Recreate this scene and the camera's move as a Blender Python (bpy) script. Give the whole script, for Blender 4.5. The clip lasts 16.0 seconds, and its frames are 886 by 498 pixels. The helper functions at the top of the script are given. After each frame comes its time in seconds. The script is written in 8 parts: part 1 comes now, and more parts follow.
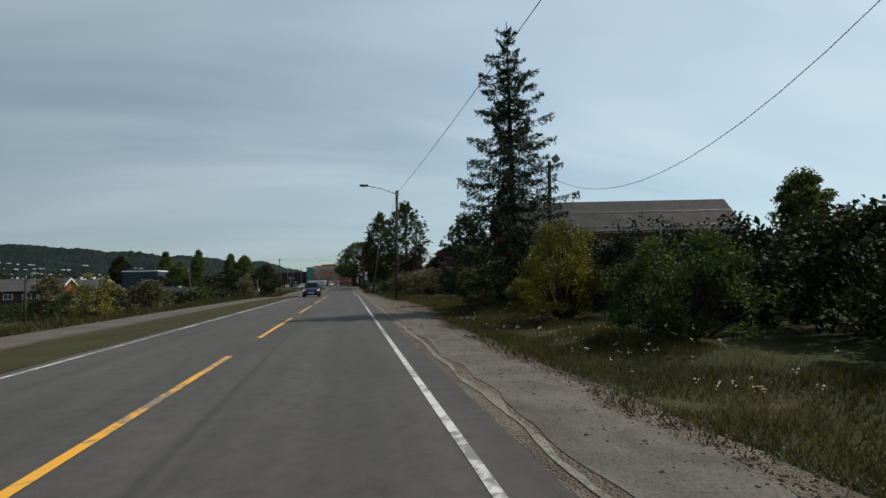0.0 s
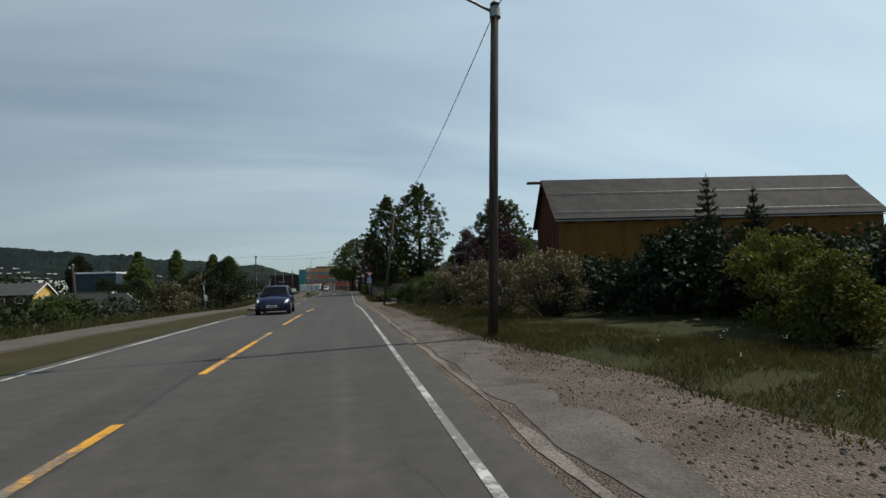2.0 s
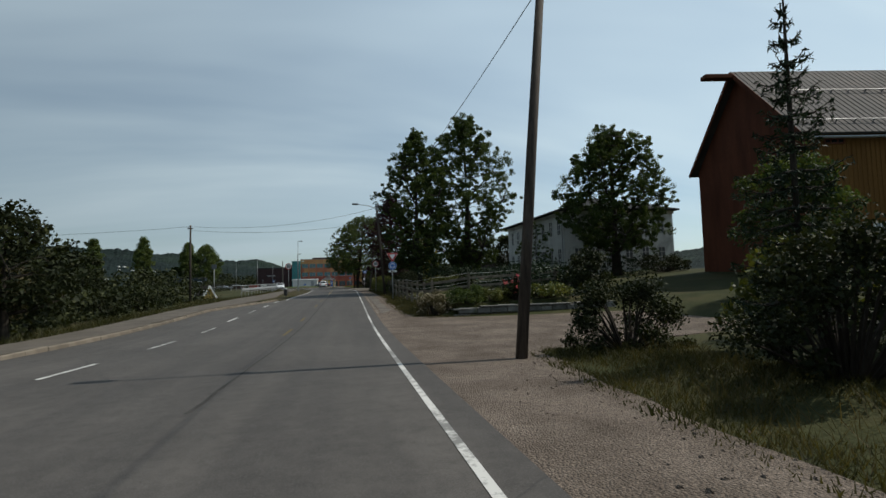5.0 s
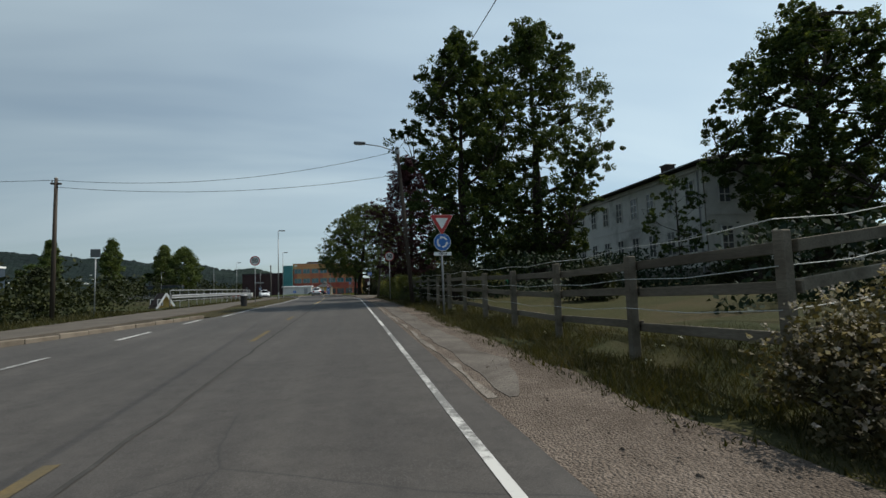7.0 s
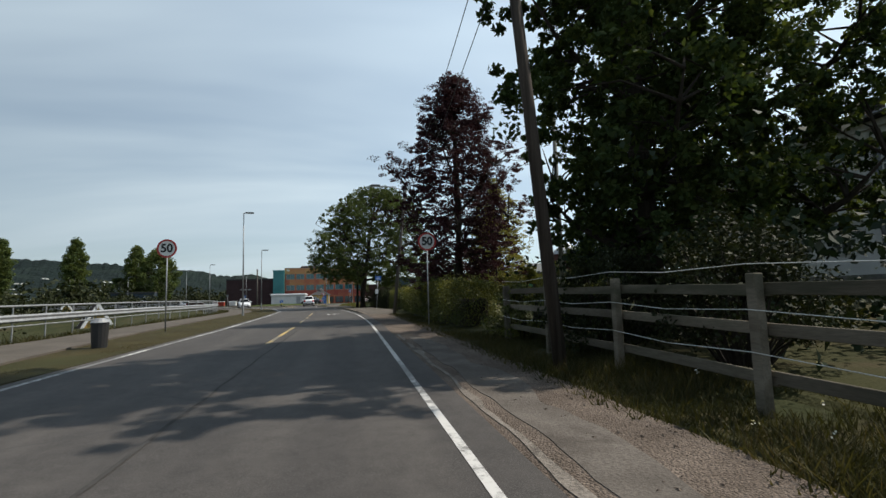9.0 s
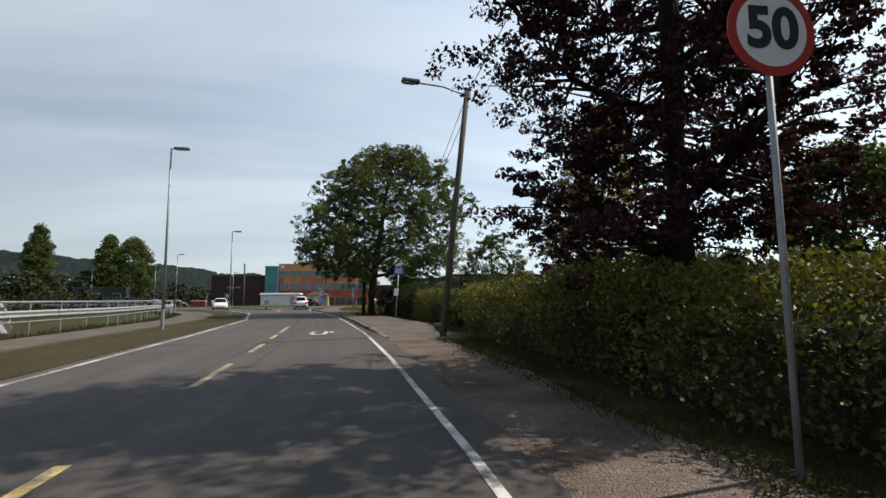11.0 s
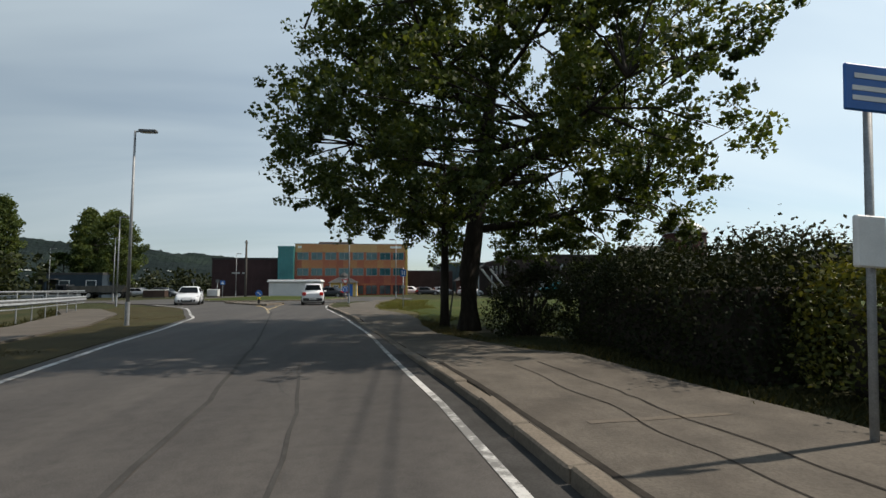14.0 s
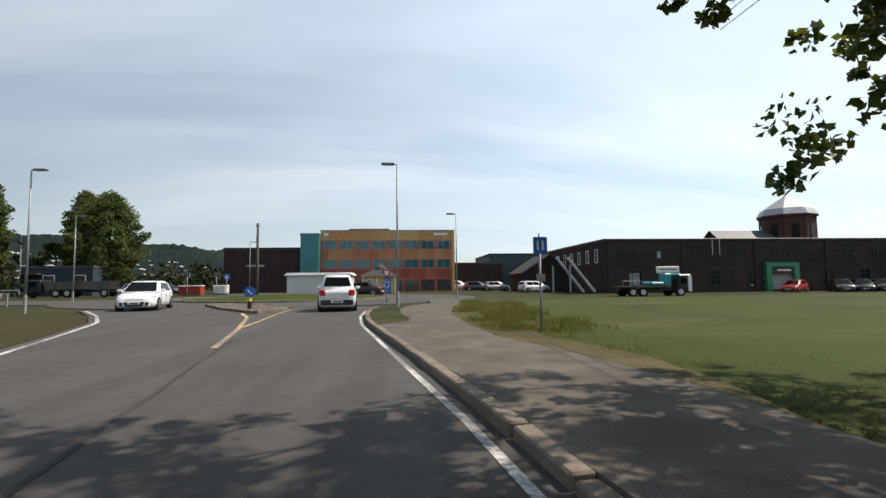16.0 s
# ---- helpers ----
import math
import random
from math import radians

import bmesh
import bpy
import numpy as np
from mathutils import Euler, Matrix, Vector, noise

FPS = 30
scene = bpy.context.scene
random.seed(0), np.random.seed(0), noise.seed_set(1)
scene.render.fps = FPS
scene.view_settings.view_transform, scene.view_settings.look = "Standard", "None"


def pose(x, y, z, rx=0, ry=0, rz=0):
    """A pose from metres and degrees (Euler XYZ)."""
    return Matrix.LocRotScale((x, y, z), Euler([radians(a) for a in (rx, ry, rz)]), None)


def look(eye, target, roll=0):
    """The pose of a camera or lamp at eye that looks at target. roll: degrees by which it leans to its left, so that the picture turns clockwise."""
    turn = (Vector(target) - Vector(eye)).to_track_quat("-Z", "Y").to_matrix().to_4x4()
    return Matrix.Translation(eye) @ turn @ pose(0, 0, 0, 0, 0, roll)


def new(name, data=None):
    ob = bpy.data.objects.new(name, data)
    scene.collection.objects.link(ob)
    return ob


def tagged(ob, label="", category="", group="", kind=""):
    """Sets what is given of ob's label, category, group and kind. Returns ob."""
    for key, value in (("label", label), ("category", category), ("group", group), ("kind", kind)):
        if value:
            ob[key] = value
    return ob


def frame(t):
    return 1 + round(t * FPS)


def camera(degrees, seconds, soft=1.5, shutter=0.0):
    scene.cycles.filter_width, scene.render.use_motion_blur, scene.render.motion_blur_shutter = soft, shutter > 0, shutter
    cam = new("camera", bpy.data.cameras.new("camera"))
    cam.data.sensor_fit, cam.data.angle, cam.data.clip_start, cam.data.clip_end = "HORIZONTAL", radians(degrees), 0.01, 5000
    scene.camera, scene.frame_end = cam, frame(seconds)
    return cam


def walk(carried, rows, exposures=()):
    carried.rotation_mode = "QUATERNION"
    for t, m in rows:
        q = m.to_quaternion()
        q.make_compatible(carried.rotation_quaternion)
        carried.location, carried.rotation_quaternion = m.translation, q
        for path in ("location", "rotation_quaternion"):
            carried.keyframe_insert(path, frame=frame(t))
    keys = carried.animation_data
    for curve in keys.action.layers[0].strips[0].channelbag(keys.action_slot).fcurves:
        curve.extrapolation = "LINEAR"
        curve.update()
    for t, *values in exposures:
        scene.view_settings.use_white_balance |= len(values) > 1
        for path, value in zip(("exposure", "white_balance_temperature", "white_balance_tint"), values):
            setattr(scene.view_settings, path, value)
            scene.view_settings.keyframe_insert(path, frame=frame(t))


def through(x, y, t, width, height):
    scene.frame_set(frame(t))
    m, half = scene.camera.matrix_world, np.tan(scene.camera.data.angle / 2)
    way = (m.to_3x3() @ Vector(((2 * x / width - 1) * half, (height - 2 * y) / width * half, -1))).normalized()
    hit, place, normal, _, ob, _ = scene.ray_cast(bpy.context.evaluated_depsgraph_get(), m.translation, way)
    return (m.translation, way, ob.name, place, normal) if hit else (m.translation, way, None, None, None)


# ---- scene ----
cam = camera(85.0, 16.0)
PATH = [
    (0, (0.172, -1.563, 1.33), (0.556, 0.395, 1.458), -1.6),
    (1, (0.177, 11.255, 1.245), (0.569, 13.211, 1.389), -1.9),
    (1.5, (0.186, 17.177, 1.293), (0.58, 19.132, 1.438), -1.8),
    (2.2, (0.153, 25.563, 1.3), (0.546, 27.519, 1.443), -1.6),
    (3.5, (0.147, 40.679, 1.337), (0.537, 42.636, 1.467), -1.3),
    (4, (0.123, 46.402, 1.338), (0.511, 48.36, 1.464), -1.4),
    (6.5, (0.208, 73.922, 0.679), (0.59, 75.879, 0.826), -1.8),
    (7, (0.107, 78.828, 0.649), (0.494, 80.784, 0.811), -1.9),
    (8, (0.055, 88.394, 0.871), (0.448, 90.347, 1.046), -2.4),
    (10.5, (0.25, 109.921, 1.166), (0.625, 111.874, 1.378), -0.3),
    (11, (0.088, 113.862, 1.205), (0.462, 115.816, 1.41), -0.4),
    (12, (-0.017, 122.209, 1.279), (0.326, 124.171, 1.464), 0.1),
    (12.5, (-0.179, 126.169, 1.259), (0.149, 128.135, 1.429), -0.7),
    (13.5, (-0.705, 134.544, 1.288), (-0.416, 136.516, 1.445), -0.9),
    (14.5, (-1.456, 142.621, 1.253), (-1.215, 144.6, 1.409), -0.1),
    (15.2, (-2.06, 148.593, 1.24), (-1.862, 150.578, 1.38), -0.7),
    (16, (-2.835, 154.67, 1.226), (-2.688, 156.66, 1.365), -0.6),
]
walk(cam, [(t, look(eye, target, roll)) for t, eye, target, roll in PATH],
     exposures=[(0, -0.32, 6550, 9), (4, -0.32, 6550, 9), (8, -0.1, 6550, 9), (10.5, 0.27, 6950, 18), (12.5, 0.0, 6850, 13), (14, 0.0, 6900, 13), (14.5, 0.12, 7050, 14), (15, 0.44, 7250, 17), (15.5, 0.56, 7150, 17), (16, 0.32, 6950, 17)])
# ---------------------------------------------------------------- world, sun
SUN = Vector((0.61, 0.09, 0.79)).normalized()
world = bpy.data.worlds.new("sky")
scene.world = world
world.use_nodes = True
wn, wl = world.node_tree.nodes, world.node_tree.links
wn.clear()
w_out = wn.new("ShaderNodeOutputWorld")
w_bg = wn.new("ShaderNodeBackground")
w_sky = wn.new("ShaderNodeTexSky")
w_sky.sky_type = "NISHITA"
w_sky.sun_disc = False
w_sky.sun_elevation = math.asin(SUN.z)
w_sky.sun_rotation = math.atan2(SUN.x, SUN.y)
w_sky.air_density, w_sky.dust_density, w_sky.ozone_density = 1.0, 0.35, 2.2
w_tc = wn.new("ShaderNodeTexCoord")
w_sep = wn.new("ShaderNodeSeparateXYZ")
wl.new(w_tc.outputs["Generated"], w_sep.inputs[0])


def wmath(op, a, b):
    n = wn.new("ShaderNodeMath")
    n.operation = op
    for i, v in enumerate((a, b)):
        if isinstance(v, (int, float)):
            n.inputs[i].default_value = v
        else:
            wl.new(v, n.inputs[i])
    return n.outputs[0]


# thin cirrus sheets, laid out on a high plane so that they thin into streaks near the horizon
w_h = wmath("ADD", wmath("MAXIMUM", w_sep.outputs[2], 0.0), 0.22)
w_u = wmath("DIVIDE", w_sep.outputs[0], w_h)
w_v = wmath("DIVIDE", w_sep.outputs[1], w_h)
w_cmb = wn.new("ShaderNodeCombineXYZ")
wl.new(w_u, w_cmb.inputs[0])
wl.new(w_v, w_cmb.inputs[1])
w_map = wn.new("ShaderNodeMapping")
w_map.inputs["Rotation"].default_value = (0, 0, radians(19))
w_map.inputs["Scale"].default_value = (0.3, 1.25, 1.0)
wl.new(w_cmb.outputs[0], w_map.inputs[0])
w_n1 = wn.new("ShaderNodeTexNoise")
w_n1.inputs["Scale"].default_value, w_n1.inputs["Detail"].default_value = 0.9, 4.5
w_n1.inputs["Roughness"].default_value, w_n1.inputs["Distortion"].default_value = 0.52, 0.35
wl.new(w_map.outputs[0], w_n1.inputs["Vector"])
w_r = wn.new("ShaderNodeMapRange")
w_r.inputs["From Min"].default_value, w_r.inputs["From Max"].default_value = 0.32, 0.72
w_r.inputs["To Min"].default_value, w_r.inputs["To Max"].default_value = 0.3, 1.0
wl.new(w_n1.outputs[0], w_r.inputs[0])
w_mix = wn.new("ShaderNodeMix")
w_mix.data_type = "RGBA"
w_mix.inputs["B"].default_value = (7.3, 9.0, 10.0, 1)
# the veil is thicker and brighter round the sun, the open sky duller away from it
w_dot = wn.new("ShaderNodeVectorMath")
w_dot.operation = "DOT_PRODUCT"
w_dot.inputs[1].default_value = tuple(SUN)
wl.new(w_tc.outputs["Generated"], w_dot.inputs[0])
w_glow = wmath("POWER", wmath("MAXIMUM", w_dot.outputs["Value"], 0.0), 6.0)
# haze and cirrus are thickest towards the horizon and thin out overhead
w_thin = wn.new("ShaderNodeMapRange")
w_thin.interpolation_type = "SMOOTHSTEP"
w_thin.inputs["From Min"].default_value, w_thin.inputs["From Max"].default_value = 0.42, 0.85
w_thin.inputs["To Min"].default_value, w_thin.inputs["To Max"].default_value = 1.0, 0.3
wl.new(w_sep.outputs[2], w_thin.inputs[0])
w_fac = wmath("MINIMUM", wmath("ADD", wmath("MULTIPLY", w_r.outputs[0], w_thin.outputs[0]), wmath("MULTIPLY", w_glow, 0.4)), 1.0)
wl.new(w_fac, w_mix.inputs["Factor"])
w_tint = wn.new("ShaderNodeVectorMath")
w_tint.operation = "MULTIPLY"
w_tint.inputs[1].default_value = (1.0, 1.1, 1.07)
wl.new(w_sky.outputs[0], w_tint.inputs[0])
wl.new(w_tint.outputs[0], w_mix.inputs["A"])
w_add = wn.new("ShaderNodeMix")
w_add.data_type, w_add.blend_type = "RGBA", "ADD"
w_add.inputs["B"].default_value = (3.3, 3.9, 4.1, 1)
wl.new(wmath("MULTIPLY", w_glow, 0.35), w_add.inputs["Factor"])
wl.new(w_mix.outputs["Result"], w_add.inputs["A"])
w_side = wn.new("ShaderNodeMapRange")
w_side.inputs["From Min"].default_value, w_side.inputs["From Max"].default_value = -0.25, 0.6
w_side.inputs["To Min"].default_value, w_side.inputs["To Max"].default_value = 0.6, 1.06
wl.new(w_dot.outputs["Value"], w_side.inputs[0])
w_tone = wn.new("ShaderNodeVectorMath")
w_tone.operation = "SCALE"
wl.new(w_add.outputs["Result"], w_tone.inputs[0])
wl.new(w_side.outputs[0], w_tone.inputs["Scale"])
wl.new(w_tone.outputs[0], w_bg.inputs["Color"])
w_bg.inputs["Strength"].default_value = 0.1
wl.new(w_bg.outputs[0], w_out.inputs[0])

sun_data = bpy.data.lights.new("sun", "SUN")
sun_data.energy, sun_data.angle, sun_data.color = 4.6, radians(0.6), (1.0, 0.95, 0.86)
sun = new("sun", sun_data)
sun.matrix_world = look(SUN * 60, (0, 0, 0))


# ---------------------------------------------------------------- materials
def tree_of(name):
    m = bpy.data.materials.new(name)
    m.use_nodes = True
    nt = m.node_tree
    return m, nt, nt.nodes, nt.links, nt.nodes["Principled BSDF"]


def noise_node(nodes, links, scale, detail=4.0, rough=0.55, vec=None, distort=0.0):
    n = nodes.new("ShaderNodeTexNoise")
    n.inputs["Scale"].default_value, n.inputs["Detail"].default_value = scale, detail
    n.inputs["Roughness"].default_value, n.inputs["Distortion"].default_value = rough, distort
    if vec is not None:
        links.new(vec, n.inputs["Vector"])
    return n.outputs[0]


def ramp_node(nodes, links, fac, stops):
    r = nodes.new("ShaderNodeValToRGB")
    e = r.color_ramp.elements
    while len(e) < len(stops):
        e.new(0.5)
    for el, (p, c) in zip(e, stops):
        el.position, el.color = p, (*c, 1) if len(c) == 3 else c
    links.new(fac, r.inputs[0])
    return r.outputs[0]


def mix_node(nodes, links, fac, a, b, blend="MIX"):
    m = nodes.new("ShaderNodeMix")
    m.data_type, m.blend_type = "RGBA", blend
    for key, v in (("Factor", fac), ("A", a), ("B", b)):
        if isinstance(v, (int, float)):
            m.inputs[key].default_value = v
        elif isinstance(v, tuple):
            m.inputs[key].default_value = (*v, 1)
        else:
            links.new(v, m.inputs[key])
    return m.outputs["Result"]


def surface(name, a, b, scale=3.0, rough=0.8, metal=0.0, fine=40.0, bump=0.15, bump_dist=0.01, stain=None, stain_scale=0.6, stretch=(1, 1, 1), per_object=0.0, fine_amount=0.35):
    """Two tones over a broad noise, a finer grain over them, a stain colour, and relief."""
    m, nt, nodes, links, p = tree_of(name)
    tc = nodes.new("ShaderNodeTexCoord")
    mp = nodes.new("ShaderNodeMapping")
    mp.inputs["Scale"].default_value = stretch
    links.new(tc.outputs["Object"], mp.inputs[0])
    v = mp.outputs[0]
    broad = noise_node(nodes, links, scale, 5, 0.6, v)
    col = ramp_node(nodes, links, broad, [(0.32, a), (0.68, b)])
    grain = noise_node(nodes, links, fine, 3, 0.6, v)
    dark = tuple(c * 0.55 for c in a)
    g = ramp_node(nodes, links, grain, [(0.35, (fine_amount,) * 3), (0.6, (0, 0, 0))])
    col = mix_node(nodes, links, g, col, dark)
    if stain:
        s = ramp_node(nodes, links, noise_node(nodes, links, stain_scale, 6, 0.65, v, 0.4), [(0.52, (0, 0, 0)), (0.66, (0.75, 0.75, 0.75))])
        col = mix_node(nodes, links, s, col, stain)
    if per_object:
        oi = nodes.new("ShaderNodeObjectInfo")
        hs = nodes.new("ShaderNodeHueSaturation")
        mr = nodes.new("ShaderNodeMapRange")
        mr.inputs["To Min"].default_value, mr.inputs["To Max"].default_value = 1 - per_object, 1 + per_object
        links.new(oi.outputs["Random"], mr.inputs[0])
        links.new(mr.outputs[0], hs.inputs["Value"])
        links.new(col, hs.inputs["Color"])
        col = hs.outputs[0]
    links.new(col, p.inputs["Base Color"])
    p.inputs["Roughness"].default_value, p.inputs["Metallic"].default_value = rough, metal
    p.inputs["Specular IOR Level"].default_value = 0.5 if rough < 0.7 else 0.12
    if bump:
        bn = nodes.new("ShaderNodeBump")
        bn.inputs["Strength"].default_value, bn.inputs["Distance"].default_value = bump, bump_dist
        links.new(grain, bn.inputs["Height"])
        links.new(bn.outputs[0], p.inputs["Normal"])
    return m


def foliage(name, a, b, c, through=0.35, rough=0.68, gloss=0.18):
    """Leaves: each leaf its own tone between three greens, a share of the light passing through."""
    m, nt, nodes, links, p = tree_of(name)
    geo = nodes.new("ShaderNodeNewGeometry")
    tc = nodes.new("ShaderNodeTexCoord")
    broad = noise_node(nodes, links, 0.55, 3, 0.6, tc.outputs["Object"])
    add = nodes.new("ShaderNodeMath")
    add.operation = "MULTIPLY_ADD"
    links.new(geo.outputs["Random Per Island"], add.inputs[0])
    add.inputs[1].default_value = 0.42
    sc = nodes.new("ShaderNodeMath")
    sc.operation = "MULTIPLY_ADD"
    links.new(broad, sc.inputs[0])
    sc.inputs[1].default_value, sc.inputs[2].default_value = 1.15, -0.28
    links.new(sc.outputs[0], add.inputs[2])
    col = ramp_node(nodes, links, add.outputs[0], [(0.1, a), (0.5, b), (0.95, c)])
    links.new(col, p.inputs["Base Color"])
    p.inputs["Roughness"].default_value = rough
    p.inputs["Specular IOR Level"].default_value = gloss
    tr = nodes.new("ShaderNodeBsdfTranslucent")
    links.new(mix_node(nodes, links, 1.0, col, (1.0, 0.95, 0.45), "MULTIPLY"), tr.inputs["Color"])
    mx = nodes.new("ShaderNodeMixShader")
    mx.inputs[0].default_value = through
    links.new(p.outputs[0], mx.inputs[1])
    links.new(tr.outputs[0], mx.inputs[2])
    links.new(mx.outputs[0], nodes["Material Output"].inputs["Surface"])
    return m


def plain(name, col, rough=0.5, metal=0.0, emit=0.0, var=0.08):
    return surface(name, tuple(c * (1 - var) for c in col), tuple(min(1, c * (1 + var)) for c in col), 4.0, rough, metal, 60.0, 0.04, 0.002, fine_amount=0.12)


def asphalt_mat():
    m, nt, nodes, links, p = tree_of("worn_asphalt")
    tc = nodes.new("ShaderNodeTexCoord")
    v = tc.outputs["Object"]
    mp = nodes.new("ShaderNodeMapping")
    mp.inputs["Scale"].default_value = (1.6, 0.05, 1)
    links.new(v, mp.inputs[0])
    tracks = noise_node(nodes, links, 1.0, 3, 0.5, mp.outputs[0])
    broad = noise_node(nodes, links, 0.35, 6, 0.65, v)
    col = ramp_node(nodes, links, broad, [(0.3, (0.05, 0.0475, 0.043)), (0.7, (0.078, 0.074, 0.067))])
    col = mix_node(nodes, links, ramp_node(nodes, links, tracks, [(0.4, (0.5, 0.5, 0.5)), (0.62, (0, 0, 0))]), col, (0.036, 0.0345, 0.0325))
    mottle = noise_node(nodes, links, 4.5, 7, 0.72, v)
    col = mix_node(nodes, links, 1.0, col, ramp_node(nodes, links, mottle, [(0.3, (0.76, 0.72, 0.71)), (0.5, (1.05, 0.99, 0.98)), (0.72, (1.28, 1.21, 1.19))]), "MULTIPLY")
    grit = noise_node(nodes, links, 90, 2, 0.7, v)
    col = mix_node(nodes, links, ramp_node(nodes, links, grit, [(0.52, (0, 0, 0)), (0.72, (0.6, 0.6, 0.6))]), col, (0.12, 0.117, 0.11))
    col = mix_node(nodes, links, ramp_node(nodes, links, grit, [(0.3, (0.5, 0.5, 0.5)), (0.45, (0, 0, 0))]), col, (0.028, 0.028, 0.028))
    # cracks: thin cell borders, broken up
    dv = nodes.new("ShaderNodeTexNoise")
    dv.inputs["Scale"].default_value = 0.8
    links.new(v, dv.inputs["Vector"])
    warp = mix_node(nodes, links, 0.25, v, dv.outputs["Color"], "ADD")
    vo = nodes.new("ShaderNodeTexVoronoi")
    vo.feature = "DISTANCE_TO_EDGE"
    vo.inputs["Scale"].default_value = 0.22
    links.new(warp, vo.inputs["Vector"])
    crack = ramp_node(nodes, links, vo.outputs["Distance"], [(0.0, (0.5, 0.5, 0.5)), (0.004, (0, 0, 0))])
    gate = ramp_node(nodes, links, noise_node(nodes, links, 0.3, 2, 0.5, v), [(0.48, (0, 0, 0)), (0.56, (1, 1, 1))])
    col = mix_node(nodes, links, mix_node(nodes, links, 1.0, crack, gate, "MULTIPLY"), col, (0.025, 0.025, 0.025))
    links.new(col, p.inputs["Base Color"])
    p.inputs["Roughness"].default_value = 0.82
    p.inputs["Specular IOR Level"].default_value = 0.25
    bn = nodes.new("ShaderNodeBump")
    bn.inputs["Strength"].default_value, bn.inputs["Distance"].default_value = 0.35, 0.008
    links.new(grit, bn.inputs["Height"])
    links.new(bn.outputs[0], p.inputs["Normal"])
    return m


def gravel_mat():
    """Trodden gravel: pebbles of two sizes in brown dust, each pebble its own tone."""
    m, nt, nodes, links, p = tree_of("dusty_gravel")
    v = nodes.new("ShaderNodeTexCoord").outputs["Object"]
    broad = noise_node(nodes, links, 0.8, 6, 0.62, v, 0.3)
    col = ramp_node(nodes, links, broad, [(0.3, (0.085, 0.067, 0.053)), (0.5, (0.13, 0.104, 0.084)), (0.7, (0.185, 0.15, 0.123))])
    heights = []
    for scale, amount in ((42.0, 0.4), (105.0, 0.5)):
        vo = nodes.new("ShaderNodeTexVoronoi")
        vo.inputs["Scale"].default_value = scale
        links.new(v, vo.inputs["Vector"])
        bw_n = nodes.new("ShaderNodeSeparateColor")
        links.new(vo.outputs["Color"], bw_n.inputs[0])
        tone = ramp_node(nodes, links, bw_n.outputs[0], [(0.1, (0.58, 0.57, 0.56)), (0.6, (1.0, 1.0, 1.0)), (0.95, (1.55, 1.55, 1.55))])
        col = mix_node(nodes, links, amount, col, tone, "MULTIPLY")
        heights.append(vo.outputs["Distance"])
    links.new(col, p.inputs["Base Color"])
    p.inputs["Roughness"].default_value, p.inputs["Specular IOR Level"].default_value = 0.95, 0.12
    bn = nodes.new("ShaderNodeBump")
    bn.invert = True
    bn.inputs["Strength"].default_value, bn.inputs["Distance"].default_value = 0.9, 0.03
    links.new(heights[0], bn.inputs["Height"])
    links.new(bn.outputs[0], p.inputs["Normal"])
    return m


def paint_mat(name, col, kept=0.0):
    """Road paint worn through to the asphalt in places."""
    m, nt, nodes, links, p = tree_of(name)
    tc = nodes.new("ShaderNodeTexCoord")
    v = tc.outputs["Object"]
    wear = noise_node(nodes, links, 6.0, 8, 0.75, v)
    patch = noise_node(nodes, links, 0.5, 3, 0.5, v)
    s = nodes.new("ShaderNodeMath")
    s.operation = "MULTIPLY_ADD"
    links.new(patch, s.inputs[0])
    s.inputs[1].default_value = 0.8
    links.new(wear, s.inputs[2])
    f = ramp_node(nodes, links, s.outputs[0], [(0.74 + kept, (0, 0, 0)), (0.95 + kept * 0.3, (0.9, 0.9, 0.9))])
    links.new(mix_node(nodes, links, f, col, (0.12, 0.117, 0.11)), p.inputs["Base Color"])
    p.inputs["Roughness"].default_value = 0.7
    return m


def glass_mat(name, tint, rough=0.05, gloss=0.8):
    m, nt, nodes, links, p = tree_of(name)
    tc = nodes.new("ShaderNodeTexCoord")
    n = noise_node(nodes, links, 1.2, 3, 0.5, tc.outputs["Object"])
    links.new(ramp_node(nodes, links, n, [(0.35, tuple(c * 0.6 for c in tint)), (0.65, tint)]), p.inputs["Base Color"])
    p.inputs["Roughness"].default_value = rough
    p.inputs["Specular IOR Level"].default_value = gloss
    return m


M = {}
M["asphalt"] = asphalt_mat()
M["white_paint"] = paint_mat("white_road_paint", (0.5, 0.49, 0.46), 0.1)
M["yellow_paint"] = paint_mat("yellow_road_paint", (0.66, 0.31, 0.02), 0.14)
M["path"] = surface("footpath_asphalt", (0.082, 0.072, 0.06), (0.14, 0.122, 0.1), 1.6, 0.9, 0, 45, 0.5, 0.012, (0.07, 0.06, 0.05), 0.5)
M["gravel"] = gravel_mat()
M["ground"] = surface("verge_turf", (0.022, 0.028, 0.009), (0.05, 0.05, 0.019), 0.5, 0.95, 0, 14, 0.6, 0.05, (0.062, 0.048, 0.026), 0.25)
M["lawn"] = surface("mown_lawn", (0.032, 0.046, 0.007), (0.05, 0.064, 0.011), 0.25, 0.95, 0, 18, 0.5, 0.03, (0.072, 0.066, 0.024), 0.12)
M["kerb"] = surface("kerb_concrete", (0.13, 0.108, 0.085), (0.21, 0.178, 0.14), 1.5, 0.9, 0, 40, 0.4, 0.01, (0.14, 0.12, 0.1), 0.9, per_object=0.18)
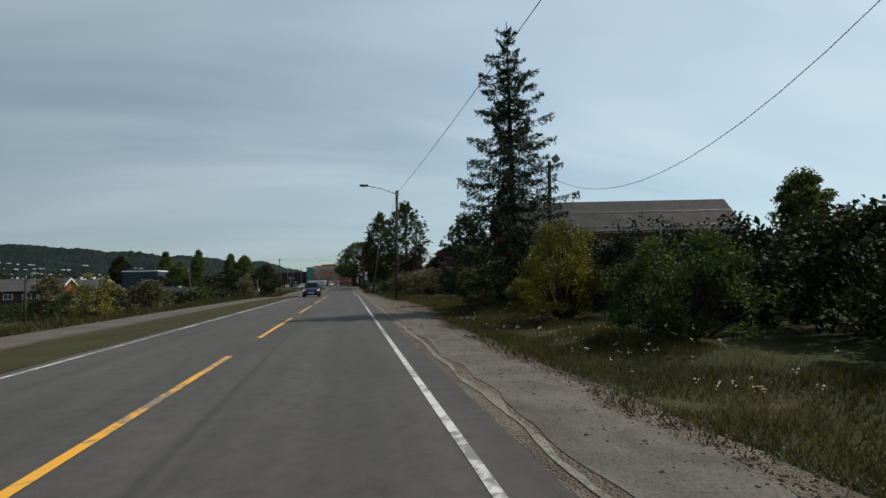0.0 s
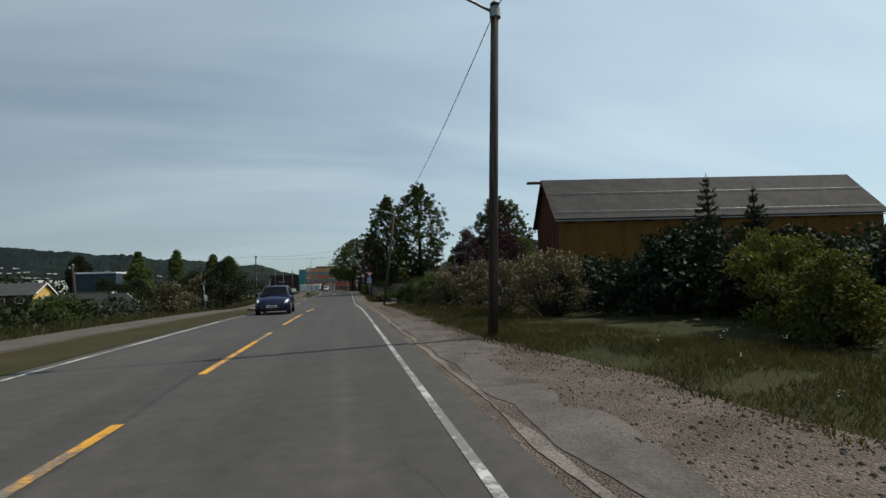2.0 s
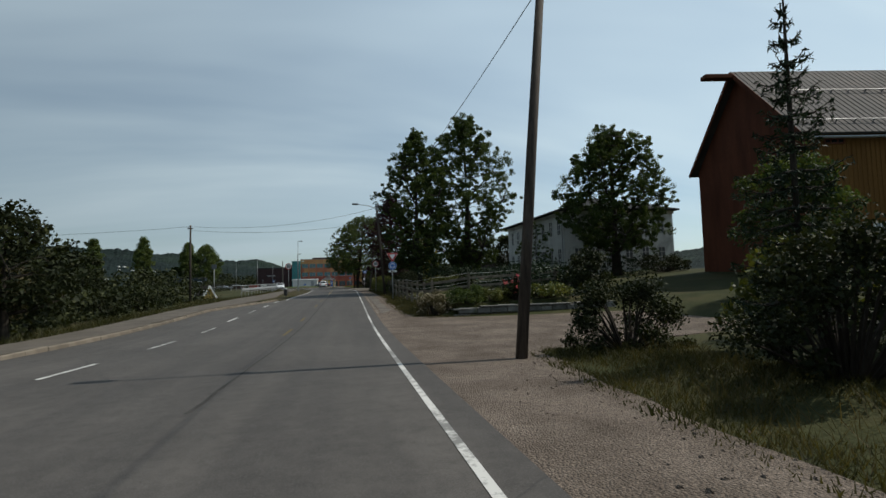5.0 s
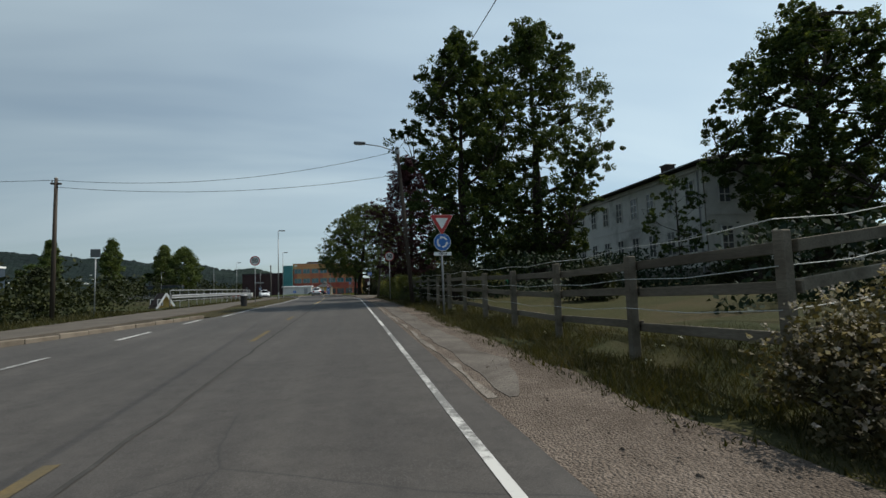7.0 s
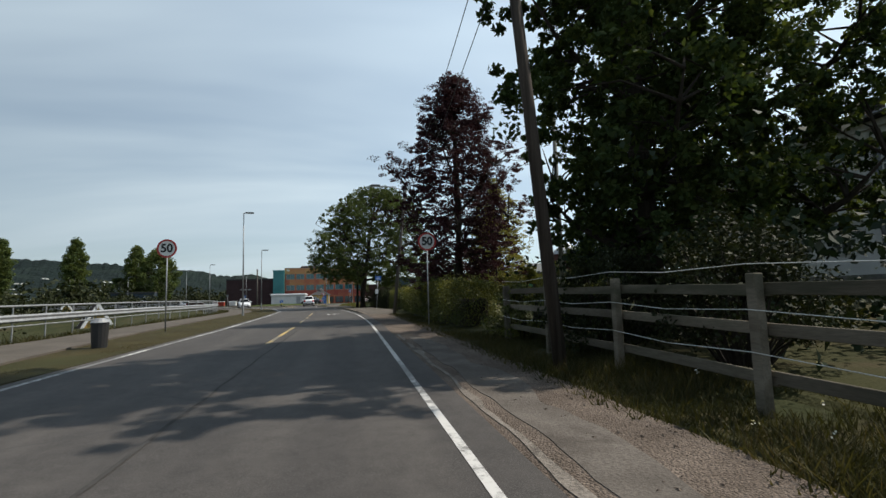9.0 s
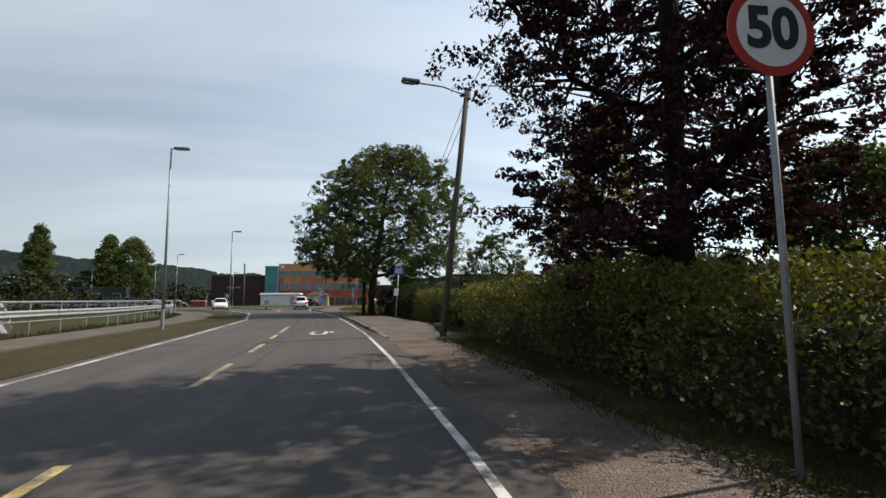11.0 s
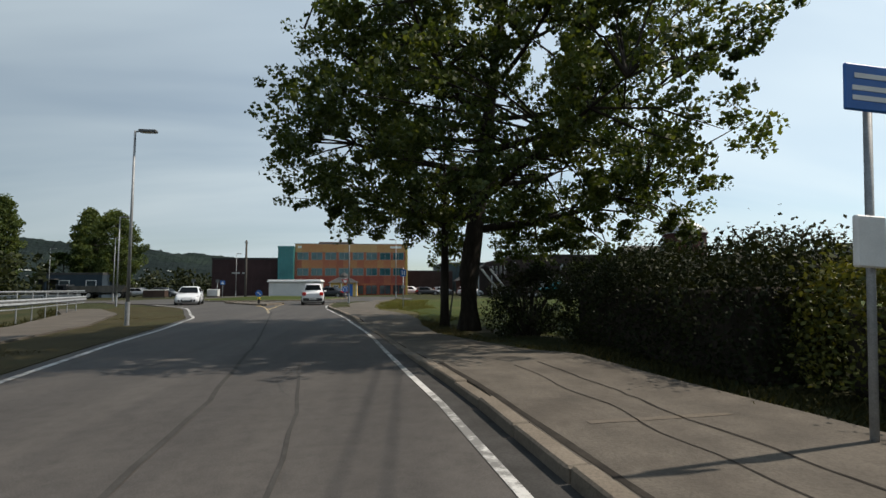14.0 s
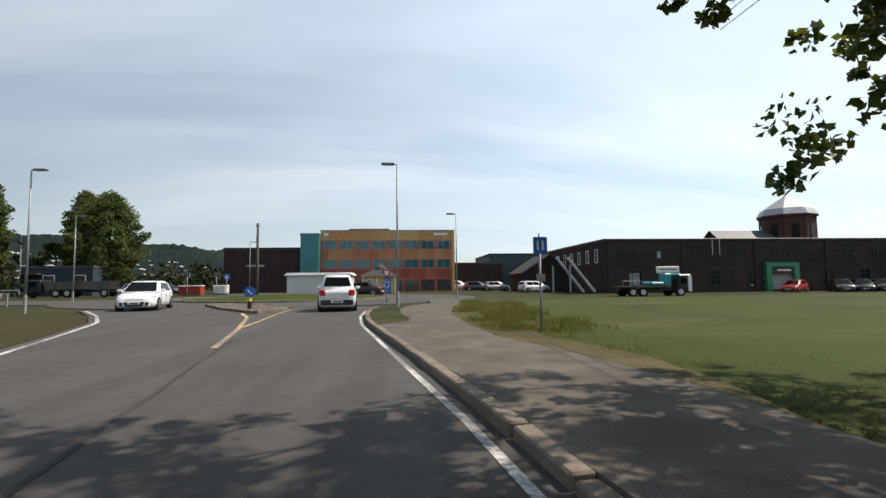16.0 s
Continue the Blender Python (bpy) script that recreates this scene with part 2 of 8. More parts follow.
M["stone"] = surface("grey_fieldstone", (0.1, 0.097, 0.09), (0.2, 0.195, 0.18), 2.0, 0.9, 0, 25, 0.6, 0.03, (0.07, 0.08, 0.04), 1.2, per_object=0.25)
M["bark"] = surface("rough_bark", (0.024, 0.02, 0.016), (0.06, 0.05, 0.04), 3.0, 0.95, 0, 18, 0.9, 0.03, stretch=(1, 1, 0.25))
M["pole"] = surface("tarred_pole_wood", (0.035, 0.028, 0.023), (0.085, 0.068, 0.055), 4.0, 0.85, 0, 60, 0.4, 0.01, (0.12, 0.11, 0.1), 1.0, (3, 3, 0.12))
M["pale_pole"] = surface("pale_weathered_pole", (0.13, 0.135, 0.115), (0.22, 0.225, 0.19), 4.0, 0.85, 0, 60, 0.4, 0.01, (0.1, 0.1, 0.085), 1.0, (3, 3, 0.12))
M["fence_wood"] = surface("weathered_fence_wood", (0.1, 0.085, 0.064), (0.2, 0.175, 0.138), 3.0, 0.9, 0, 50, 0.5, 0.01, (0.05, 0.055, 0.035), 1.0, (1, 0.15, 1), per_object=0.2)
M["galv"] = surface("galvanised_steel", (0.24, 0.25, 0.255), (0.37, 0.38, 0.385), 5.0, 0.62, 0.5, 80, 0.1, 0.003)
M["lamp_head"] = plain("grey_lamp_casting", (0.12, 0.125, 0.13), 0.5, 0.4)
M["lens"] = glass_mat("lamp_lens", (0.4, 0.4, 0.38), 0.2)
M["wire"] = plain("black_cable", (0.02, 0.02, 0.02), 0.6)
M["electric_tape"] = plain("pale_fence_tape", (0.55, 0.55, 0.52), 0.7)
M["sign_white"] = plain("sign_white", (0.72, 0.72, 0.7), 0.45)
M["sign_red"] = plain("sign_red", (0.42, 0.03, 0.025), 0.45)
M["sign_blue"] = plain("sign_blue", (0.02, 0.13, 0.42), 0.45)
M["sign_black"] = plain("sign_black", (0.015, 0.015, 0.015), 0.5)
M["sign_yellow"] = plain("sign_yellow", (0.7, 0.5, 0.04), 0.5)
M["sign_back"] = plain("sign_back", (0.3, 0.3, 0.3), 0.6, 0.3)
M["leaf_oak"] = foliage("oak_leaves", (0.024, 0.044, 0.011), (0.06, 0.088, 0.02), (0.15, 0.175, 0.042), 0.44, 0.5, 0.4)
M["leaf_lime"] = foliage("lime_leaves", (0.019, 0.037, 0.013), (0.048, 0.074, 0.022), (0.125, 0.15, 0.046), 0.38)
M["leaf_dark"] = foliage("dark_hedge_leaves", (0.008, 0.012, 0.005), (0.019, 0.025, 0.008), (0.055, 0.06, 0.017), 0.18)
M["leaf_hedge"] = foliage("hedge_leaves", (0.026, 0.038, 0.01), (0.075, 0.09, 0.02), (0.21, 0.2, 0.045), 0.28, 0.55, 0.3)
M["leaf_fresh"] = foliage("fresh_green_leaves", (0.04, 0.05, 0.013), (0.095, 0.105, 0.023), (0.21, 0.2, 0.045), 0.32)
M["leaf_yellow"] = foliage("yellow_green_leaves", (0.06, 0.066, 0.014), (0.15, 0.145, 0.026), (0.32, 0.27, 0.05), 0.32)
M["leaf_pale"] = foliage("grey_green_leaves", (0.04, 0.038, 0.018), (0.08, 0.07, 0.036), (0.2, 0.165, 0.1), 0.28)
M["leaf_purple"] = foliage("copper_leaves", (0.02, 0.009, 0.014), (0.042, 0.016, 0.024), (0.085, 0.035, 0.04), 0.25)
M["leaf_birch"] = foliage("birch_leaves", (0.04, 0.065, 0.024), (0.08, 0.11, 0.034), (0.14, 0.165, 0.05), 0.4)
M["needles"] = foliage("spruce_needles", (0.007, 0.015, 0.008), (0.015, 0.028, 0.013), (0.036, 0.052, 0.02), 0.12)
M["needles_gold"] = foliage("golden_conifer_needles", (0.1, 0.11, 0.028), (0.21, 0.2, 0.05), (0.34, 0.3, 0.085), 0.52)
M["field_grass"] = foliage("field_grass", (0.07, 0.08, 0.02), (0.12, 0.12, 0.035), (0.22, 0.18, 0.07), 0.4)
M["dry_turf"] = surface("dry_turf", (0.034, 0.029, 0.012), (0.06, 0.05, 0.021), 0.7, 0.95, 0, 22, 0.7, 0.04, (0.035, 0.04, 0.014), 0.3)
M["paddock"] = surface("trodden_paddock", (0.028, 0.031, 0.01), (0.05, 0.046, 0.017), 0.5, 0.95, 0, 22, 0.7, 0.04, (0.06, 0.046, 0.024), 0.3)
M["yellow_pale"] = paint_mat("pale_yellow_road_paint", (0.52, 0.36, 0.11), 0.08)
M["petal_pink"] = foliage("pink_petals", (0.45, 0.07, 0.1), (0.62, 0.13, 0.16), (0.7, 0.25, 0.25), 0.3)
M["petal_white"] = foliage("white_petals", (0.24, 0.2, 0.16), (0.4, 0.35, 0.3), (0.6, 0.54, 0.48), 0.3)
M["petal_bright"] = foliage("bright_white_petals", (0.5, 0.5, 0.42), (0.65, 0.64, 0.58), (0.75, 0.74, 0.7), 0.3)
M["grass_blade"] = foliage("verge_grass", (0.022, 0.026, 0.009), (0.046, 0.046, 0.016), (0.11, 0.094, 0.042), 0.4)
M["grass_dry"] = foliage("dry_grass", (0.042, 0.036, 0.015), (0.075, 0.06, 0.026), (0.14, 0.108, 0.052), 0.45)
M["forest"] = surface("far_forest", (0.0055, 0.011, 0.0105), (0.0105, 0.0185, 0.016), 0.02, 1.0, 0, 0.09, 1.0, 6.0, (0.017, 0.028, 0.019), 0.006)
M["barn_ochre"] = surface("ochre_barn_boards", (0.12, 0.058, 0.016), (0.18, 0.088, 0.024), 1.0, 0.85, 0, 30, 0.3, 0.01, (0.14, 0.08, 0.028), 0.5, (1, 1, 0.2), per_object=0.12)
M["barn_red"] = surface("red_brown_barn_boards", (0.085, 0.03, 0.018), (0.14, 0.05, 0.028), 1.0, 0.85, 0, 30, 0.3, 0.01, stretch=(1, 1, 0.2), per_object=0.15)
M["barn_roof"] = surface("dark_metal_roofing", (0.05, 0.046, 0.044), (0.078, 0.072, 0.069), 0.6, 0.78, 0.0, 30, 0.1, 0.004, (0.09, 0.075, 0.065), 0.3, per_object=0.08)
M["white_wall"] = surface("white_painted_cladding", (0.52, 0.53, 0.51), (0.64, 0.64, 0.61), 0.8, 0.7, 0, 30, 0.15, 0.004, (0.42, 0.42, 0.38), 0.4)
M["slate"] = surface("dark_green_slate_roof", (0.035, 0.05, 0.05), (0.07, 0.085, 0.08), 1.5, 0.6, 0, 20, 0.3, 0.01)
M["red_clad"] = surface("red_painted_cladding", (0.24, 0.035, 0.022), (0.33, 0.055, 0.035), 0.8, 0.8, 0, 30, 0.2, 0.006, (0.17, 0.03, 0.02), 0.6)
M["dark_clad"] = surface("dark_stained_cladding", (0.045, 0.03, 0.025), (0.085, 0.055, 0.045), 0.8, 0.8, 0, 30, 0.2, 0.006)
M["grey_roof"] = surface("grey_roof_tiles", (0.05, 0.05, 0.05), (0.085, 0.083, 0.08), 1.5, 0.8, 0, 12, 0.4, 0.02)
M["yellow_clad"] = surface("yellow_painted_cladding", (0.52, 0.34, 0.1), (0.64, 0.43, 0.14), 0.8, 0.75, 0, 30, 0.15, 0.005)
M["farm_wall"] = surface("weathered_white_boards", (0.52, 0.52, 0.5), (0.64, 0.64, 0.61), 0.8, 0.75, 0, 30, 0.15, 0.004, (0.25, 0.25, 0.23), 0.4)
M["roof_dark"] = surface("dark_roof_tiles", (0.02, 0.021, 0.022), (0.034, 0.034, 0.034), 1.5, 0.9, 0, 14, 0.4, 0.02)
M["field_edge"] = surface("dry_field_edge", (0.06, 0.056, 0.022), (0.115, 0.096, 0.045), 1.2, 0.95, 0, 26, 0.8, 0.05, (0.045, 0.05, 0.015), 0.5)
M["white_trim"] = plain("white_trim", (0.72, 0.72, 0.7), 0.55)
M["brick"] = surface("dark_brown_brick", (0.036, 0.028, 0.026), (0.06, 0.046, 0.042), 0.5, 0.9, 0, 9, 0.5, 0.02, (0.05, 0.035, 0.032), 0.2)
M["brick_red"] = surface("tower_brick", (0.075, 0.038, 0.032), (0.11, 0.055, 0.046), 0.6, 0.9, 0, 9, 0.5, 0.02)
M["zinc"] = surface("pale_zinc_roof", (0.3, 0.31, 0.31), (0.46, 0.47, 0.46), 0.6, 0.5, 0.3, 20, 0.15, 0.01)
M["dark_brown_wall"] = surface("dark_brown_cladding", (0.038, 0.023, 0.024), (0.062, 0.036, 0.036), 0.5, 0.7, 0, 20, 0.2, 0.01)
M["teal_wall"] = surface("teal_glazed_panels", (0.02, 0.15, 0.16), (0.05, 0.26, 0.26), 0.35, 0.3, 0, 6, 0.05, 0.01)
M["win"] = glass_mat("window_glass", (0.055, 0.075, 0.085))
M["win_house"] = glass_mat("curtained_window_glass", (0.11, 0.12, 0.13), 0.08, 0.5)
M["hall_blue"] = surface("blue_grey_cladding", (0.03, 0.045, 0.06), (0.05, 0.068, 0.085), 0.6, 0.7, 0, 20, 0.2, 0.01)
M["win_teal"] = glass_mat("teal_window_glass", (0.04, 0.13, 0.15))
M["win_dark"] = glass_mat("dark_window_glass", (0.008, 0.009, 0.01), 0.12, 0.12)
M["teal_dark"] = surface("dark_green_grey_cladding", (0.02, 0.045, 0.05), (0.035, 0.065, 0.068), 0.4, 0.6, 0, 8, 0.1, 0.01)
M["car_glass"] = glass_mat("car_glass", (0.008, 0.01, 0.011), 0.03, 0.06)
M["tyre"] = plain("tyre_rubber", (0.018, 0.018, 0.018), 0.85)
M["rim"] = plain("alloy_rim", (0.5, 0.5, 0.52), 0.3, 0.8)
M["black_trim"] = plain("black_plastic_trim", (0.02, 0.02, 0.021), 0.55)
M["light_red"] = plain("red_lamp_lens", (0.45, 0.02, 0.015), 0.2)
M["light_on"] = plain("lit_lamp_lens", (0.4, 0.42, 0.45), 0.15)
M["light_on"].node_tree.nodes["Principled BSDF"].inputs["Emission Color"].default_value = (1, 0.98, 0.94, 1)
M["light_on"].node_tree.nodes["Principled BSDF"].inputs["Emission Strength"].default_value = 0.45
M["light_white"] = plain("clear_lamp_lens", (0.35, 0.36, 0.38), 0.12)
M["concrete"] = surface("grey_concrete", (0.27, 0.27, 0.265), (0.38, 0.38, 0.37), 0.8, 0.9, 0, 25, 0.3, 0.01, (0.2, 0.2, 0.19), 0.5)
M["green_paint"] = plain("green_portal_paint", (0.02, 0.22, 0.1), 0.5)
M["path_left"] = surface("worn_footpath_asphalt", (0.08, 0.07, 0.058), (0.125, 0.108, 0.09), 0.8, 0.9, 0, 60, 0.3, 0.01, (0.07, 0.062, 0.05), 0.5)
M["rust"] = surface("weathered_grey_timber", (0.075, 0.068, 0.06), (0.13, 0.12, 0.105), 2.0, 0.85, 0, 30, 0.4, 0.01, stretch=(1, 1, 0.1))


def car_paint(name, col, metal=0.3):
    m, nt, nodes, links, p = tree_of(name)
    tc = nodes.new("ShaderNodeTexCoord")
    n = noise_node(nodes, links, 2.5, 4, 0.6, tc.outputs["Object"])
    links.new(ramp_node(nodes, links, n, [(0.35, tuple(c * 0.9 for c in col)), (0.7, col)]), p.inputs["Base Color"])
    p.inputs["Metallic"].default_value, p.inputs["Roughness"].default_value = metal, 0.32
    p.inputs["Coat Weight"].default_value, p.inputs["Coat Roughness"].default_value = 0.25, 0.06
    p.inputs["Specular IOR Level"].default_value = 0.3
    return m


M["paint_white"] = car_paint("white_car_paint", (0.66, 0.67, 0.68), 0.0)
M["paint_blue"] = car_paint("dark_blue_car_paint", (0.002, 0.006, 0.032), 0.0)
M["paint_dark"] = car_paint("dark_grey_car_paint", (0.03, 0.032, 0.036), 0.4)
M["paint_black"] = car_paint("black_car_paint", (0.008, 0.008, 0.009), 0.1)
M["paint_silver"] = car_paint("silver_car_paint", (0.4, 0.41, 0.42), 0.6)
M["paint_red"] = car_paint("red_car_paint", (0.32, 0.03, 0.02), 0.2)
M["paint_teal"] = car_paint("teal_machine_paint", (0.02, 0.28, 0.32), 0.0)


# facade of stained plates from yellow at the top to red at the foot, each plate its own tone
def plate_mat(name, tones):
    m, nt, nodes, links, p = tree_of(name)
    tc = nodes.new("ShaderNodeTexCoord")
    sp = nodes.new("ShaderNodeSeparateXYZ")
    links.new(tc.outputs["Object"], sp.inputs[0])
    n = noise_node(nodes, links, 0.5, 5, 0.7, tc.outputs["Object"])
    oi = nodes.new("ShaderNodeObjectInfo")
    a = nodes.new("ShaderNodeMath")
    a.operation = "MULTIPLY_ADD"
    links.new(oi.outputs["Random"], a.inputs[0])
    a.inputs[1].default_value = 0.35
    links.new(n, a.inputs[2])
    col = ramp_node(nodes, links, a.outputs[0], tones)
    links.new(col, p.inputs["Base Color"])
    p.inputs["Roughness"].default_value = 0.45
    return m


RED_, ORA_, YEL_ = (0.29, 0.055, 0.035), (0.41, 0.13, 0.055), (0.47, 0.24, 0.085)
M["plates"] = plate_mat("orange_facade_plates", [(0.35, RED_), (0.62, ORA_), (0.88, YEL_)])
M["plates_top"] = plate_mat("yellow_facade_plates", [(0.35, ORA_), (0.6, YEL_), (0.88, (0.52, 0.33, 0.14))])
M["plates_foot"] = plate_mat("red_facade_plates", [(0.35, (0.26, 0.03, 0.02)), (0.65, RED_), (0.9, ORA_)])


# ---------------------------------------------------------------- building helpers
RNG = np.random.default_rng(7)


def thing(name, x=0, y=0, z=0, rz=0, label="", category="", group=""):
    ob = new(name)
    ob.empty_display_size = 0.2
    ob.matrix_world = pose(x, y, z, 0, 0, rz)
    return tagged(ob, label, category, group)


def part(name, bm, material, parent=None, label="", smooth=False):
    """Links a bmesh or a mesh as one object under a thing."""
    if isinstance(bm, bpy.types.Mesh):
        me = bm
    else:
        me = bpy.data.meshes.new(name)
        bm.normal_update()
        bm.to_mesh(me)
        bm.free()
    if material is not None and not me.materials:
        me.materials.append(material)
    if smooth:
        me.polygons.foreach_set("use_smooth", [True] * len(me.polygons))
    ob = new(name, me)
    if parent is not None:
        ob.parent = parent
    if label:
        ob["label"] = label
    return ob


def structure(ob, label, category):
    return tagged(ob, label, category, kind="structure")


def box(bm, x0, x1, y0, y1, z0, z1, m=None):
    vs = [bm.verts.new((x, y, z)) for x in (x0, x1) for y in (y0, y1) for z in (z0, z1)]
    if m is not None:
        for v in vs:
            v.co = m @ v.co
    for f in ((0, 1, 3, 2), (4, 6, 7, 5), (0, 4, 5, 1), (2, 3, 7, 6), (0, 2, 6, 4), (1, 5, 7, 3)):
        bm.faces.new([vs[i] for i in f])
    return vs


def boxed(x0, x1, y0, y1, z0, z1, bevel=0.0, m=None):
    bm = bmesh.new()
    box(bm, x0, x1, y0, y1, z0, z1, m)
    if bevel:
        bmesh.ops.bevel(bm, geom=bm.edges[:], offset=bevel, segments=1, affect="EDGES")
    return bm


def tube(bm, pts, radii, n=8, cap=True):
    """A round tube along points, with a radius at each."""
    rings = []
    pts = [Vector(p) for p in pts]
    for i, p in enumerate(pts):
        d = (pts[min(i + 1, len(pts) - 1)] - pts[max(i - 1, 0)]).normalized()
        q = d.to_track_quat("Z", "Y")
        r = radii[i] if isinstance(radii, (list, tuple)) else radii
        rings.append([bm.verts.new(p + q @ Vector((math.cos(2 * math.pi * k / n) * r, math.sin(2 * math.pi * k / n) * r, 0))) for k in range(n)])
    for a, b in zip(rings, rings[1:]):
        for k in range(n):
            bm.faces.new((a[k], a[(k + 1) % n], b[(k + 1) % n], b[k]))
    if cap and n > 2:
        bm.faces.new(rings[0][::-1])
        bm.faces.new(rings[-1])
    return bm


def tubed(pts, radii, n=8):
    return tube(bmesh.new(), pts, radii, n)


def prism(poly, d0, d1, axis="y"):
    """A flat polygon of (a, b) pushed from d0 to d1 along an axis."""
    bm = bmesh.new()
    put = {"y": lambda a, b, d: (a, d, b), "x": lambda a, b, d: (d, a, b), "z": lambda a, b, d: (a, b, d)}[axis]
    lo = [bm.verts.new(put(a, b, d0)) for a, b in poly]
    hi = [bm.verts.new(put(a, b, d1)) for a, b in poly]
    n = len(poly)
    for k in range(n):
        bm.faces.new((lo[k], lo[(k + 1) % n], hi[(k + 1) % n], hi[k]))
    bm.faces.new(lo[::-1])
    bm.faces.new(hi)
    bmesh.ops.recalc_face_normals(bm, faces=bm.faces[:])
    return bm


def disc(r, y0, y1, n=28, z=0.0):
    return prism([(r * math.cos(2 * math.pi * k / n), z + r * math.sin(2 * math.pi * k / n)) for k in range(n)], y0, y1)


def ring(r0, r1, y0, y1, a0=0.0, a1=360.0, n=32):
    bm = bmesh.new()
    full = abs(a1 - a0) >= 360
    m = n if full else n + 1
    rows = []
    for k in range(m):
        a = radians(a0 + (a1 - a0) * k / n)
        c, s = math.cos(a), math.sin(a)
        rows.append([bm.verts.new((r * c, y, r * s)) for r, y in ((r0, y0), (r1, y0), (r1, y1), (r0, y1))])
    for k in range(n):
        a, b = rows[k], rows[(k + 1) % m]
        for i in range(4):
            bm.faces.new((a[i], a[(i + 1) % 4], b[(i + 1) % 4], b[i]))
    if not full:
        bm.faces.new(rows[0])
        bm.faces.new(rows[-1][::-1])
    bmesh.ops.recalc_face_normals(bm, faces=bm.faces[:])
    return bm


def letters(text, size, depth=0.002):
    """Words in the built-in font, as a mesh that faces -y, centred."""
    cu = bpy.data.curves.new("letters", "FONT")
    cu.body, cu.size, cu.align_x, cu.align_y, cu.extrude, cu.offset = text, size, "CENTER", "CENTER", depth, size * 0.035
    ob = bpy.data.objects.new("letters", cu)
    me = bpy.data.meshes.new_from_object(ob)
    bpy.data.objects.remove(ob)
    me.transform(Matrix.Rotation(radians(90), 4, "X"))
    return me


def quads_mesh(name, verts, material):
    """A mesh of loose four-cornered leaves from an array of 4N points."""
    n = len(verts) // 4
    me = bpy.data.meshes.new(name)
    me.vertices.add(4 * n)
    me.vertices.foreach_set("co", np.asarray(verts, dtype=np.float32).ravel())
    me.loops.add(4 * n)
    me.loops.foreach_set("vertex_index", np.arange(4 * n, dtype=np.int32))
    me.polygons.add(n)
    me.polygons.foreach_set("loop_start", np.arange(0, 4 * n, 4, dtype=np.int32))
    me.update(calc_edges=True)
    me.materials.append(material)
    return me


def unit(v):
    return v / np.maximum(np.linalg.norm(v, axis=-1, keepdims=True), 1e-9)


def leaf_quads(c, size, rng, up=0.4, wide=0.62):
    """Diamond leaves at the points c, turned at random with their faces rather upwards."""
    n = len(c)
    nor = unit(rng.normal(size=(n, 3)) + np.array([0, 0, up]))
    a = unit(np.cross(nor, rng.normal(size=(n, 3))))
    b = np.cross(nor, a)
    s = (size * rng.uniform(0.6, 1.35, n))[:, None]
    a, b = a * s * 0.5, b * s * 0.5 * wide
    bend = nor * s * 0.12
    out = np.stack([c - a, c - b * 1.0 + bend, c + a, c + b + bend], axis=1)
    return out.reshape(-1, 3)


def clump_points(centres, radii, per, rng, flat=0.75):
    pts = []
    for c, r in zip(centres, radii):
        k = max(6, int(per * rng.uniform(0.75, 1.25)))
        d = unit(rng.normal(size=(k, 3))) * (rng.uniform(0.12, 1, (k, 1)) ** 0.55) * r
        d[:, 2] *= flat
        pts.append(np.asarray(c) + d)
    return np.concatenate(pts)


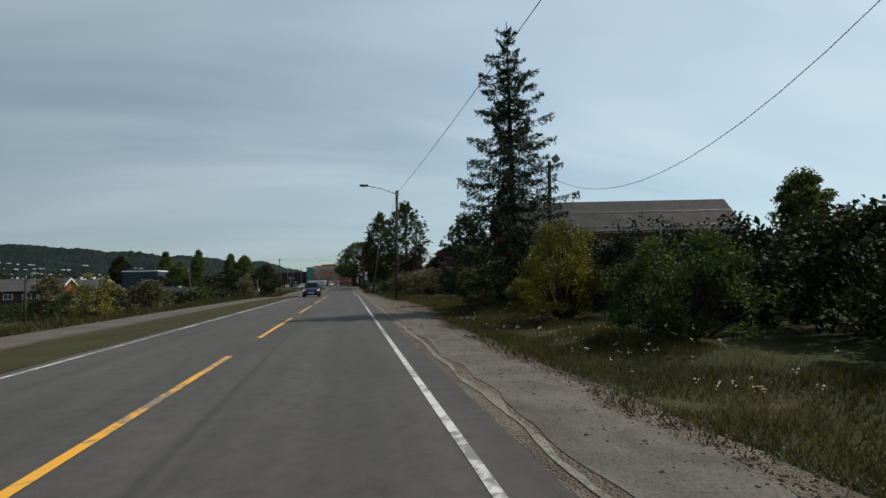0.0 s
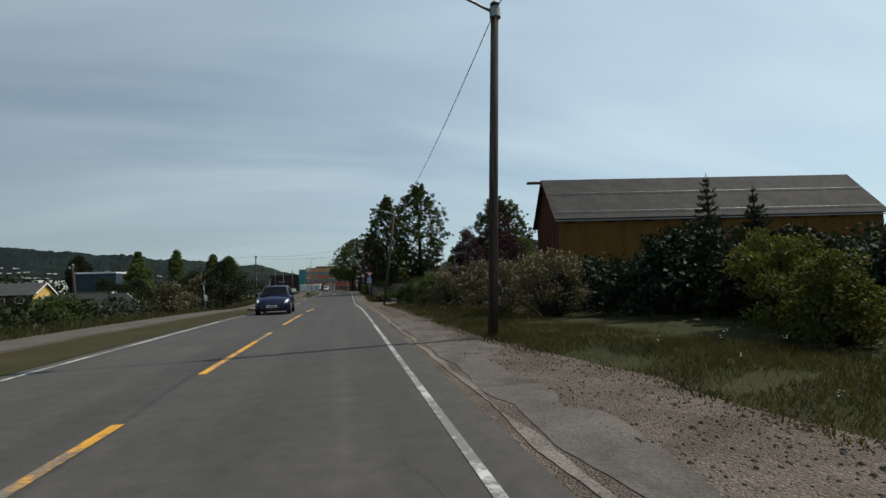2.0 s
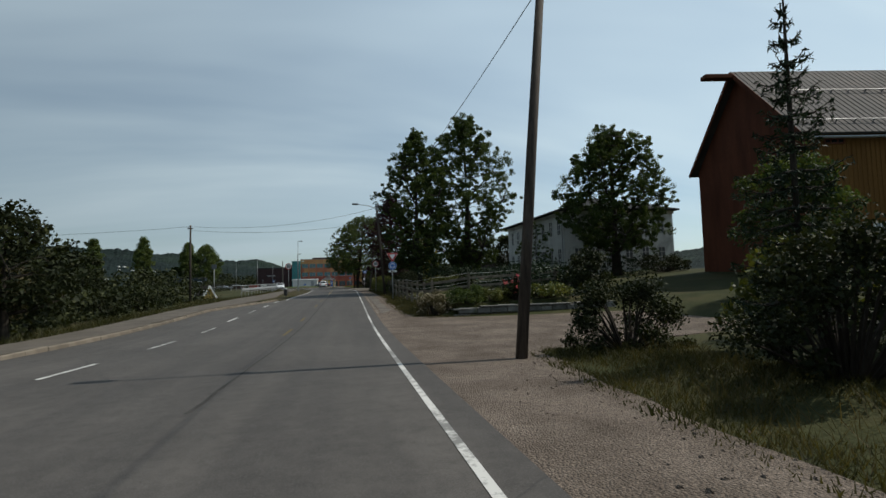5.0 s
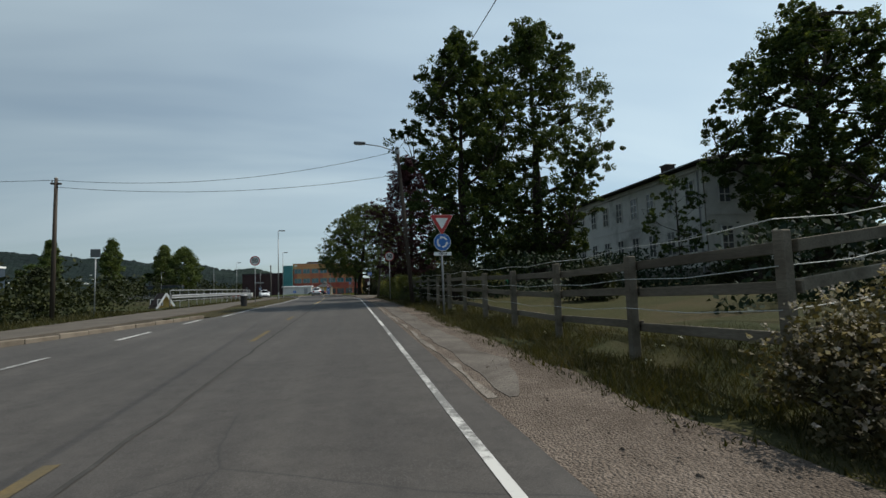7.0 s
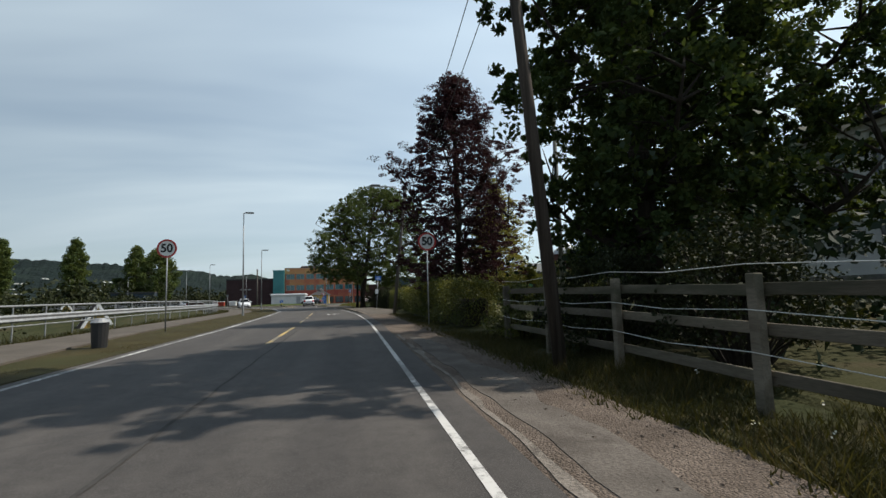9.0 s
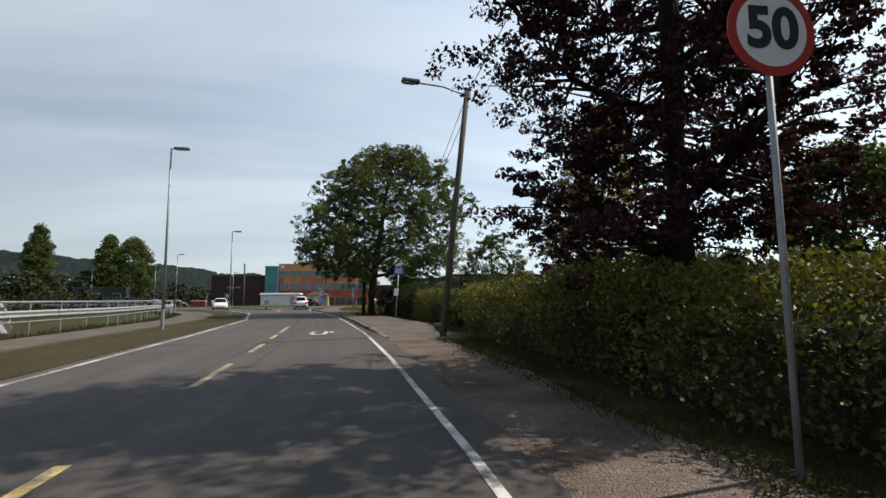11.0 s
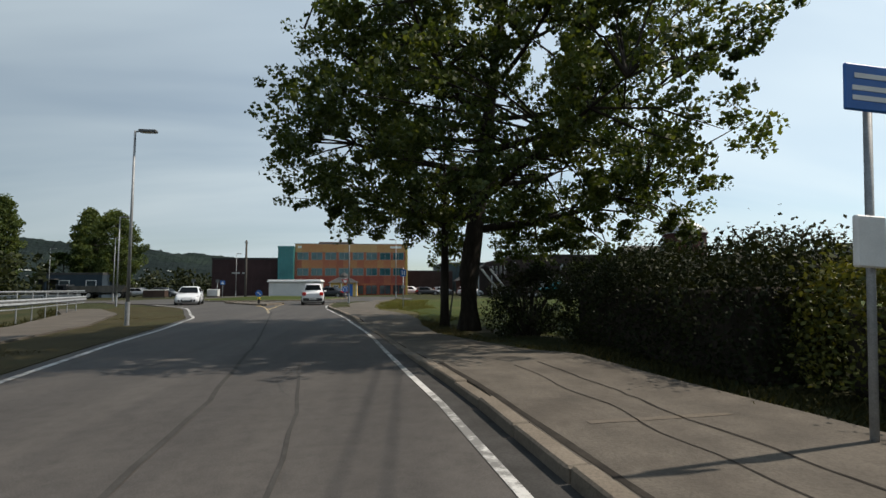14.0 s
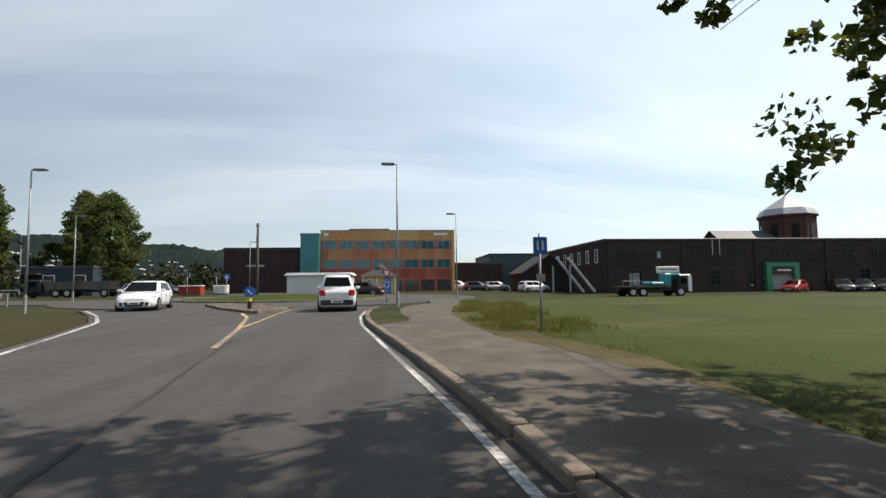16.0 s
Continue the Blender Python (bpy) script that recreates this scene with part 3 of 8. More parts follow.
def broadleaf(name, x, y, z, height, radius, bare, material, label, category="tree", clumps=60, per=260, leaf=0.2, clump=1.0, trunk=0.25, shape="round", lean=(0, 0), seed=1, low=0.0, bark="bark", limbs=True, boughs=0, inner=0.35, wide=0.62, flowers=None, sprays=0, flat=0.75, droop=(0, 0)):
    """A tree: tapered trunk, limbs out to every clump of leaves, and a crown of those clumps with gaps between."""
    rng = np.random.default_rng(seed)
    t = thing(name, x, y, z, 0 if shape == "lean" else rng.uniform(0, 360), label, category)
    shapes = {"round": lambda u: math.sin(math.pi * min(1, max(0.0, 0.12 + 0.84 * u))) ** 0.62,
              "lean": lambda u: math.sin(math.pi * min(1, max(0.0, 0.14 + 0.82 * u))) ** 0.6,
              "cone2": lambda u: max(0.1, (1 - u) ** 0.6) * (0.72 + 0.28 * min(1, u * 5)),
              "tier": lambda u: (0.86 + 0.14 * math.sin(u * 23)) * min(1.0, 0.78 + u) if u < 0.62 else max(0.12, 1.0 - (u - 0.62) * 2.2) * (0.86 + 0.14 * math.sin(u * 23)),
              "larch": lambda u: (1.18 - 0.35 * u if u < 0.7 else 0.935 * max(0.16, 1 - (u - 0.7) * 2.9)) * (0.84 + 0.16 * math.sin(u * 34)),
              "cone": lambda u: max(0.08, (1 - u) ** 0.8),
              "column": lambda u: 0.55 + 0.45 * math.sin(math.pi * min(1, u * 1.05)) if u < 0.8 else max(0.12, 1.0 - (u - 0.75) * 3.4),
              "egg": lambda u: math.sin(math.pi * min(1, max(0.0, 0.2 + 0.78 * u)) ** 1.25) ** 0.7}
    f = shapes[shape]
    top = Vector((lean[0], lean[1], height - clump * 0.5))
    cs, rs = [], []
    for k in range(clumps):
        u = (k + rng.uniform(0, 1)) / clumps
        a = k * 2.39996 + rng.uniform(-0.5, 0.5)
        q = f(u) * radius * (rng.uniform(inner, 1.0) ** 0.5) * rng.uniform(0.82, 1.06)
        r = clump * rng.uniform(0.6, 1.25)
        q = max(0.0, q - r * 0.45)
        h = bare + u * (height - bare - r * 0.6) + rng.uniform(-0.3, 0.3)
        s = h / height
        sink = max(0.0, math.cos(a) * droop[0] + math.sin(a) * droop[1]) * (q / radius) ** 2 * max(0.0, 1 - u * 1.6)
        cs.append((lean[0] * s + math.cos(a) * q, lean[1] * s + math.sin(a) * q, h - low * q * 0.2 - sink))
        rs.append(r)
    bm = bmesh.new()
    tp = [Vector((0, 0, -0.15)), Vector((0, 0, 0.12 * height)), Vector((lean[0] * 0.3, lean[1] * 0.3, 0.42 * height)), Vector((lean[0] * 0.6, lean[1] * 0.6, 0.7 * height)), top]
    tp[2] += Vector((rng.uniform(-1, 1), rng.uniform(-1, 1), 0)) * trunk * 0.6
    tube(bm, tp, [trunk * 1.4, trunk, trunk * 0.72, trunk * 0.4, trunk * 0.1], 10)
    part("trunk", bm, M[bark], t, smooth=True)

    def stem(h):
        hs = [q.z for q in tp]
        return Vector((np.interp(h, hs, [q.x for q in tp]), np.interp(h, hs, [q.y for q in tp]), h))

    # main limbs leave the trunk at steps, bend upwards, and carry the twigs
    main = []
    count = boughs if boughs else (9 if height > 9 else 6)
    for k in range(count):
        h0 = bare * 0.85 + (height * 0.72 - bare * 0.85) * (k / count) ** 0.9 + rng.uniform(-0.15, 0.15)
        a = k * 2.39996 + rng.uniform(-0.35, 0.35)
        reach = f(min(1.0, max(0.0, (h0 + 0.2 * height - bare) / (height - bare)))) * radius * rng.uniform(0.62, 0.82)
        p0 = stem(h0)
        d = Vector((math.cos(a), math.sin(a), 0))
        side = Vector((-d.y, d.x, 0)) * rng.uniform(-0.14, 0.14) * reach
        rise = height * (0.09 + 0.12 * k / count)
        line = [p0, p0 + d * reach * 0.35 + Vector((0, 0, rise * 0.25)) + side * 0.6, p0 + d * reach * 0.7 + Vector((0, 0, rise * 0.6)) + side, p0 + d * reach + Vector((0, 0, rise * 1.15)) + side * 0.4]
        w = trunk * (0.46 - 0.26 * k / count)
        part("limb", tubed(line, [w, w * 0.75, w * 0.45, w * 0.14], 7), M[bark], t, smooth=True)
        main += [line[0].lerp(line[1], 0.7), line[1], line[1].lerp(line[2], 0.5), line[2], line[2].lerp(line[3], 0.5), line[3]]
    main += [stem(h) for h in np.linspace(height * 0.55, height * 0.92, 5)]
    marr = np.array([tuple(q) for q in main])
    if limbs:
        bm = bmesh.new()
        for cx, cy, cz in cs:
            c = np.array((cx, cy, cz))
            cost = np.linalg.norm(marr - c, axis=1) + 1.2 * np.maximum(0, marr[:, 2] - cz)
            p0 = main[int(np.argmin(cost))]
            p2 = Vector((cx, cy, cz))
            p1 = p0.lerp(p2, 0.5) + Vector((rng.uniform(-0.2, 0.2), rng.uniform(-0.2, 0.2), rng.uniform(-0.05, 0.25)))
            w = trunk * 0.1 + 0.008
            tube(bm, [p0, p1, p2], [w, w * 0.6, w * 0.2], 5, False)
        part("twigwork", bm, M[bark], t)["kind"] = "stuff"
    if sprays:
        # each clump breaks up into small sprays round its outside, with air between them
        fine, fr = [], []
        for c, r in zip(cs, rs):
            d = unit(rng.normal(size=(sprays, 3)) + np.array([0, 0, 0.15])) * rng.uniform(0.35, 1.0, (sprays, 1)) * r
            fine += [np.asarray(c) + q for q in d]
            fr += list(r * rng.uniform(0.2, 0.44, sprays))
        pts = clump_points(fine, fr, per / sprays, rng, flat)
    else:
        pts = clump_points(cs, rs, per, rng, flat)
    part("crown", quads_mesh("crown", leaf_quads(pts, leaf, rng, 0.4, wide), material), None, t)
    if flowers is not None:
        k = rng.integers(0, len(cs), 160)
        d = unit(rng.normal(size=(160, 3)) + np.array([0, 0, 0.5]))
        fp = np.repeat(np.array(cs)[k] + d * np.array(rs)[k][:, None] * 0.95, 8, 0)
        part("blossom", quads_mesh("blossom", leaf_quads(fp + rng.normal(0, 0.07, fp.shape), 0.11, rng), flowers), None, t)
    return t


def conifer(name, x, y, z, height, radius, material, label, tiers=26, seed=3, per=60, leaf=0.16, droop=0.25, bare=0.6, trunk=0.2, power=0.85):
    """A spruce: straight trunk, whorls of boughs that droop and turn up at the tips, needles hung along them."""
    rng = np.random.default_rng(seed)
    t = thing(name, x, y, z, rng.uniform(0, 360), label, "tree")
    bm = bmesh.new()
    tube(bm, [(0, 0, -0.15), (0, 0, height * 0.5), (0.03, 0, height)], [trunk, trunk * 0.6, 0.015], 8)
    pts = []
    for i in range(tiers):
        u = (i + rng.uniform(-0.2, 0.2)) / tiers
        h = bare + u * (height - bare)
        n = 6 if u < 0.85 else 4
        for k in range(n):
            a = rng.uniform(0, 2 * math.pi) if k == 0 else a + 2 * math.pi / n + rng.uniform(-0.35, 0.35)
            ln = radius * max(0.07, (1 - u) ** power) * rng.uniform(0.6, 1.12)
            d = Vector((math.cos(a), math.sin(a), 0))
            side = Vector((-d.y, d.x, 0))
            p0, p1, p2 = Vector((0, 0, h)), d * ln * 0.55 + Vector((0, 0, h - ln * droop * 0.7)), d * ln + Vector((0, 0, h - ln * droop * 0.55 + 0.12))
            tube(bm, [p0, p1, p2], [0.03 * (1 - u) + 0.008, 0.016, 0.004], 4, False)
            m = max(8, int(per * ln / radius * 2.1))
            s = rng.uniform(0.08, 1.0, m)
            w = rng.normal(0, 1, m) * 0.125 * ln * (1.2 - s)
            hang = -np.abs(rng.normal(0, 0.1, m)) * (0.4 + ln * 0.45) + rng.normal(0, 0.03, m)
            q = [(p0.lerp(p1, v * 2) if v < 0.5 else p1.lerp(p2, v * 2 - 1)) for v in s]
            pts.append(np.array([[qq.x + side.x * ww, qq.y + side.y * ww, qq.z + hh] for qq, ww, hh in zip(q, w, hang)]))
    part("trunk", bm, M["bark"], t)
    part("foliage", quads_mesh("foliage", leaf_quads(np.concatenate(pts), leaf, rng, 0.2, 0.24), material), None, t)
    return t


def shrub(name, x, y, z, width, height, material, label, seed=1, clumps=26, per=150, leaf=0.11, clump=0.45, flowers=None, fl_n=0, fl_size=0.09, depth=None, category="shrub"):
    """A shrub: several stems from the ground and a ragged mass of leaf clumps, with flower heads on its outside."""
    rng = np.random.default_rng(seed)
    t = thing(name, x, y, z, 0, label, category)
    cs, rs = [], []
    depth = depth or width
    for k in range(clumps):
        a, u = rng.uniform(0, 2 * math.pi), rng.uniform(0.03, 1) ** 0.95
        q = (math.sin(math.pi * min(1, 0.3 + 0.64 * u)) ** 0.6) * rng.uniform(0.25, 1) ** 0.5
        r = clump * rng.uniform(0.6, 1.3)
        cs.append((math.cos(a) * q * width / 2, math.sin(a) * q * depth / 2, max(r * 0.45, 0.86 * u * (height - r * 0.5) + rng.uniform(-0.15, 0.25))))
        rs.append(r)
    bm = bmesh.new()
    for cx, cy, cz in cs:
        b = Vector((cx * 0.18, cy * 0.18, -0.1))
        tube(bm, [b, b.lerp(Vector((cx, cy, cz)), 0.5) + Vector((0, 0, cz * 0.12)), (cx, cy, cz)], [0.03, 0.018, 0.006], 4, False)
    part("branchwork", bm, M["bark"], t)
    pts = clump_points(cs, rs, per, rng, 0.85)
    pts = pts[pts[:, 2] > 0.02]
    part("foliage", quads_mesh("foliage", leaf_quads(pts, leaf, rng), material), None, t)
    if flowers is not None:
        k = rng.integers(0, len(cs), fl_n)
        d = unit(rng.normal(size=(fl_n, 3)) + np.array([0, 0, 1.3]))
        fp = np.array(cs)[k] + d * np.array(rs)[k][:, None] * 0.95
        fp = np.repeat(fp, 7, 0) + rng.normal(0, fl_size * 0.45, (fl_n * 7, 3))
        part("blossom", quads_mesh("blossom", leaf_quads(fp, fl_size, rng), flowers), None, t)
    return t


# ---------------------------------------------------------------- the lie of the land
PY = np.array([-400, 46, 56, 66, 74, 80, 85, 90, 97, 104, 112, 122, 132, 2000], float)
PZ = np.array([0, 0, -0.1, -0.4, -0.61, -0.63, -0.52, -0.41, -0.3, -0.2, -0.1, -0.02, 0, 0], float)


def zr(y):
    """Height of the carriageway along the road."""
    return sum(float(np.interp(y + d, PY, PZ)) for d in (-4, -2, 0, 2, 4)) / 5


def smooth(a, b, v):
    t = min(1.0, max(0.0, (v - a) / (b - a)))
    return t * t * (3 - 2 * t)


def curve_of(*pairs):
    ys, xs = [p[0] for p in pairs], [p[1] for p in pairs]
    return lambda y: float(np.interp(y, ys, xs))


RL = curve_of((-40, 1.12), (118, 1.14), (124, 1.0), (128, 0.84), (132, 0.66), (139, 0.11), (144, -0.3), (151.5, -1.22), (156, -1.92), (159, -2.35), (162.5, -3.0), (169.4, -4.25), (173, -4.62), (176, -4.7), (179, -4.3), (182, -3.0))
RE = curve_of((-40, 1.5), (118, 1.5), (128, 1.32), (132, 1.16), (139, 0.62), (144, 0.2), (151.5, -0.75), (156, -1.45), (159, -1.87), (162.5, -2.5), (169.4, -3.85), (173, -4.2), (176, -4.3), (179, -3.9), (182, -2.6))
LL = curve_of((-40, -5.2), (30, -5.1), (56, -5.0), (100, -5.15), (118, -4.85), (124, -5.0), (132, -5.3), (145.7, -6.15), (151, -7.2), (155, -7.8), (161.4, -9.1), (164, -10.2), (168, -11.7), (171.8, -13.2), (176, -15.8), (181, -19.5))
CL = curve_of((-40, -2.08), (118, -2.05), (128, -2.25), (132, -2.42), (137.5, -2.65), (144, -3.15), (151, -4.2), (158, -5.5), (166, -7.0), (172.5, -8.4))
RL0 = RL
RL = lambda y: RL0(y) - 0.07 + 0.1 * smooth(146, 154, y)
RE0 = RE
RE = lambda y: RE0(y) - 0.2 * smooth(128, 134, y)
LE = lambda y: LL(y) - 0.3
RBX, RBY, RBR, RBI = -13.0, 197.0, 16.0, 8.5


def ground_z(x, y):
    """Height of the land: level with the road beside it, rising to the farm, falling away beyond the footpath."""
    base = zr(y) - 0.05
    north = smooth(150, 172, y)
    up = (0.16 * smooth(4.25, 5.4, x) + 0.35 * smooth(5, 14, x) + 1.3 * smooth(14, 32, x)) * (1 - smooth(140, 152, y)) * (1 - smooth(65, 69, y) * (1 - smooth(79.5, 82, y)) * (1 - smooth(14, 19, x)))
    up += 0.42 * smooth(4.6, 5.6, x) * (1 - smooth(13, 17, x)) * smooth(80.6, 80.8, y) * (1 - smooth(84.5, 89, y))
    up += 0.1 * smooth(3, 6, x) * smooth(145, 152, y)
    off = -x - (9.6 if y < 100 else 11.6)
    down = (0.7 * smooth(1.5, 7, off) + 1.5 * smooth(5, 26, off) + 0.5 * smooth(24, 55, off)) * (1 - north)
    bumps = 0.05 * noise.noise(Vector((x * 0.35, y * 0.35, 0))) * smooth(2.6, 4.5, abs(x + 1.9) - 1.9)
    base -= 0.3 * smooth(186.6, 194, y) * smooth(3, 9, x) * (1 - smooth(300, 420, y))
    far = 1 - smooth(250, 600, math.hypot(x, y - 80))
    return base + (up - down + bumps) * far


def axis_steps(*runs):
    out = []
    for a, b, s in runs:
        out += list(np.arange(a, b, s))
    return out + [runs[-1][1]]


gx = axis_steps((-3600, -1200, 800), (-1200, -200, 250), (-200, -60, 20), (-60, -24, 4), (-24, -12, 1.5), (-12, 8, 0.5), (8, 24, 2), (24, 80, 8), (80, 240, 40), (240, 1200, 240), (1200, 3600, 800))
gy = axis_steps((-3600, -1200, 800), (-1200, -120, 180), (-120, -30, 15), (-30, 260, 1.5), (260, 420, 20), (420, 1200, 130), (1200, 4400, 800))
gy = sorted(gy + [80.6, 80.8])
gv = [(x, y, ground_z(x, y)) for y in gy for x in gx]
nx = len(gx)
gf = [(j * nx + i, j * nx + i + 1, (j + 1) * nx + i + 1, (j + 1) * nx + i) for j in range(len(gy) - 1) for i in range(nx - 1)]
gm = bpy.data.meshes.new("ground")
gm.from_pydata(gv, [], gf)
gm.polygons.foreach_set("use_smooth", [True] * len(gm.polygons))
ground = part("ground", gm, M["ground"])
structure(ground, "rough green and brown turf sloping away from the road", "ground")


def ribbon(name, y0, y1, left, right, dz, material, step=0.8, cols=6, ragged=0.0, thick=0.12, base=zr, parent=None):
    """A strip laid along the road between two edges, with sides that go into the ground."""
    ys = list(np.arange(y0, y1, step)) + [y1]
    bm = bmesh.new()
    rows = []
    for y in ys:
        a, b = left(y), right(y)
        if ragged:
            a += ragged * noise.noise(Vector((y * 0.8, 3.1, dz))) * 1.4 + ragged * 0.5 * noise.noise(Vector((y * 3.1, 1.1, 0)))
            b += ragged * noise.noise(Vector((y * 0.7, 9.7, dz))) * 1.4 + ragged * 0.5 * noise.noise(Vector((y * 2.9, 7.1, 0)))
        row = [bm.verts.new((a, y, base(y) + dz - thick))]
        row += [bm.verts.new((a + (b - a) * k / cols, y, base(y) + dz)) for k in range(cols + 1)]
        row.append(bm.verts.new((b, y, base(y) + dz - thick)))
        rows.append(row)
    for a, b in zip(rows, rows[1:]):
        for k in range(len(a) - 1):
            bm.faces.new((a[k], a[k + 1], b[k + 1], b[k]))
    bm.faces.new(rows[0][::-1])
    bm.faces.new(rows[-1])
    return part(name, bm, material, parent)


road = ribbon("road", -40, 181, LE, RE, 0.0, M["asphalt"], 1.0, 10)
structure(road, "worn grey two-lane asphalt road with fine cracks", "road")
# the bay at the left bus stop
bay_l = curve_of((56, -5.15), (63, -6.9), (69, -8.3), (90, -8.3), (97, -6.6), (102, -5.25))
bus_bay = ribbon("road_bus_bay", 56, 102, bay_l, lambda y: LE(y) + 0.004, -0.004, M["asphalt"], 1.0, 3)
structure(bus_bay, "grey asphalt bus bay beside the road", "road")
# roundabout
bm = bmesh.new()
N = 72
rows = []
for k in range(N):
    a = 2 * math.pi * k / N
    rows.append([bm.verts.new((RBX + r * math.cos(a), RBY + r * math.sin(a), -0.004 if i else -0.15)) for i, r in enumerate((RBR + 0.01, RBR, RBI))])
for k in range(N):
    a, b = rows[k], rows[(k + 1) % N]
    for i in range(2):
        bm.faces.new((a[i], a[i + 1], b[i + 1], b[i]))
structure(part("road_roundabout", bm, M["asphalt"]), "grey asphalt ring road of a roundabout", "road")
bm = bmesh.new()
rows = []
for k in range(N):
    a = 2 * math.pi * k / N
    rows.append([bm.verts.new((RBX + r * math.cos(a), RBY + r * math.sin(a), z)) for r, z in ((RBI - 0.3, 0.1), (5.5, 0.22), (2.5, 0.35))])
top = bm.verts.new((RBX, RBY, 0.4))
for k in range(N):
    a, b = rows[k], rows[(k + 1) % N]
    for i in range(2):
        bm.faces.new((a[i], a[i + 1], b[i + 1], b[i]))
    bm.faces.new((a[2], top, b[2]))
structure(part("ground_roundabout_island", bm, M["lawn"]), "low mown grass mound of the roundabout island", "grass")
# arms of the roundabout
for nm, x0, x1, y0, y1, lab in (("road_west_arm", -90, RBX - 14, 190, 200, "grey asphalt side road leading off"), ("road_car_park", 9.5, 110, 194.2, 210.4, "pale grey asphalt car park before the brick works"), ("road_north_arm", RBX - 13, RBX - 6, 211.5, 330, "grey asphalt road beyond the roundabout")):
    structure(part(nm, boxed(x0, x1, y0, y1, -0.5, -0.012 if nm != "road_car_park" else -0.305), M["asphalt" if nm != "road_car_park" else "path"]), lab, "road")

# shoulders and footways on the right
sh_r = curve_of((-40, 3.2), (14, 3.2), (19, 4.1), (29, 4.2), (33.5, 3.5), (38, 3.4), (44, 3.4), (62, 3.4), (68, 4.2), (71, 14), (79.5, 14), (81, 3.1), (92, 3.0), (98, 3.25), (112, 3.1), (128, 3.0))
verge = ribbon("pavement_gravel_shoulder", -40, 129.5, lambda y: RE(y) - 0.1, sh_r, -0.02, M["gravel"], 0.35, 8, 0.12)
structure(verge, "dusty broken gravel shoulder beside the road", "gravel")
fw_r = curve_of((128.5, 3.1), (136, 3.6), (142, 2.95), (147, 2.4), (152, 0.55), (157, 0.45), (160, 0.25), (162.6, -0.25), (164.8, -0.95), (168, -1.2), (171.7, -1.25), (177, -0.8), (180, -0.2), (186.5, 0.6))
fw_l = lambda y: RE(y) + 0.14 + 1.15 * smooth(168.0, 169.6, y)
footway = ribbon("pavement_footway", 129.6, 186.5, fw_l, fw_r, 0.1, M["path"], 0.5, 5, 0.05, 0.2, lambda y: zr(y) - 0.09 * (smooth(146.5, 148.5, y) * (1 - smooth(155.5, 157.5, y))) - 0.15 * (1 - smooth(129.6, 134.5, y)))
structure(footway, "worn brown-grey asphalt footway behind a kerb", "pavement")
# left verge footpath
fp_r = curve_of((-40, -7.7), (30, -7.7), (50, -7.3), (58, -7.6), (66, -8.9), (92, -8.9), (100, -7.6), (108, -6.9), (116, -7.6), (135, -8.4), (147, -9.0), (157, -11.0), (165, -14), (172, -18.5))
fp_l = curve_of((-40, -9.5), (30, -9.5), (50, -9.1), (58, -9.4), (66, -10.7), (92, -10.9), (100, -10.6), (108, -10.4), (116, -9.8), (135, -10.3), (147, -11.2), (157, -13.4), (165, -16.6), (172, -21.0))
footpath = ribbon("pavement_footpath", -40, 172, fp_l, fp_r, 0.06, M["path_left"], 0.7, 4, 0.06, 0.2)
structure(footpath, "pale grey asphalt footpath along the verge", "pavement")
# dry grass strips between the road and the footpath
for nm, a_, b_ in (("ground_dry_verge", -40, 57), ("ground_dry_verge_north", 101, 176)):
    structure(ribbon(nm, a_, b_, lambda y: fp_r(y) + 0.02, lambda y: LE(y) - 0.02, 0.012, M["dry_turf"], 0.7, 5, 0.03, 0.1), "dry brown-green grass strip beside the road", "grass")
# the field and lawn on the right beyond the oak
bm = bmesh.new()
fx = [0, 0.25, 0.8, 2, 4.5, 9, 16, 28, 45, 70, 116]
fy = [146, 150, 153, 156, 158] + [159 + 1.5 * k for k in range(18)] + [186.5]
edge = lambda y: max(fw_r(y) - 0.03, float(np.interp(y, [146, 150, 156, 158], [6.5, 4.0, 1.4, -9])))
rows = [[bm.verts.new((edge(y) + x, y, ground_z(edge(y) + x, y) + (-0.06, 0.0, 0.05, 0.09)[min(i, 3)] + 0.04 * smooth(3, 8, i))) for i, x in enumerate(fx)] for y in fy]
for a, b in zip(rows, rows[1:]):
    for k in range(len(fx) - 1):
        bm.faces.new((a[k], a[k + 1], b[k + 1], b[k]))
structure(part("ground_field", bm, M["lawn"]), "dull green mown grass field", "grass")
structure(ribbon("ground_field_edge", 157.6, 183, lambda y: fw_r(y) - 0.02, lambda y: fw_r(y) + 0.05 + 1.05 * smooth(157.6, 163, y), 0.075, M["field_edge"], 0.35, 5, 0.16, 0.12), "dry trampled grass along the edge of the field", "grass")
# grass wedge between the kerb and the footway, with the lamp post in it
wedge = ribbon("ground_verge_wedge", 168.2, 181.5, lambda y: RE(y) + 0.13, lambda y: fw_l(y) + 0.02, 0.115, M["ground"], 0.5, 3, 0.04, 0.2)
structure(wedge, "small wedge of rough grass behind the kerb", "grass")
# paddock behind the fence
bm = bmesh.new()
px_, py_ = [4.6, 5, 6, 8, 10, 12, 14, 16, 18, 22], [82, 83] + list(range(84, 113, 2)) + [114]
rows = [[bm.verts.new((x, y, ground_z(x, y) + (-0.08 if x in (4.6, 22) or y in (82, 114) else 0.04))) for x in px_] for y in py_]
for a, b in zip(rows, rows[1:]):
    for k in range(len(px_) - 1):
        bm.faces.new((a[k], a[k + 1], b[k + 1], b[k]))
structure(part("ground_paddock", bm, M["paddock"]), "short grass paddock behind a wooden fence", "grass")


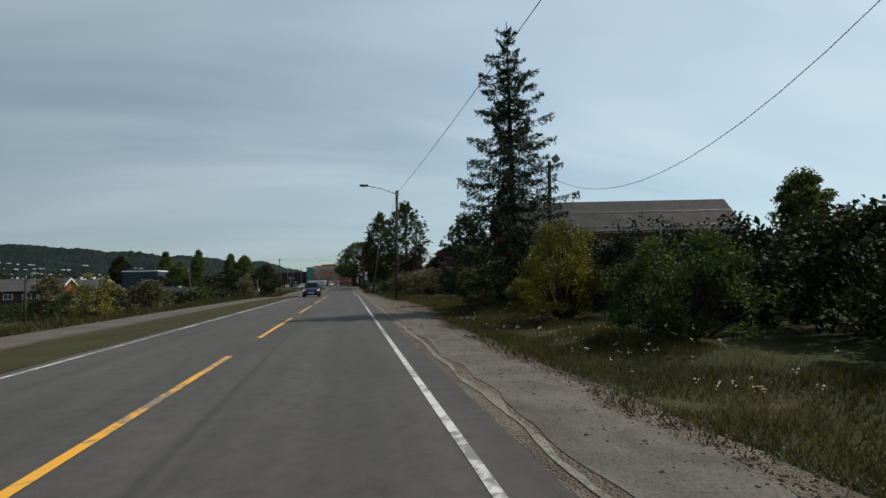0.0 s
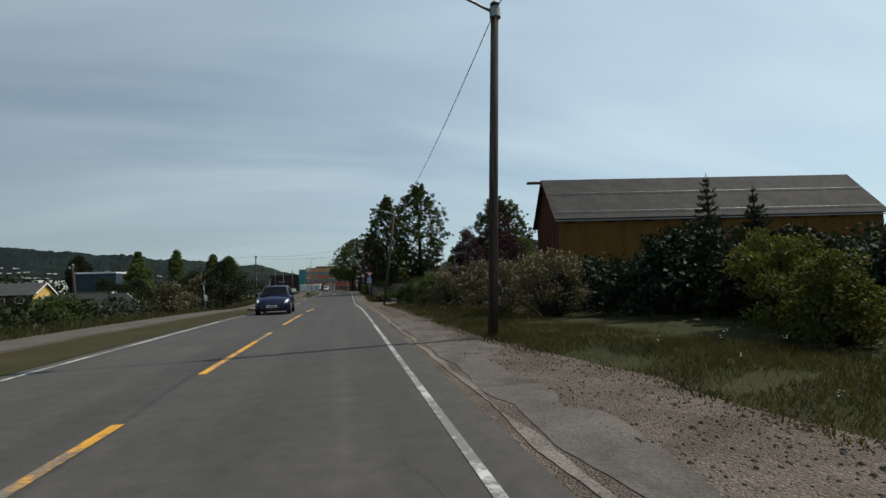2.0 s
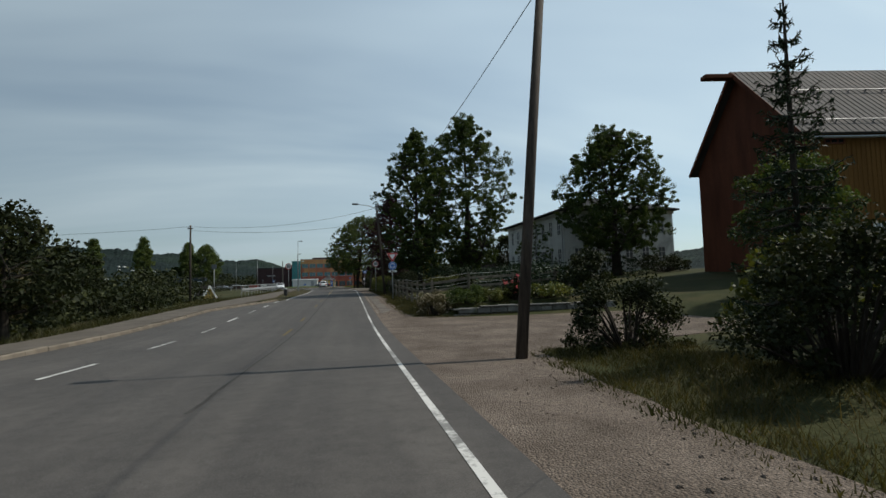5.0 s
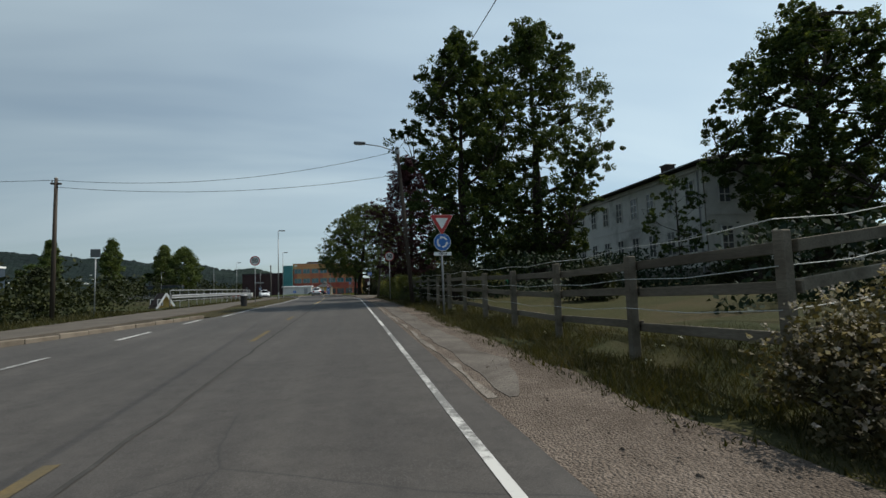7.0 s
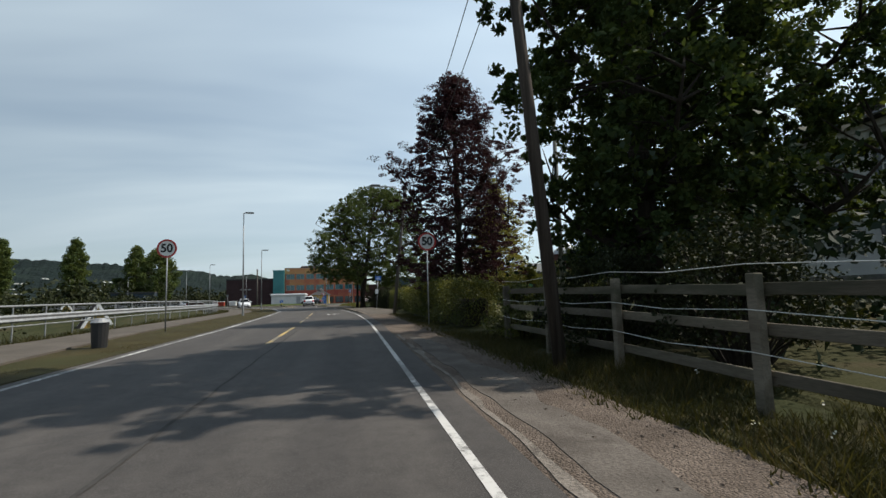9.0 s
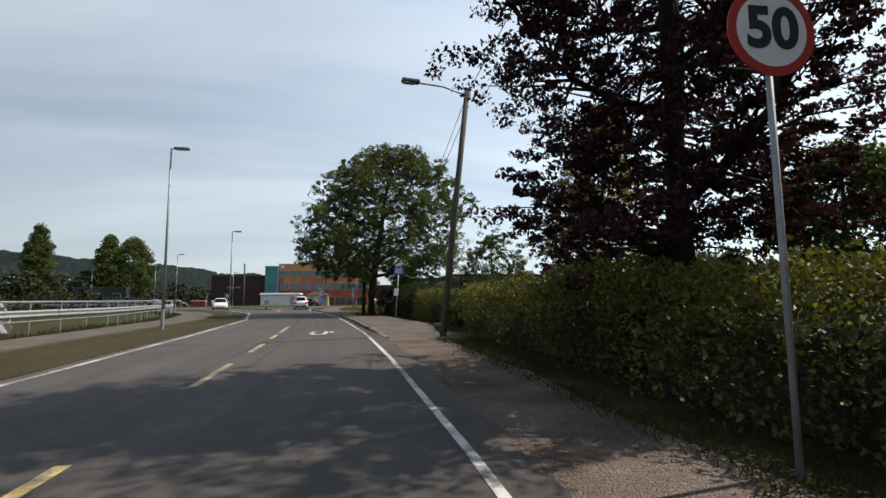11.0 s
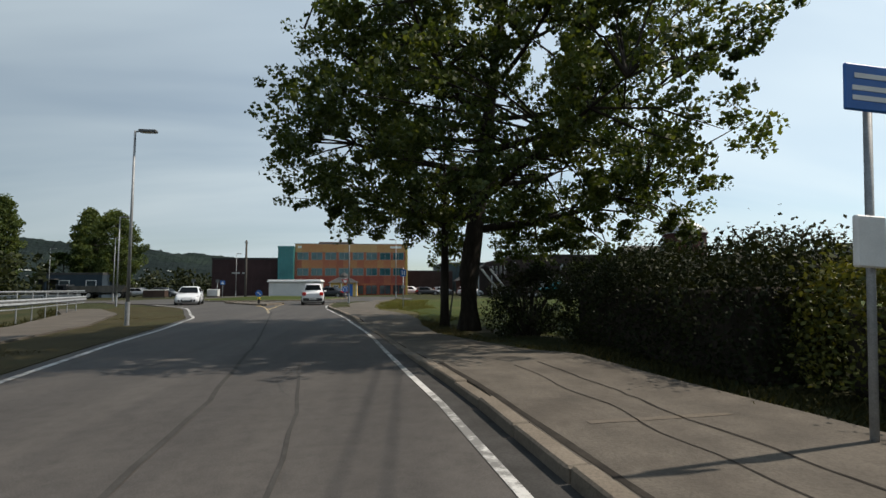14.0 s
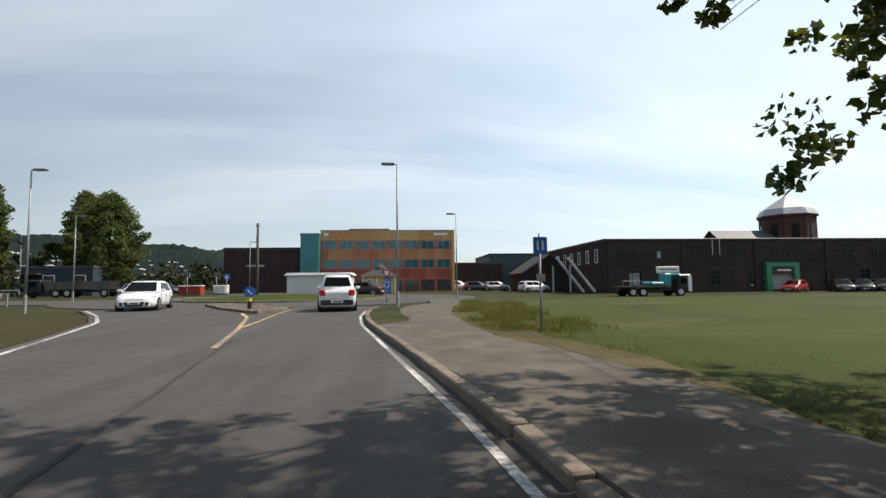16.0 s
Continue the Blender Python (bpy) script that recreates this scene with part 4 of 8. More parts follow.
# ---------------------------------------------------------------- road markings, each a thin painted piece of the road
def painted(name, pts, width, material, label=""):
    """A painted line through points (x, y)."""
    bm = bmesh.new()
    prev = None
    for i, (x, y) in enumerate(pts):
        a, b = pts[max(i - 1, 0)], pts[min(i + 1, len(pts) - 1)]
        d = Vector((b[0] - a[0], b[1] - a[1], 0)).normalized()
        s = Vector((d.y, -d.x, 0)) * width / 2
        z = zr(y) + 0.006
        row = [bm.verts.new((x - s.x, y - s.y, z)), bm.verts.new((x + s.x, y + s.y, z))]
        if prev:
            bm.faces.new((prev[0], prev[1], row[1], row[0]))
        prev = row
    bmesh.ops.recalc_face_normals(bm, faces=bm.faces[:])
    return part(name, bm, material, road, label)


def along(f, a, b, step=1.0):
    return [(f(y), y) for y in list(np.arange(a, b, step)) + [b]]


painted("edge_line", along(RL, -40, 182), 0.09, M["white_paint"], "worn white edge line")
painted("edge_line", along(LL, -40, 55), 0.095, M["white_paint"], "worn white edge line")
painted("edge_line", along(LL, 101, 180), 0.12, M["white_paint"], "worn white edge line")
for k in range(9):
    a = 58 + k * 4.9
    painted("bay_dash", [(-5.35 - 0.2 * (k > 4), a), (-5.35 - 0.2 * (k > 4), a + 2.1)], 0.12, M["white_paint"], "white bay dash")
for e in (-21.6, -11.6, -1.7, 8.3, 18.4, 28.6, 38.4, 48.4, 58.6):
    painted("centre_dash", along(CL, e - 7, e), 0.12, M["yellow_paint"], "yellow centre dash")
M["yellow_faded"] = surface("faded_yellow_paint", (0.1, 0.085, 0.055), (0.16, 0.11, 0.045), 3.0, 0.8, 0, 30, 0.2, 0.004)
for a, b in ((75, 77.5), (81, 83), (90.5, 93), (97, 99)):
    painted("centre_dash", along(CL, a, b), 0.12, M["yellow_faded"], "almost worn away yellow centre dash")
painted("centre_dash", along(CL, 139.0, 139.8), 0.12, M["yellow_faded"], "almost worn away yellow centre dash")
for a, b in ((111.5, 118.2), (121.5, 124), (126, 128.1), (129.9, 131.5), (132.7, 137.0)):
    painted("centre_dash", along(CL, a, b), 0.12, M["yellow_pale"], "worn yellow centre dash")
painted("island_line", [(-6.6, 164.5), (-7.5, 168.5), (-8.5, 172.2), (-8.9, 173.6), (-9.9, 176)], 0.13, M["yellow_pale"], "yellow island line")
painted("island_line", [(-7.6, 169.2), (-7.8, 171.5), (-8.2, 175), (-8.5, 179)], 0.1, M["yellow_pale"], "yellow island line")
painted("u_mark", [(-1.24, 133), (-1.24, 131.75), (-1.15, 131.5), (-1.0, 131.4), (-0.85, 131.5), (-0.78, 131.75), (-0.78, 133)], 0.16, M["white_paint"], "white painted letter mark")
painted("u_mark", [(-0.58, 132.3), (-0.58, 132.9)], 0.14, M["white_paint"], "white painted letter mark")
# darker sealing joint along the middle and a repair seam
M["tar"] = surface("tar_seal", (0.042, 0.04, 0.037), (0.066, 0.063, 0.059), 3, 0.9, 0, 50, 0.2, 0.004)
painted("tar_seam", [(x + 0.05 * noise.noise(Vector((y, 0, 0))) + 0.32, y) for x, y in along(CL, 64, 116, 0.7)], 0.05, M["tar"], "dark tar seam")
painted("tar_seam", [(x + 0.06 * noise.noise(Vector((y, 2, 0))) + 0.25, y) for x, y in along(CL, 134, 166, 0.7)], 0.06, M["tar"], "dark tar seam")
painted("tar_seam", [(x + 1.25 + 0.06 * noise.noise(Vector((y, 5, 0))), y) for x, y in along(CL, 134, 147, 0.7)], 0.04, M["tar"], "dark tar seam")

gutter = ribbon("road_gutter", 131, 148, lambda y: RE(y) - 0.4, lambda y: RE(y) - 0.03, 0.004, M["tar"], 0.5, 2, 0.02, 0.05)
structure(gutter, "dark strip of newer asphalt along the kerb", "road")
M["crack"] = surface("crack_dirt", (0.022, 0.019, 0.016), (0.045, 0.039, 0.032), 5, 0.95, 0, 60, 0.3, 0.004)


def footway_seam(name, pts, width, material, label):
    bm = bmesh.new()
    prev = None
    for k, (x, y) in enumerate(pts):
        a, b = pts[max(k - 1, 0)], pts[min(k + 1, len(pts) - 1)]
        d = Vector((b[0] - a[0], b[1] - a[1], 0)).normalized()
        q = Vector((d.y, -d.x, 0)) * width * (0.5 + 0.35 * noise.noise(Vector((x * 3, y * 3, 1))))
        row = [bm.verts.new((x - q.x, y - q.y, zr(y) + 0.104)), bm.verts.new((x + q.x, y + q.y, zr(y) + 0.104))]
        if prev:
            bm.faces.new((prev[0], prev[1], row[1], row[0]))
        prev = row
    return part(name, bm, material, footway, label)


footway_seam("crack", [(2.42 - 0.075 * (y - 133) + 0.12 * noise.noise(Vector((y * 0.9, 0, 3))) + 0.04 * noise.noise(Vector((y * 4, 0, 3))), y) for y in np.arange(134.6, 146.0, 0.2)], 0.03, M["crack"], "long wandering crack")
footway_seam("crack", [(1.55 - 0.07 * (y - 138) + 0.1 * noise.noise(Vector((y * 1.1, 0, 9))), y) for y in np.arange(141.0, 146.0, 0.25)], 0.02, M["crack"], "fine crack")
footway_seam("joint", [(x, 142.6 + 0.05 * x) for x in np.arange(0.75, 2.3, 0.2)], 0.09, M["kerb"], "pale concrete joint strip")
footway_seam("dirt_edge", [(float(RE(y)) + 0.2, y) for y in np.arange(135.0, 146.4, 0.4)], 0.07, M["crack"], "dirt along the kerb")
# kerbstones
def kerb_run(name, pts, length, w, h, label, pitch=1.0):
    """Kerbstones laid end to end along a line of (x, y)."""
    k = thing(name, 0, 0, 0, 0, label, "kerb")
    k["kind"] = "structure"
    sz = boxed(-w / 2, w / 2, -pitch / 2 + 0.006, pitch / 2 - 0.006, -0.18, h, 0.018)
    me = bpy.data.meshes.new("kerbstone")
    sz.to_mesh(me)
    sz.free()
    me.materials.append(M["kerb"])
    seg, total = [], 0.0
    for a, b in zip(pts, pts[1:]):
        seg.append((total, a, b))
        total += math.dist(a, b)
    s = pitch / 2
    while s < total:
        st, a, b = [q for q in seg if q[0] <= s][-1]
        t = (s - st) / math.dist(a, b)
        x, y = a[0] + (b[0] - a[0]) * t, a[1] + (b[1] - a[1]) * t
        o = new("kerbstone", me)
        o.parent = k
        o.matrix_world = pose(x + RNG.normal(0, 0.008), y, zr(y) + RNG.normal(0, 0.008) - (0.11 * (1 - smooth(129.6, 134.5, y)) + 0.09 * smooth(145.5, 148.5, y) * (1 - smooth(155.5, 158.5, y)) if name == "kerb_footway" else 0.0), RNG.normal(0, 0.5), RNG.normal(0, 1.2), -math.degrees(math.atan2(b[0] - a[0], b[1] - a[1])) + RNG.normal(0, 0.5))
        s += pitch
    return k


for ka, kb in ((129.7, 179),):
    kerb_run("kerb_footway", [(RE(y) + 0.05, y) for y in np.arange(ka, kb, 1.5)], 0, 0.17, 0.12, "weathered concrete kerbstones along the footway")
kerb_run("kerb_bay", [(bay_l(y) - 0.08, y) for y in np.arange(57, 101, 1.5)], 0, 0.16, 0.12, "pale concrete kerbstones round the bus bay")
kerb_run("kerb_roundabout", [(RBX + RBI * math.cos(a), RBY + RBI * math.sin(a)) for a in np.arange(0, 2 * math.pi + 0.05, 0.12)], 0, 0.25, 0.12, "pale kerbstones round the roundabout island")
# splitter island
ISL = [(-9.2, 175.6), (-8.75, 179.4), (-10.4, 182.6), (-13.2, 184.6), (-14.2, 183.4), (-12.0, 179.5)]
isl = part("traffic_island", prism(ISL, -0.05, 0.1, "z"), M["path"])
structure(isl, "low raised asphalt traffic island", "traffic island")
kerb_run("kerb_island", ISL + ISL[:1], 0, 0.2, 0.13, "pale kerbstones round the traffic island", 0.9)


# ---------------------------------------------------------------- poles, lamps and wires
def wood_lamp(x, y, tx, ty, height, hx, hy, hz, label, wood="pole"):
    """A tarred wooden pole with a bracket arm and a road lantern."""
    z = ground_z(x, y)
    t = thing("street_lamp", x, y, z, 0, label, "street lamp")
    top = Vector((tx - x, ty - y, height - z))
    part("pole", tubed([(0, 0, -0.3), top * 0.5, top], [0.118, 0.108, 0.092], 12), M[wood], t, smooth=True)
    part("cap", tubed([top + Vector((0, 0, 0.0)), top + Vector((0, 0, 0.07))], [0.12, 0.06], 12), M["galv"], t)
    h = Vector((hx - x, hy - y, hz - z))
    a = top - Vector((0, 0, 0.22))
    part("arm", tubed([a, a.lerp(h, 0.5) + Vector((0, 0, 0.1)), h], [0.035, 0.03, 0.028], 8), M["galv"], t, smooth=True)
    d = (h - a).normalized()
    part("clamp", tubed([a - Vector((0, 0, 0.12)), a + Vector((0, 0, 0.12))], 0.135, 12), M["galv"], t)
    q = Matrix.Translation(h) @ Vector((d.x, d.y, 0)).normalized().to_track_quat("X", "Z").to_matrix().to_4x4()
    head = part("lantern", boxed(-0.1, 0.52, -0.13, 0.13, -0.03, 0.1, 0.035, q), M["lamp_head"], t, "grey road lantern")
    part("lens", boxed(0.08, 0.46, -0.1, 0.1, -0.06, -0.03, 0.012, q), M["lens"], head)
    return t


LAMP1 = wood_lamp(3.6, 34.5, 3.77, 33.9, 8.0, 1.55, 33.6, 8.3, "tarred wooden lamp post with a bracket lantern")
LAMP2 = wood_lamp(3.4, 66.9, 4.65, 68.0, 8.1, 2.9, 68.1, 8.38, "leaning tarred wooden lamp post with a bracket lantern")
LAMP3 = wood_lamp(3.55, 105.0, 2.9, 105.15, 8.5, 1.05, 105.0, 8.65, "leaning tarred wooden lamp post among trees")
LAMP4 = wood_lamp(3.12, 130.0, 4.0, 129.6, 8.45, 2.2, 129.4, 8.46, "leaning grey wooden lamp post at the footway's start", "rust")


def steel_lamp(x, y, height, turn, label, arm=0.55):
    """A slim galvanised mast with a flat LED head on a short arm."""
    z = ground_z(x, y)
    t = thing("street_lamp", x, y, z, turn, label, "street lamp", "steel street lamps")
    part("base", tubed([(0, 0, -0.2), (0, 0, 0.9)], 0.075, 12), M["galv"], t)
    part("mast", tubed([(0, 0, 0.85), (0, 0, height - z)], [0.06, 0.035], 12), M["galv"], t, smooth=True)
    part("arm", tubed([(0, 0, height - z - 0.05), (arm * 0.35, 0, height - z)], 0.03, 8), M["galv"], t)
    head = part("lantern", boxed(arm * 0.25, arm * 0.25 + 0.6, -0.12, 0.12, height - z - 0.05, height - z + 0.04, 0.02), M["lamp_head"], t, "flat grey LED lantern")
    part("lens", boxed(arm * 0.25 + 0.1, arm * 0.25 + 0.52, -0.09, 0.09, height - z - 0.065, height - z - 0.05), M["lens"], head)
    return t


for x, y, h, turn in ((-7.63, 136.15, 7.8, 0), (-9.78, 157.0, 7.0, 0), (-21.3, 179.6, 7.0, 0), (-29.5, 195.5, 6.9, 0), (-3.3, 177.3, 6.85, 180), (0.9, 191.4, 6.5, 180), (-24.0, 221.5, 7.0, 20), (-46, 212, 7, 0)):
    steel_lamp(x, y, h, turn, "slim galvanised steel lamp post with a flat lantern")


def bare_pole(x, y, height, r, label, material="pole", lean=(0, 0), lamp=False):
    z = ground_z(x, y)
    t = thing("utility_pole", x, y, z, 0, label, "utility pole")
    top = Vector((lean[0], lean[1], height - z))
    part("pole", tubed([(0, 0, -0.3), top * 0.5, top], [r * 1.15, r, r * 0.8], 12), M[material], t, smooth=True)
    part("cap", tubed([top, top + Vector((0, 0, 0.06))], [r * 0.85, r * 0.4], 12), M["galv"], t)
    part("insulator", tubed([top + Vector((-0.18, 0, -0.25)), top + Vector((-0.18, 0, -0.1))], [0.05, 0.03], 10), M["sign_white"], t)
    part("crossarm", boxed(-0.24, 0.24, -0.05, 0.05, -0.32, -0.24, 0.01, Matrix.Translation(top)), M["pole"], t)
    if lamp:
        hd = part("floodlight", boxed(0.15, 0.6, -0.3, -0.1, -0.3, 0.15, 0.04, Matrix.Translation(top) @ pose(0, 0, 0, 0, -35, 0)), M["lamp_head"], t, "black floodlight on a bracket")
        part("bracket", tubed([top + Vector((0, 0, -0.3)), top + Vector((0.4, -0.15, -0.35))], 0.03, 6), M["galv"], hd)
    return t


bare_pole(12.78, 27.6, 8.85, 0.14, "dark wooden pole with a floodlight near its top", lean=(0.38, 0.08), lamp=True)
bare_pole(-14.2, 106.0, 6.8, 0.095, "brown wooden pole carrying two cables across the road")
bare_pole(10.85, 120.5, 10.5, 0.115, "tall grey-green wooden pole behind the hedge", "pale_pole", (-0.05, 0))
bare_pole(-19.4, 209.5, 8.0, 0.16, "grey wooden pole beyond the roundabout", "rust")
bare_pole(-27.0, 46.0, 2.6, 0.1, "slim wooden pole in the bushes")
bare_pole(-18.5, 62.0, 3.4, 0.1, "slim wooden pole in the bushes", lean=(-0.4, 0))


def wire(a, b, sag, r=0.012, label="thin black overhead cable between poles"):
    pts = []
    for k in range(17):
        t = k / 16
        p = Vector(a).lerp(Vector(b), t)
        p.z -= sag * 4 * t * (1 - t)
        pts.append(p)
    ob = part("overhead_cable", tubed(pts, r, 5), M["wire"])
    return tagged(ob, label, "cable")


L1, L2, L3, L4 = (3.77, 33.9, 7.85), (4.65, 68.0, 7.95), (2.9, 105.15, 8.35), (4.0, 129.6, 8.3)
wire((5.2, -14.0, 8.3), L1, 0.5)
wire(L1, L2, 0.7)
wire(L2, L3, 0.8)
wire((3.2, 105.15, 7.9), (4.35, 129.7, 7.9), 0.5)
wire(L3, L4, 0.45)
wire(L4, (6.5, 168, 9.0), 0.6)
wire((4.1, 129.8, 7.95), (6.55, 168, 8.7), 0.6)
wire((-14.2, 106, 6.7), L3, 0.75)
wire((-14.2, 106, 6.35), (2.9, 105.1, 7.0), 0.55)
wire((-14.2, 106, 6.7), (-44, 96, 5.2), 0.6)
wire((13.1, 27.55, 7.85), (12.2, 4.0, 9.0), 3.0)


# ---------------------------------------------------------------- signs
def sign_post(t, top, r=0.03, lean=0.0):
    part("post", tubed([(0, 0.03, -0.3), (lean, 0.03, top)], r, 10), M["galv"], t, smooth=True)


def round_face(t, z, r, face, rim_mat, rim=0.0, y=0.0):
    f = part("sign_face", disc(r, y - 0.012, y, 32, z), M[rim_mat], t)
    if rim:
        part("sign_field", disc(r - rim, y - 0.016, y - 0.012, 32, z), M[face], f)
    part("sign_back", disc(r * 0.98, y, y + 0.006, 32, z), M["sign_back"], f)
    return f


def speed_sign(x, y, top, turn, label):
    z = ground_z(x, y)
    t = thing("speed_limit_sign", x, y, z, turn, label, "road sign", "speed limit signs")
    c = top - z
    sign_post(t, c + 0.36, 0.026)
    f = round_face(t, c, 0.375, "sign_white", "sign_red", 0.074, -0.02)
    me = letters("50", 0.44)
    me.transform(Matrix.Translation((0, -0.04, c)) @ Matrix.Diagonal((1.02, 1, 1.05, 1)))
    part("number", me, M["sign_black"], f)
    part("clamp", boxed(-0.06, 0.06, -0.016, 0.07, c - 0.03, c + 0.03, 0.005), M["galv"], t)
    return t


speed_sign(3.32, 116.95, 3.29, -4, "round red and white speed limit sign beside a hedge")
speed_sign(-6.98, 118.5, 3.26, 0, "round red and white speed limit sign on the far verge")


def tri_face(t, z, side, y):
    h = side * 0.866
    def tri(s):
        hh = s * 0.866
        pts, rr = [], s * 0.05
        return [(-s / 2 + rr, z + hh / 3), (s / 2 - rr, z + hh / 3), (s / 2 - rr * 0.4, z + hh / 3 - rr * 0.9), (rr * 0.55, z - hh * 2 / 3 + rr), (-rr * 0.55, z - hh * 2 / 3 + rr), (-s / 2 + rr * 0.4, z + hh / 3 - rr * 0.9)]
    a = part("sign_face", prism(tri(side), y - 0.012, y), M["sign_red"], t, "red give way triangle")
    part("sign_rim", prism(tri(side * 1.04), y, y + 0.006), M["sign_white"], a)
    part("sign_field", prism(tri(side * 0.55), y - 0.016, y - 0.012), M["sign_white"], a)
    return a


def roundabout_disc(t, z, r, y):
    f = part("sign_disc", disc(r, y - 0.012, y, 32, z), M["sign_blue"], t, "blue roundabout disc")
    part("sign_rim", ring(r, r * 1.05, y - 0.008, y + 0.004), M["sign_white"], f).location.z = z
    for k in range(3):
        a0 = 25 + k * 120
        o = part("arrow", ring(r * 0.48, r * 0.68, y - 0.017, y - 0.012, a0, a0 + 72, 12), M["sign_white"], f)
        o.location.z = z
        c = math.radians(a0 + 72 + 2)
        p = [(math.cos(c) * r * q, math.sin(c) * r * q) for q in (0.36, 0.8)]
        e = math.radians(a0 + 72 + 30)
        part("arrow_head", prism([(p[0][0], z + p[0][1]), (p[1][0], z + p[1][1]), (math.cos(e) * r * 0.6, z + math.sin(e) * r * 0.6)], y - 0.017, y - 0.012), M["sign_white"], f)
    return f


t = thing("give_way_sign", 3.56, 96.4, ground_z(3.56, 96.4), 2, "give way triangle over a blue roundabout disc and a distance plate", "road sign")
zb = ground_z(3.56, 96.4)
sign_post(t, 3.45 - zb, 0.035, -0.03)
tri_face(t, 3.12 - zb, 0.88, -0.02)
roundabout_disc(t, 2.36 - zb, 0.31, -0.02)
pl = part("distance_plate", boxed(-0.33, 0.33, -0.032, -0.02, 1.86 - zb, 1.99 - zb, 0.003), M["sign_white"], t, "white distance plate")
me = letters("100 m", 0.13, 0.001)
me.transform(Matrix.Translation((0, -0.034, 1.925 - zb)))
part("lettering", me, M["sign_black"], pl)

t = thing("give_way_sign", -4.2, 186.6, 0.0, 0, "give way triangle and blue roundabout disc at the roundabout", "road sign")
sign_post(t, 2.2, 0.03)
tri_face(t, 1.9, 0.75, -0.02)
roundabout_disc(t, 1.15, 0.3, -0.02)

# bus stop post: blue flag and a timetable case
bx, by = 2.64, 141.8
t = thing("bus_stop_sign", bx, by, ground_z(bx, by), 0, "bus stop post with a blue flag and a timetable case", "bus stop")
t.matrix_world = t.matrix_world @ pose(0, 0, 0, 0, 3.5, 0)
sign_post(t, 3.0, 0.03)
fl = part("flag", boxed(-0.26, 0.26, -0.03, 0.0, 2.68, 3.06, 0.012), M["sign_blue"], t, "blue bus stop flag")
for k, (w, zz) in enumerate(((0.36, 2.96), (0.4, 2.86), (0.4, 2.78))):
    part("lettering_bar", boxed(-w / 2, w / 2, -0.034, -0.03, zz - 0.02, zz + 0.02), M["sign_white"], fl)
part("timetable_case", boxed(-0.2, 0.06, -0.05, 0.0, 1.45, 1.85, 0.012), M["sign_white"], t, "pale grey timetable case")

# bus stop post on the far side: small plate and a white timetable case
lx, ly = -12.2, 70.0
t = thing("bus_stop_sign", lx, ly, ground_z(lx, ly), 0, "leaning bus stop post with a small plate and white case", "bus stop")
t.matrix_world = t.matrix_world @ pose(0, 0, 0, 0, -5, 0)
sign_post(t, 2.7, 0.03)
part("plate", boxed(-0.22, 0.22, -0.01, 0.02, 2.45, 2.72, 0.01), M["lamp_head"], t, "grey back of the stop plate")
part("timetable_case", boxed(-0.02, 0.2, -0.06, 0.0, 1.0, 1.5, 0.012), M["sign_white"], t, "white timetable case")

# footpath sign at the field
wx, wy = 0.38, 166.2
t = thing("footway_sign", wx, wy, ground_z(wx, wy), 0, "square blue footway sign on a tall post", "road sign")
sign_post(t, 2.45, 0.03)
f = part("sign_face", boxed(-0.17, 0.17, -0.03, -0.018, 1.95, 2.36, 0.02), M["sign_blue"], t, "square blue sign face")
for sx in (-0.06, 0.06):
    part("pictogram", boxed(sx - 0.022, sx + 0.022, -0.034, -0.03, 2.04, 2.27, 0.01), M["sign_white"], f)
part("sub_plate", boxed(-0.11, 0.11, -0.03, -0.018, 1.28, 1.46, 0.01), M["sign_back"], t)

# thin leaning stay with a dark sleeve and ivy at its foot
t = thing("stay_wire", 1.65, 157.0, ground_z(1.65, 157.0), 0, "thin leaning stay wire with a dark guard sleeve", "stay wire")
part("wire", tubed([(0, 0, -0.2), (0.42, 0.1, 2.7), (0.86, 0.2, 5.6)], 0.009, 6), M["wire"], t)
part("guard_sleeve", tubed([(0.02, 0, 0.1), (0.1, 0.02, 0.7), (0.22, 0.05, 1.5)], [0.035, 0.028, 0.022], 8), M["sign_black"], t, "dark plastic guard sleeve")
r_ = np.random.default_rng(77)
part("ivy", quads_mesh("ivy", leaf_quads(np.c_[r_.normal(0.04, 0.05, 160), r_.normal(0, 0.05, 160), np.abs(r_.normal(0.1, 0.22, 160))], 0.06, r_), M["leaf_dark"]), None, t, "dark ivy at the foot")

# keep-right bollard on the island
t = thing("island_bollard", -10.3, 178.3, 0.1, 0, "blue arrow sign on a black and yellow island post", "road sign")
part("post", tubed([(0, 0, 0), (0, 0, 0.34)], 0.1, 12), M["sign_black"], t)
part("band", tubed([(0, 0, 0.34), (0, 0, 0.52)], 0.102, 12), M["sign_yellow"], t)
f = part("sign_face", disc(0.27, -0.02, 0.0, 28, 0.78), M["sign_blue"], t, "blue arrow disc")
part("arrow", boxed(-0.16, 0.16, -0.026, -0.02, -0.03, 0.03, 0, Matrix.Translation((0, 0, 0.78)) @ pose(0, 0, 0, 0, 45, 0)), M["sign_white"], f)

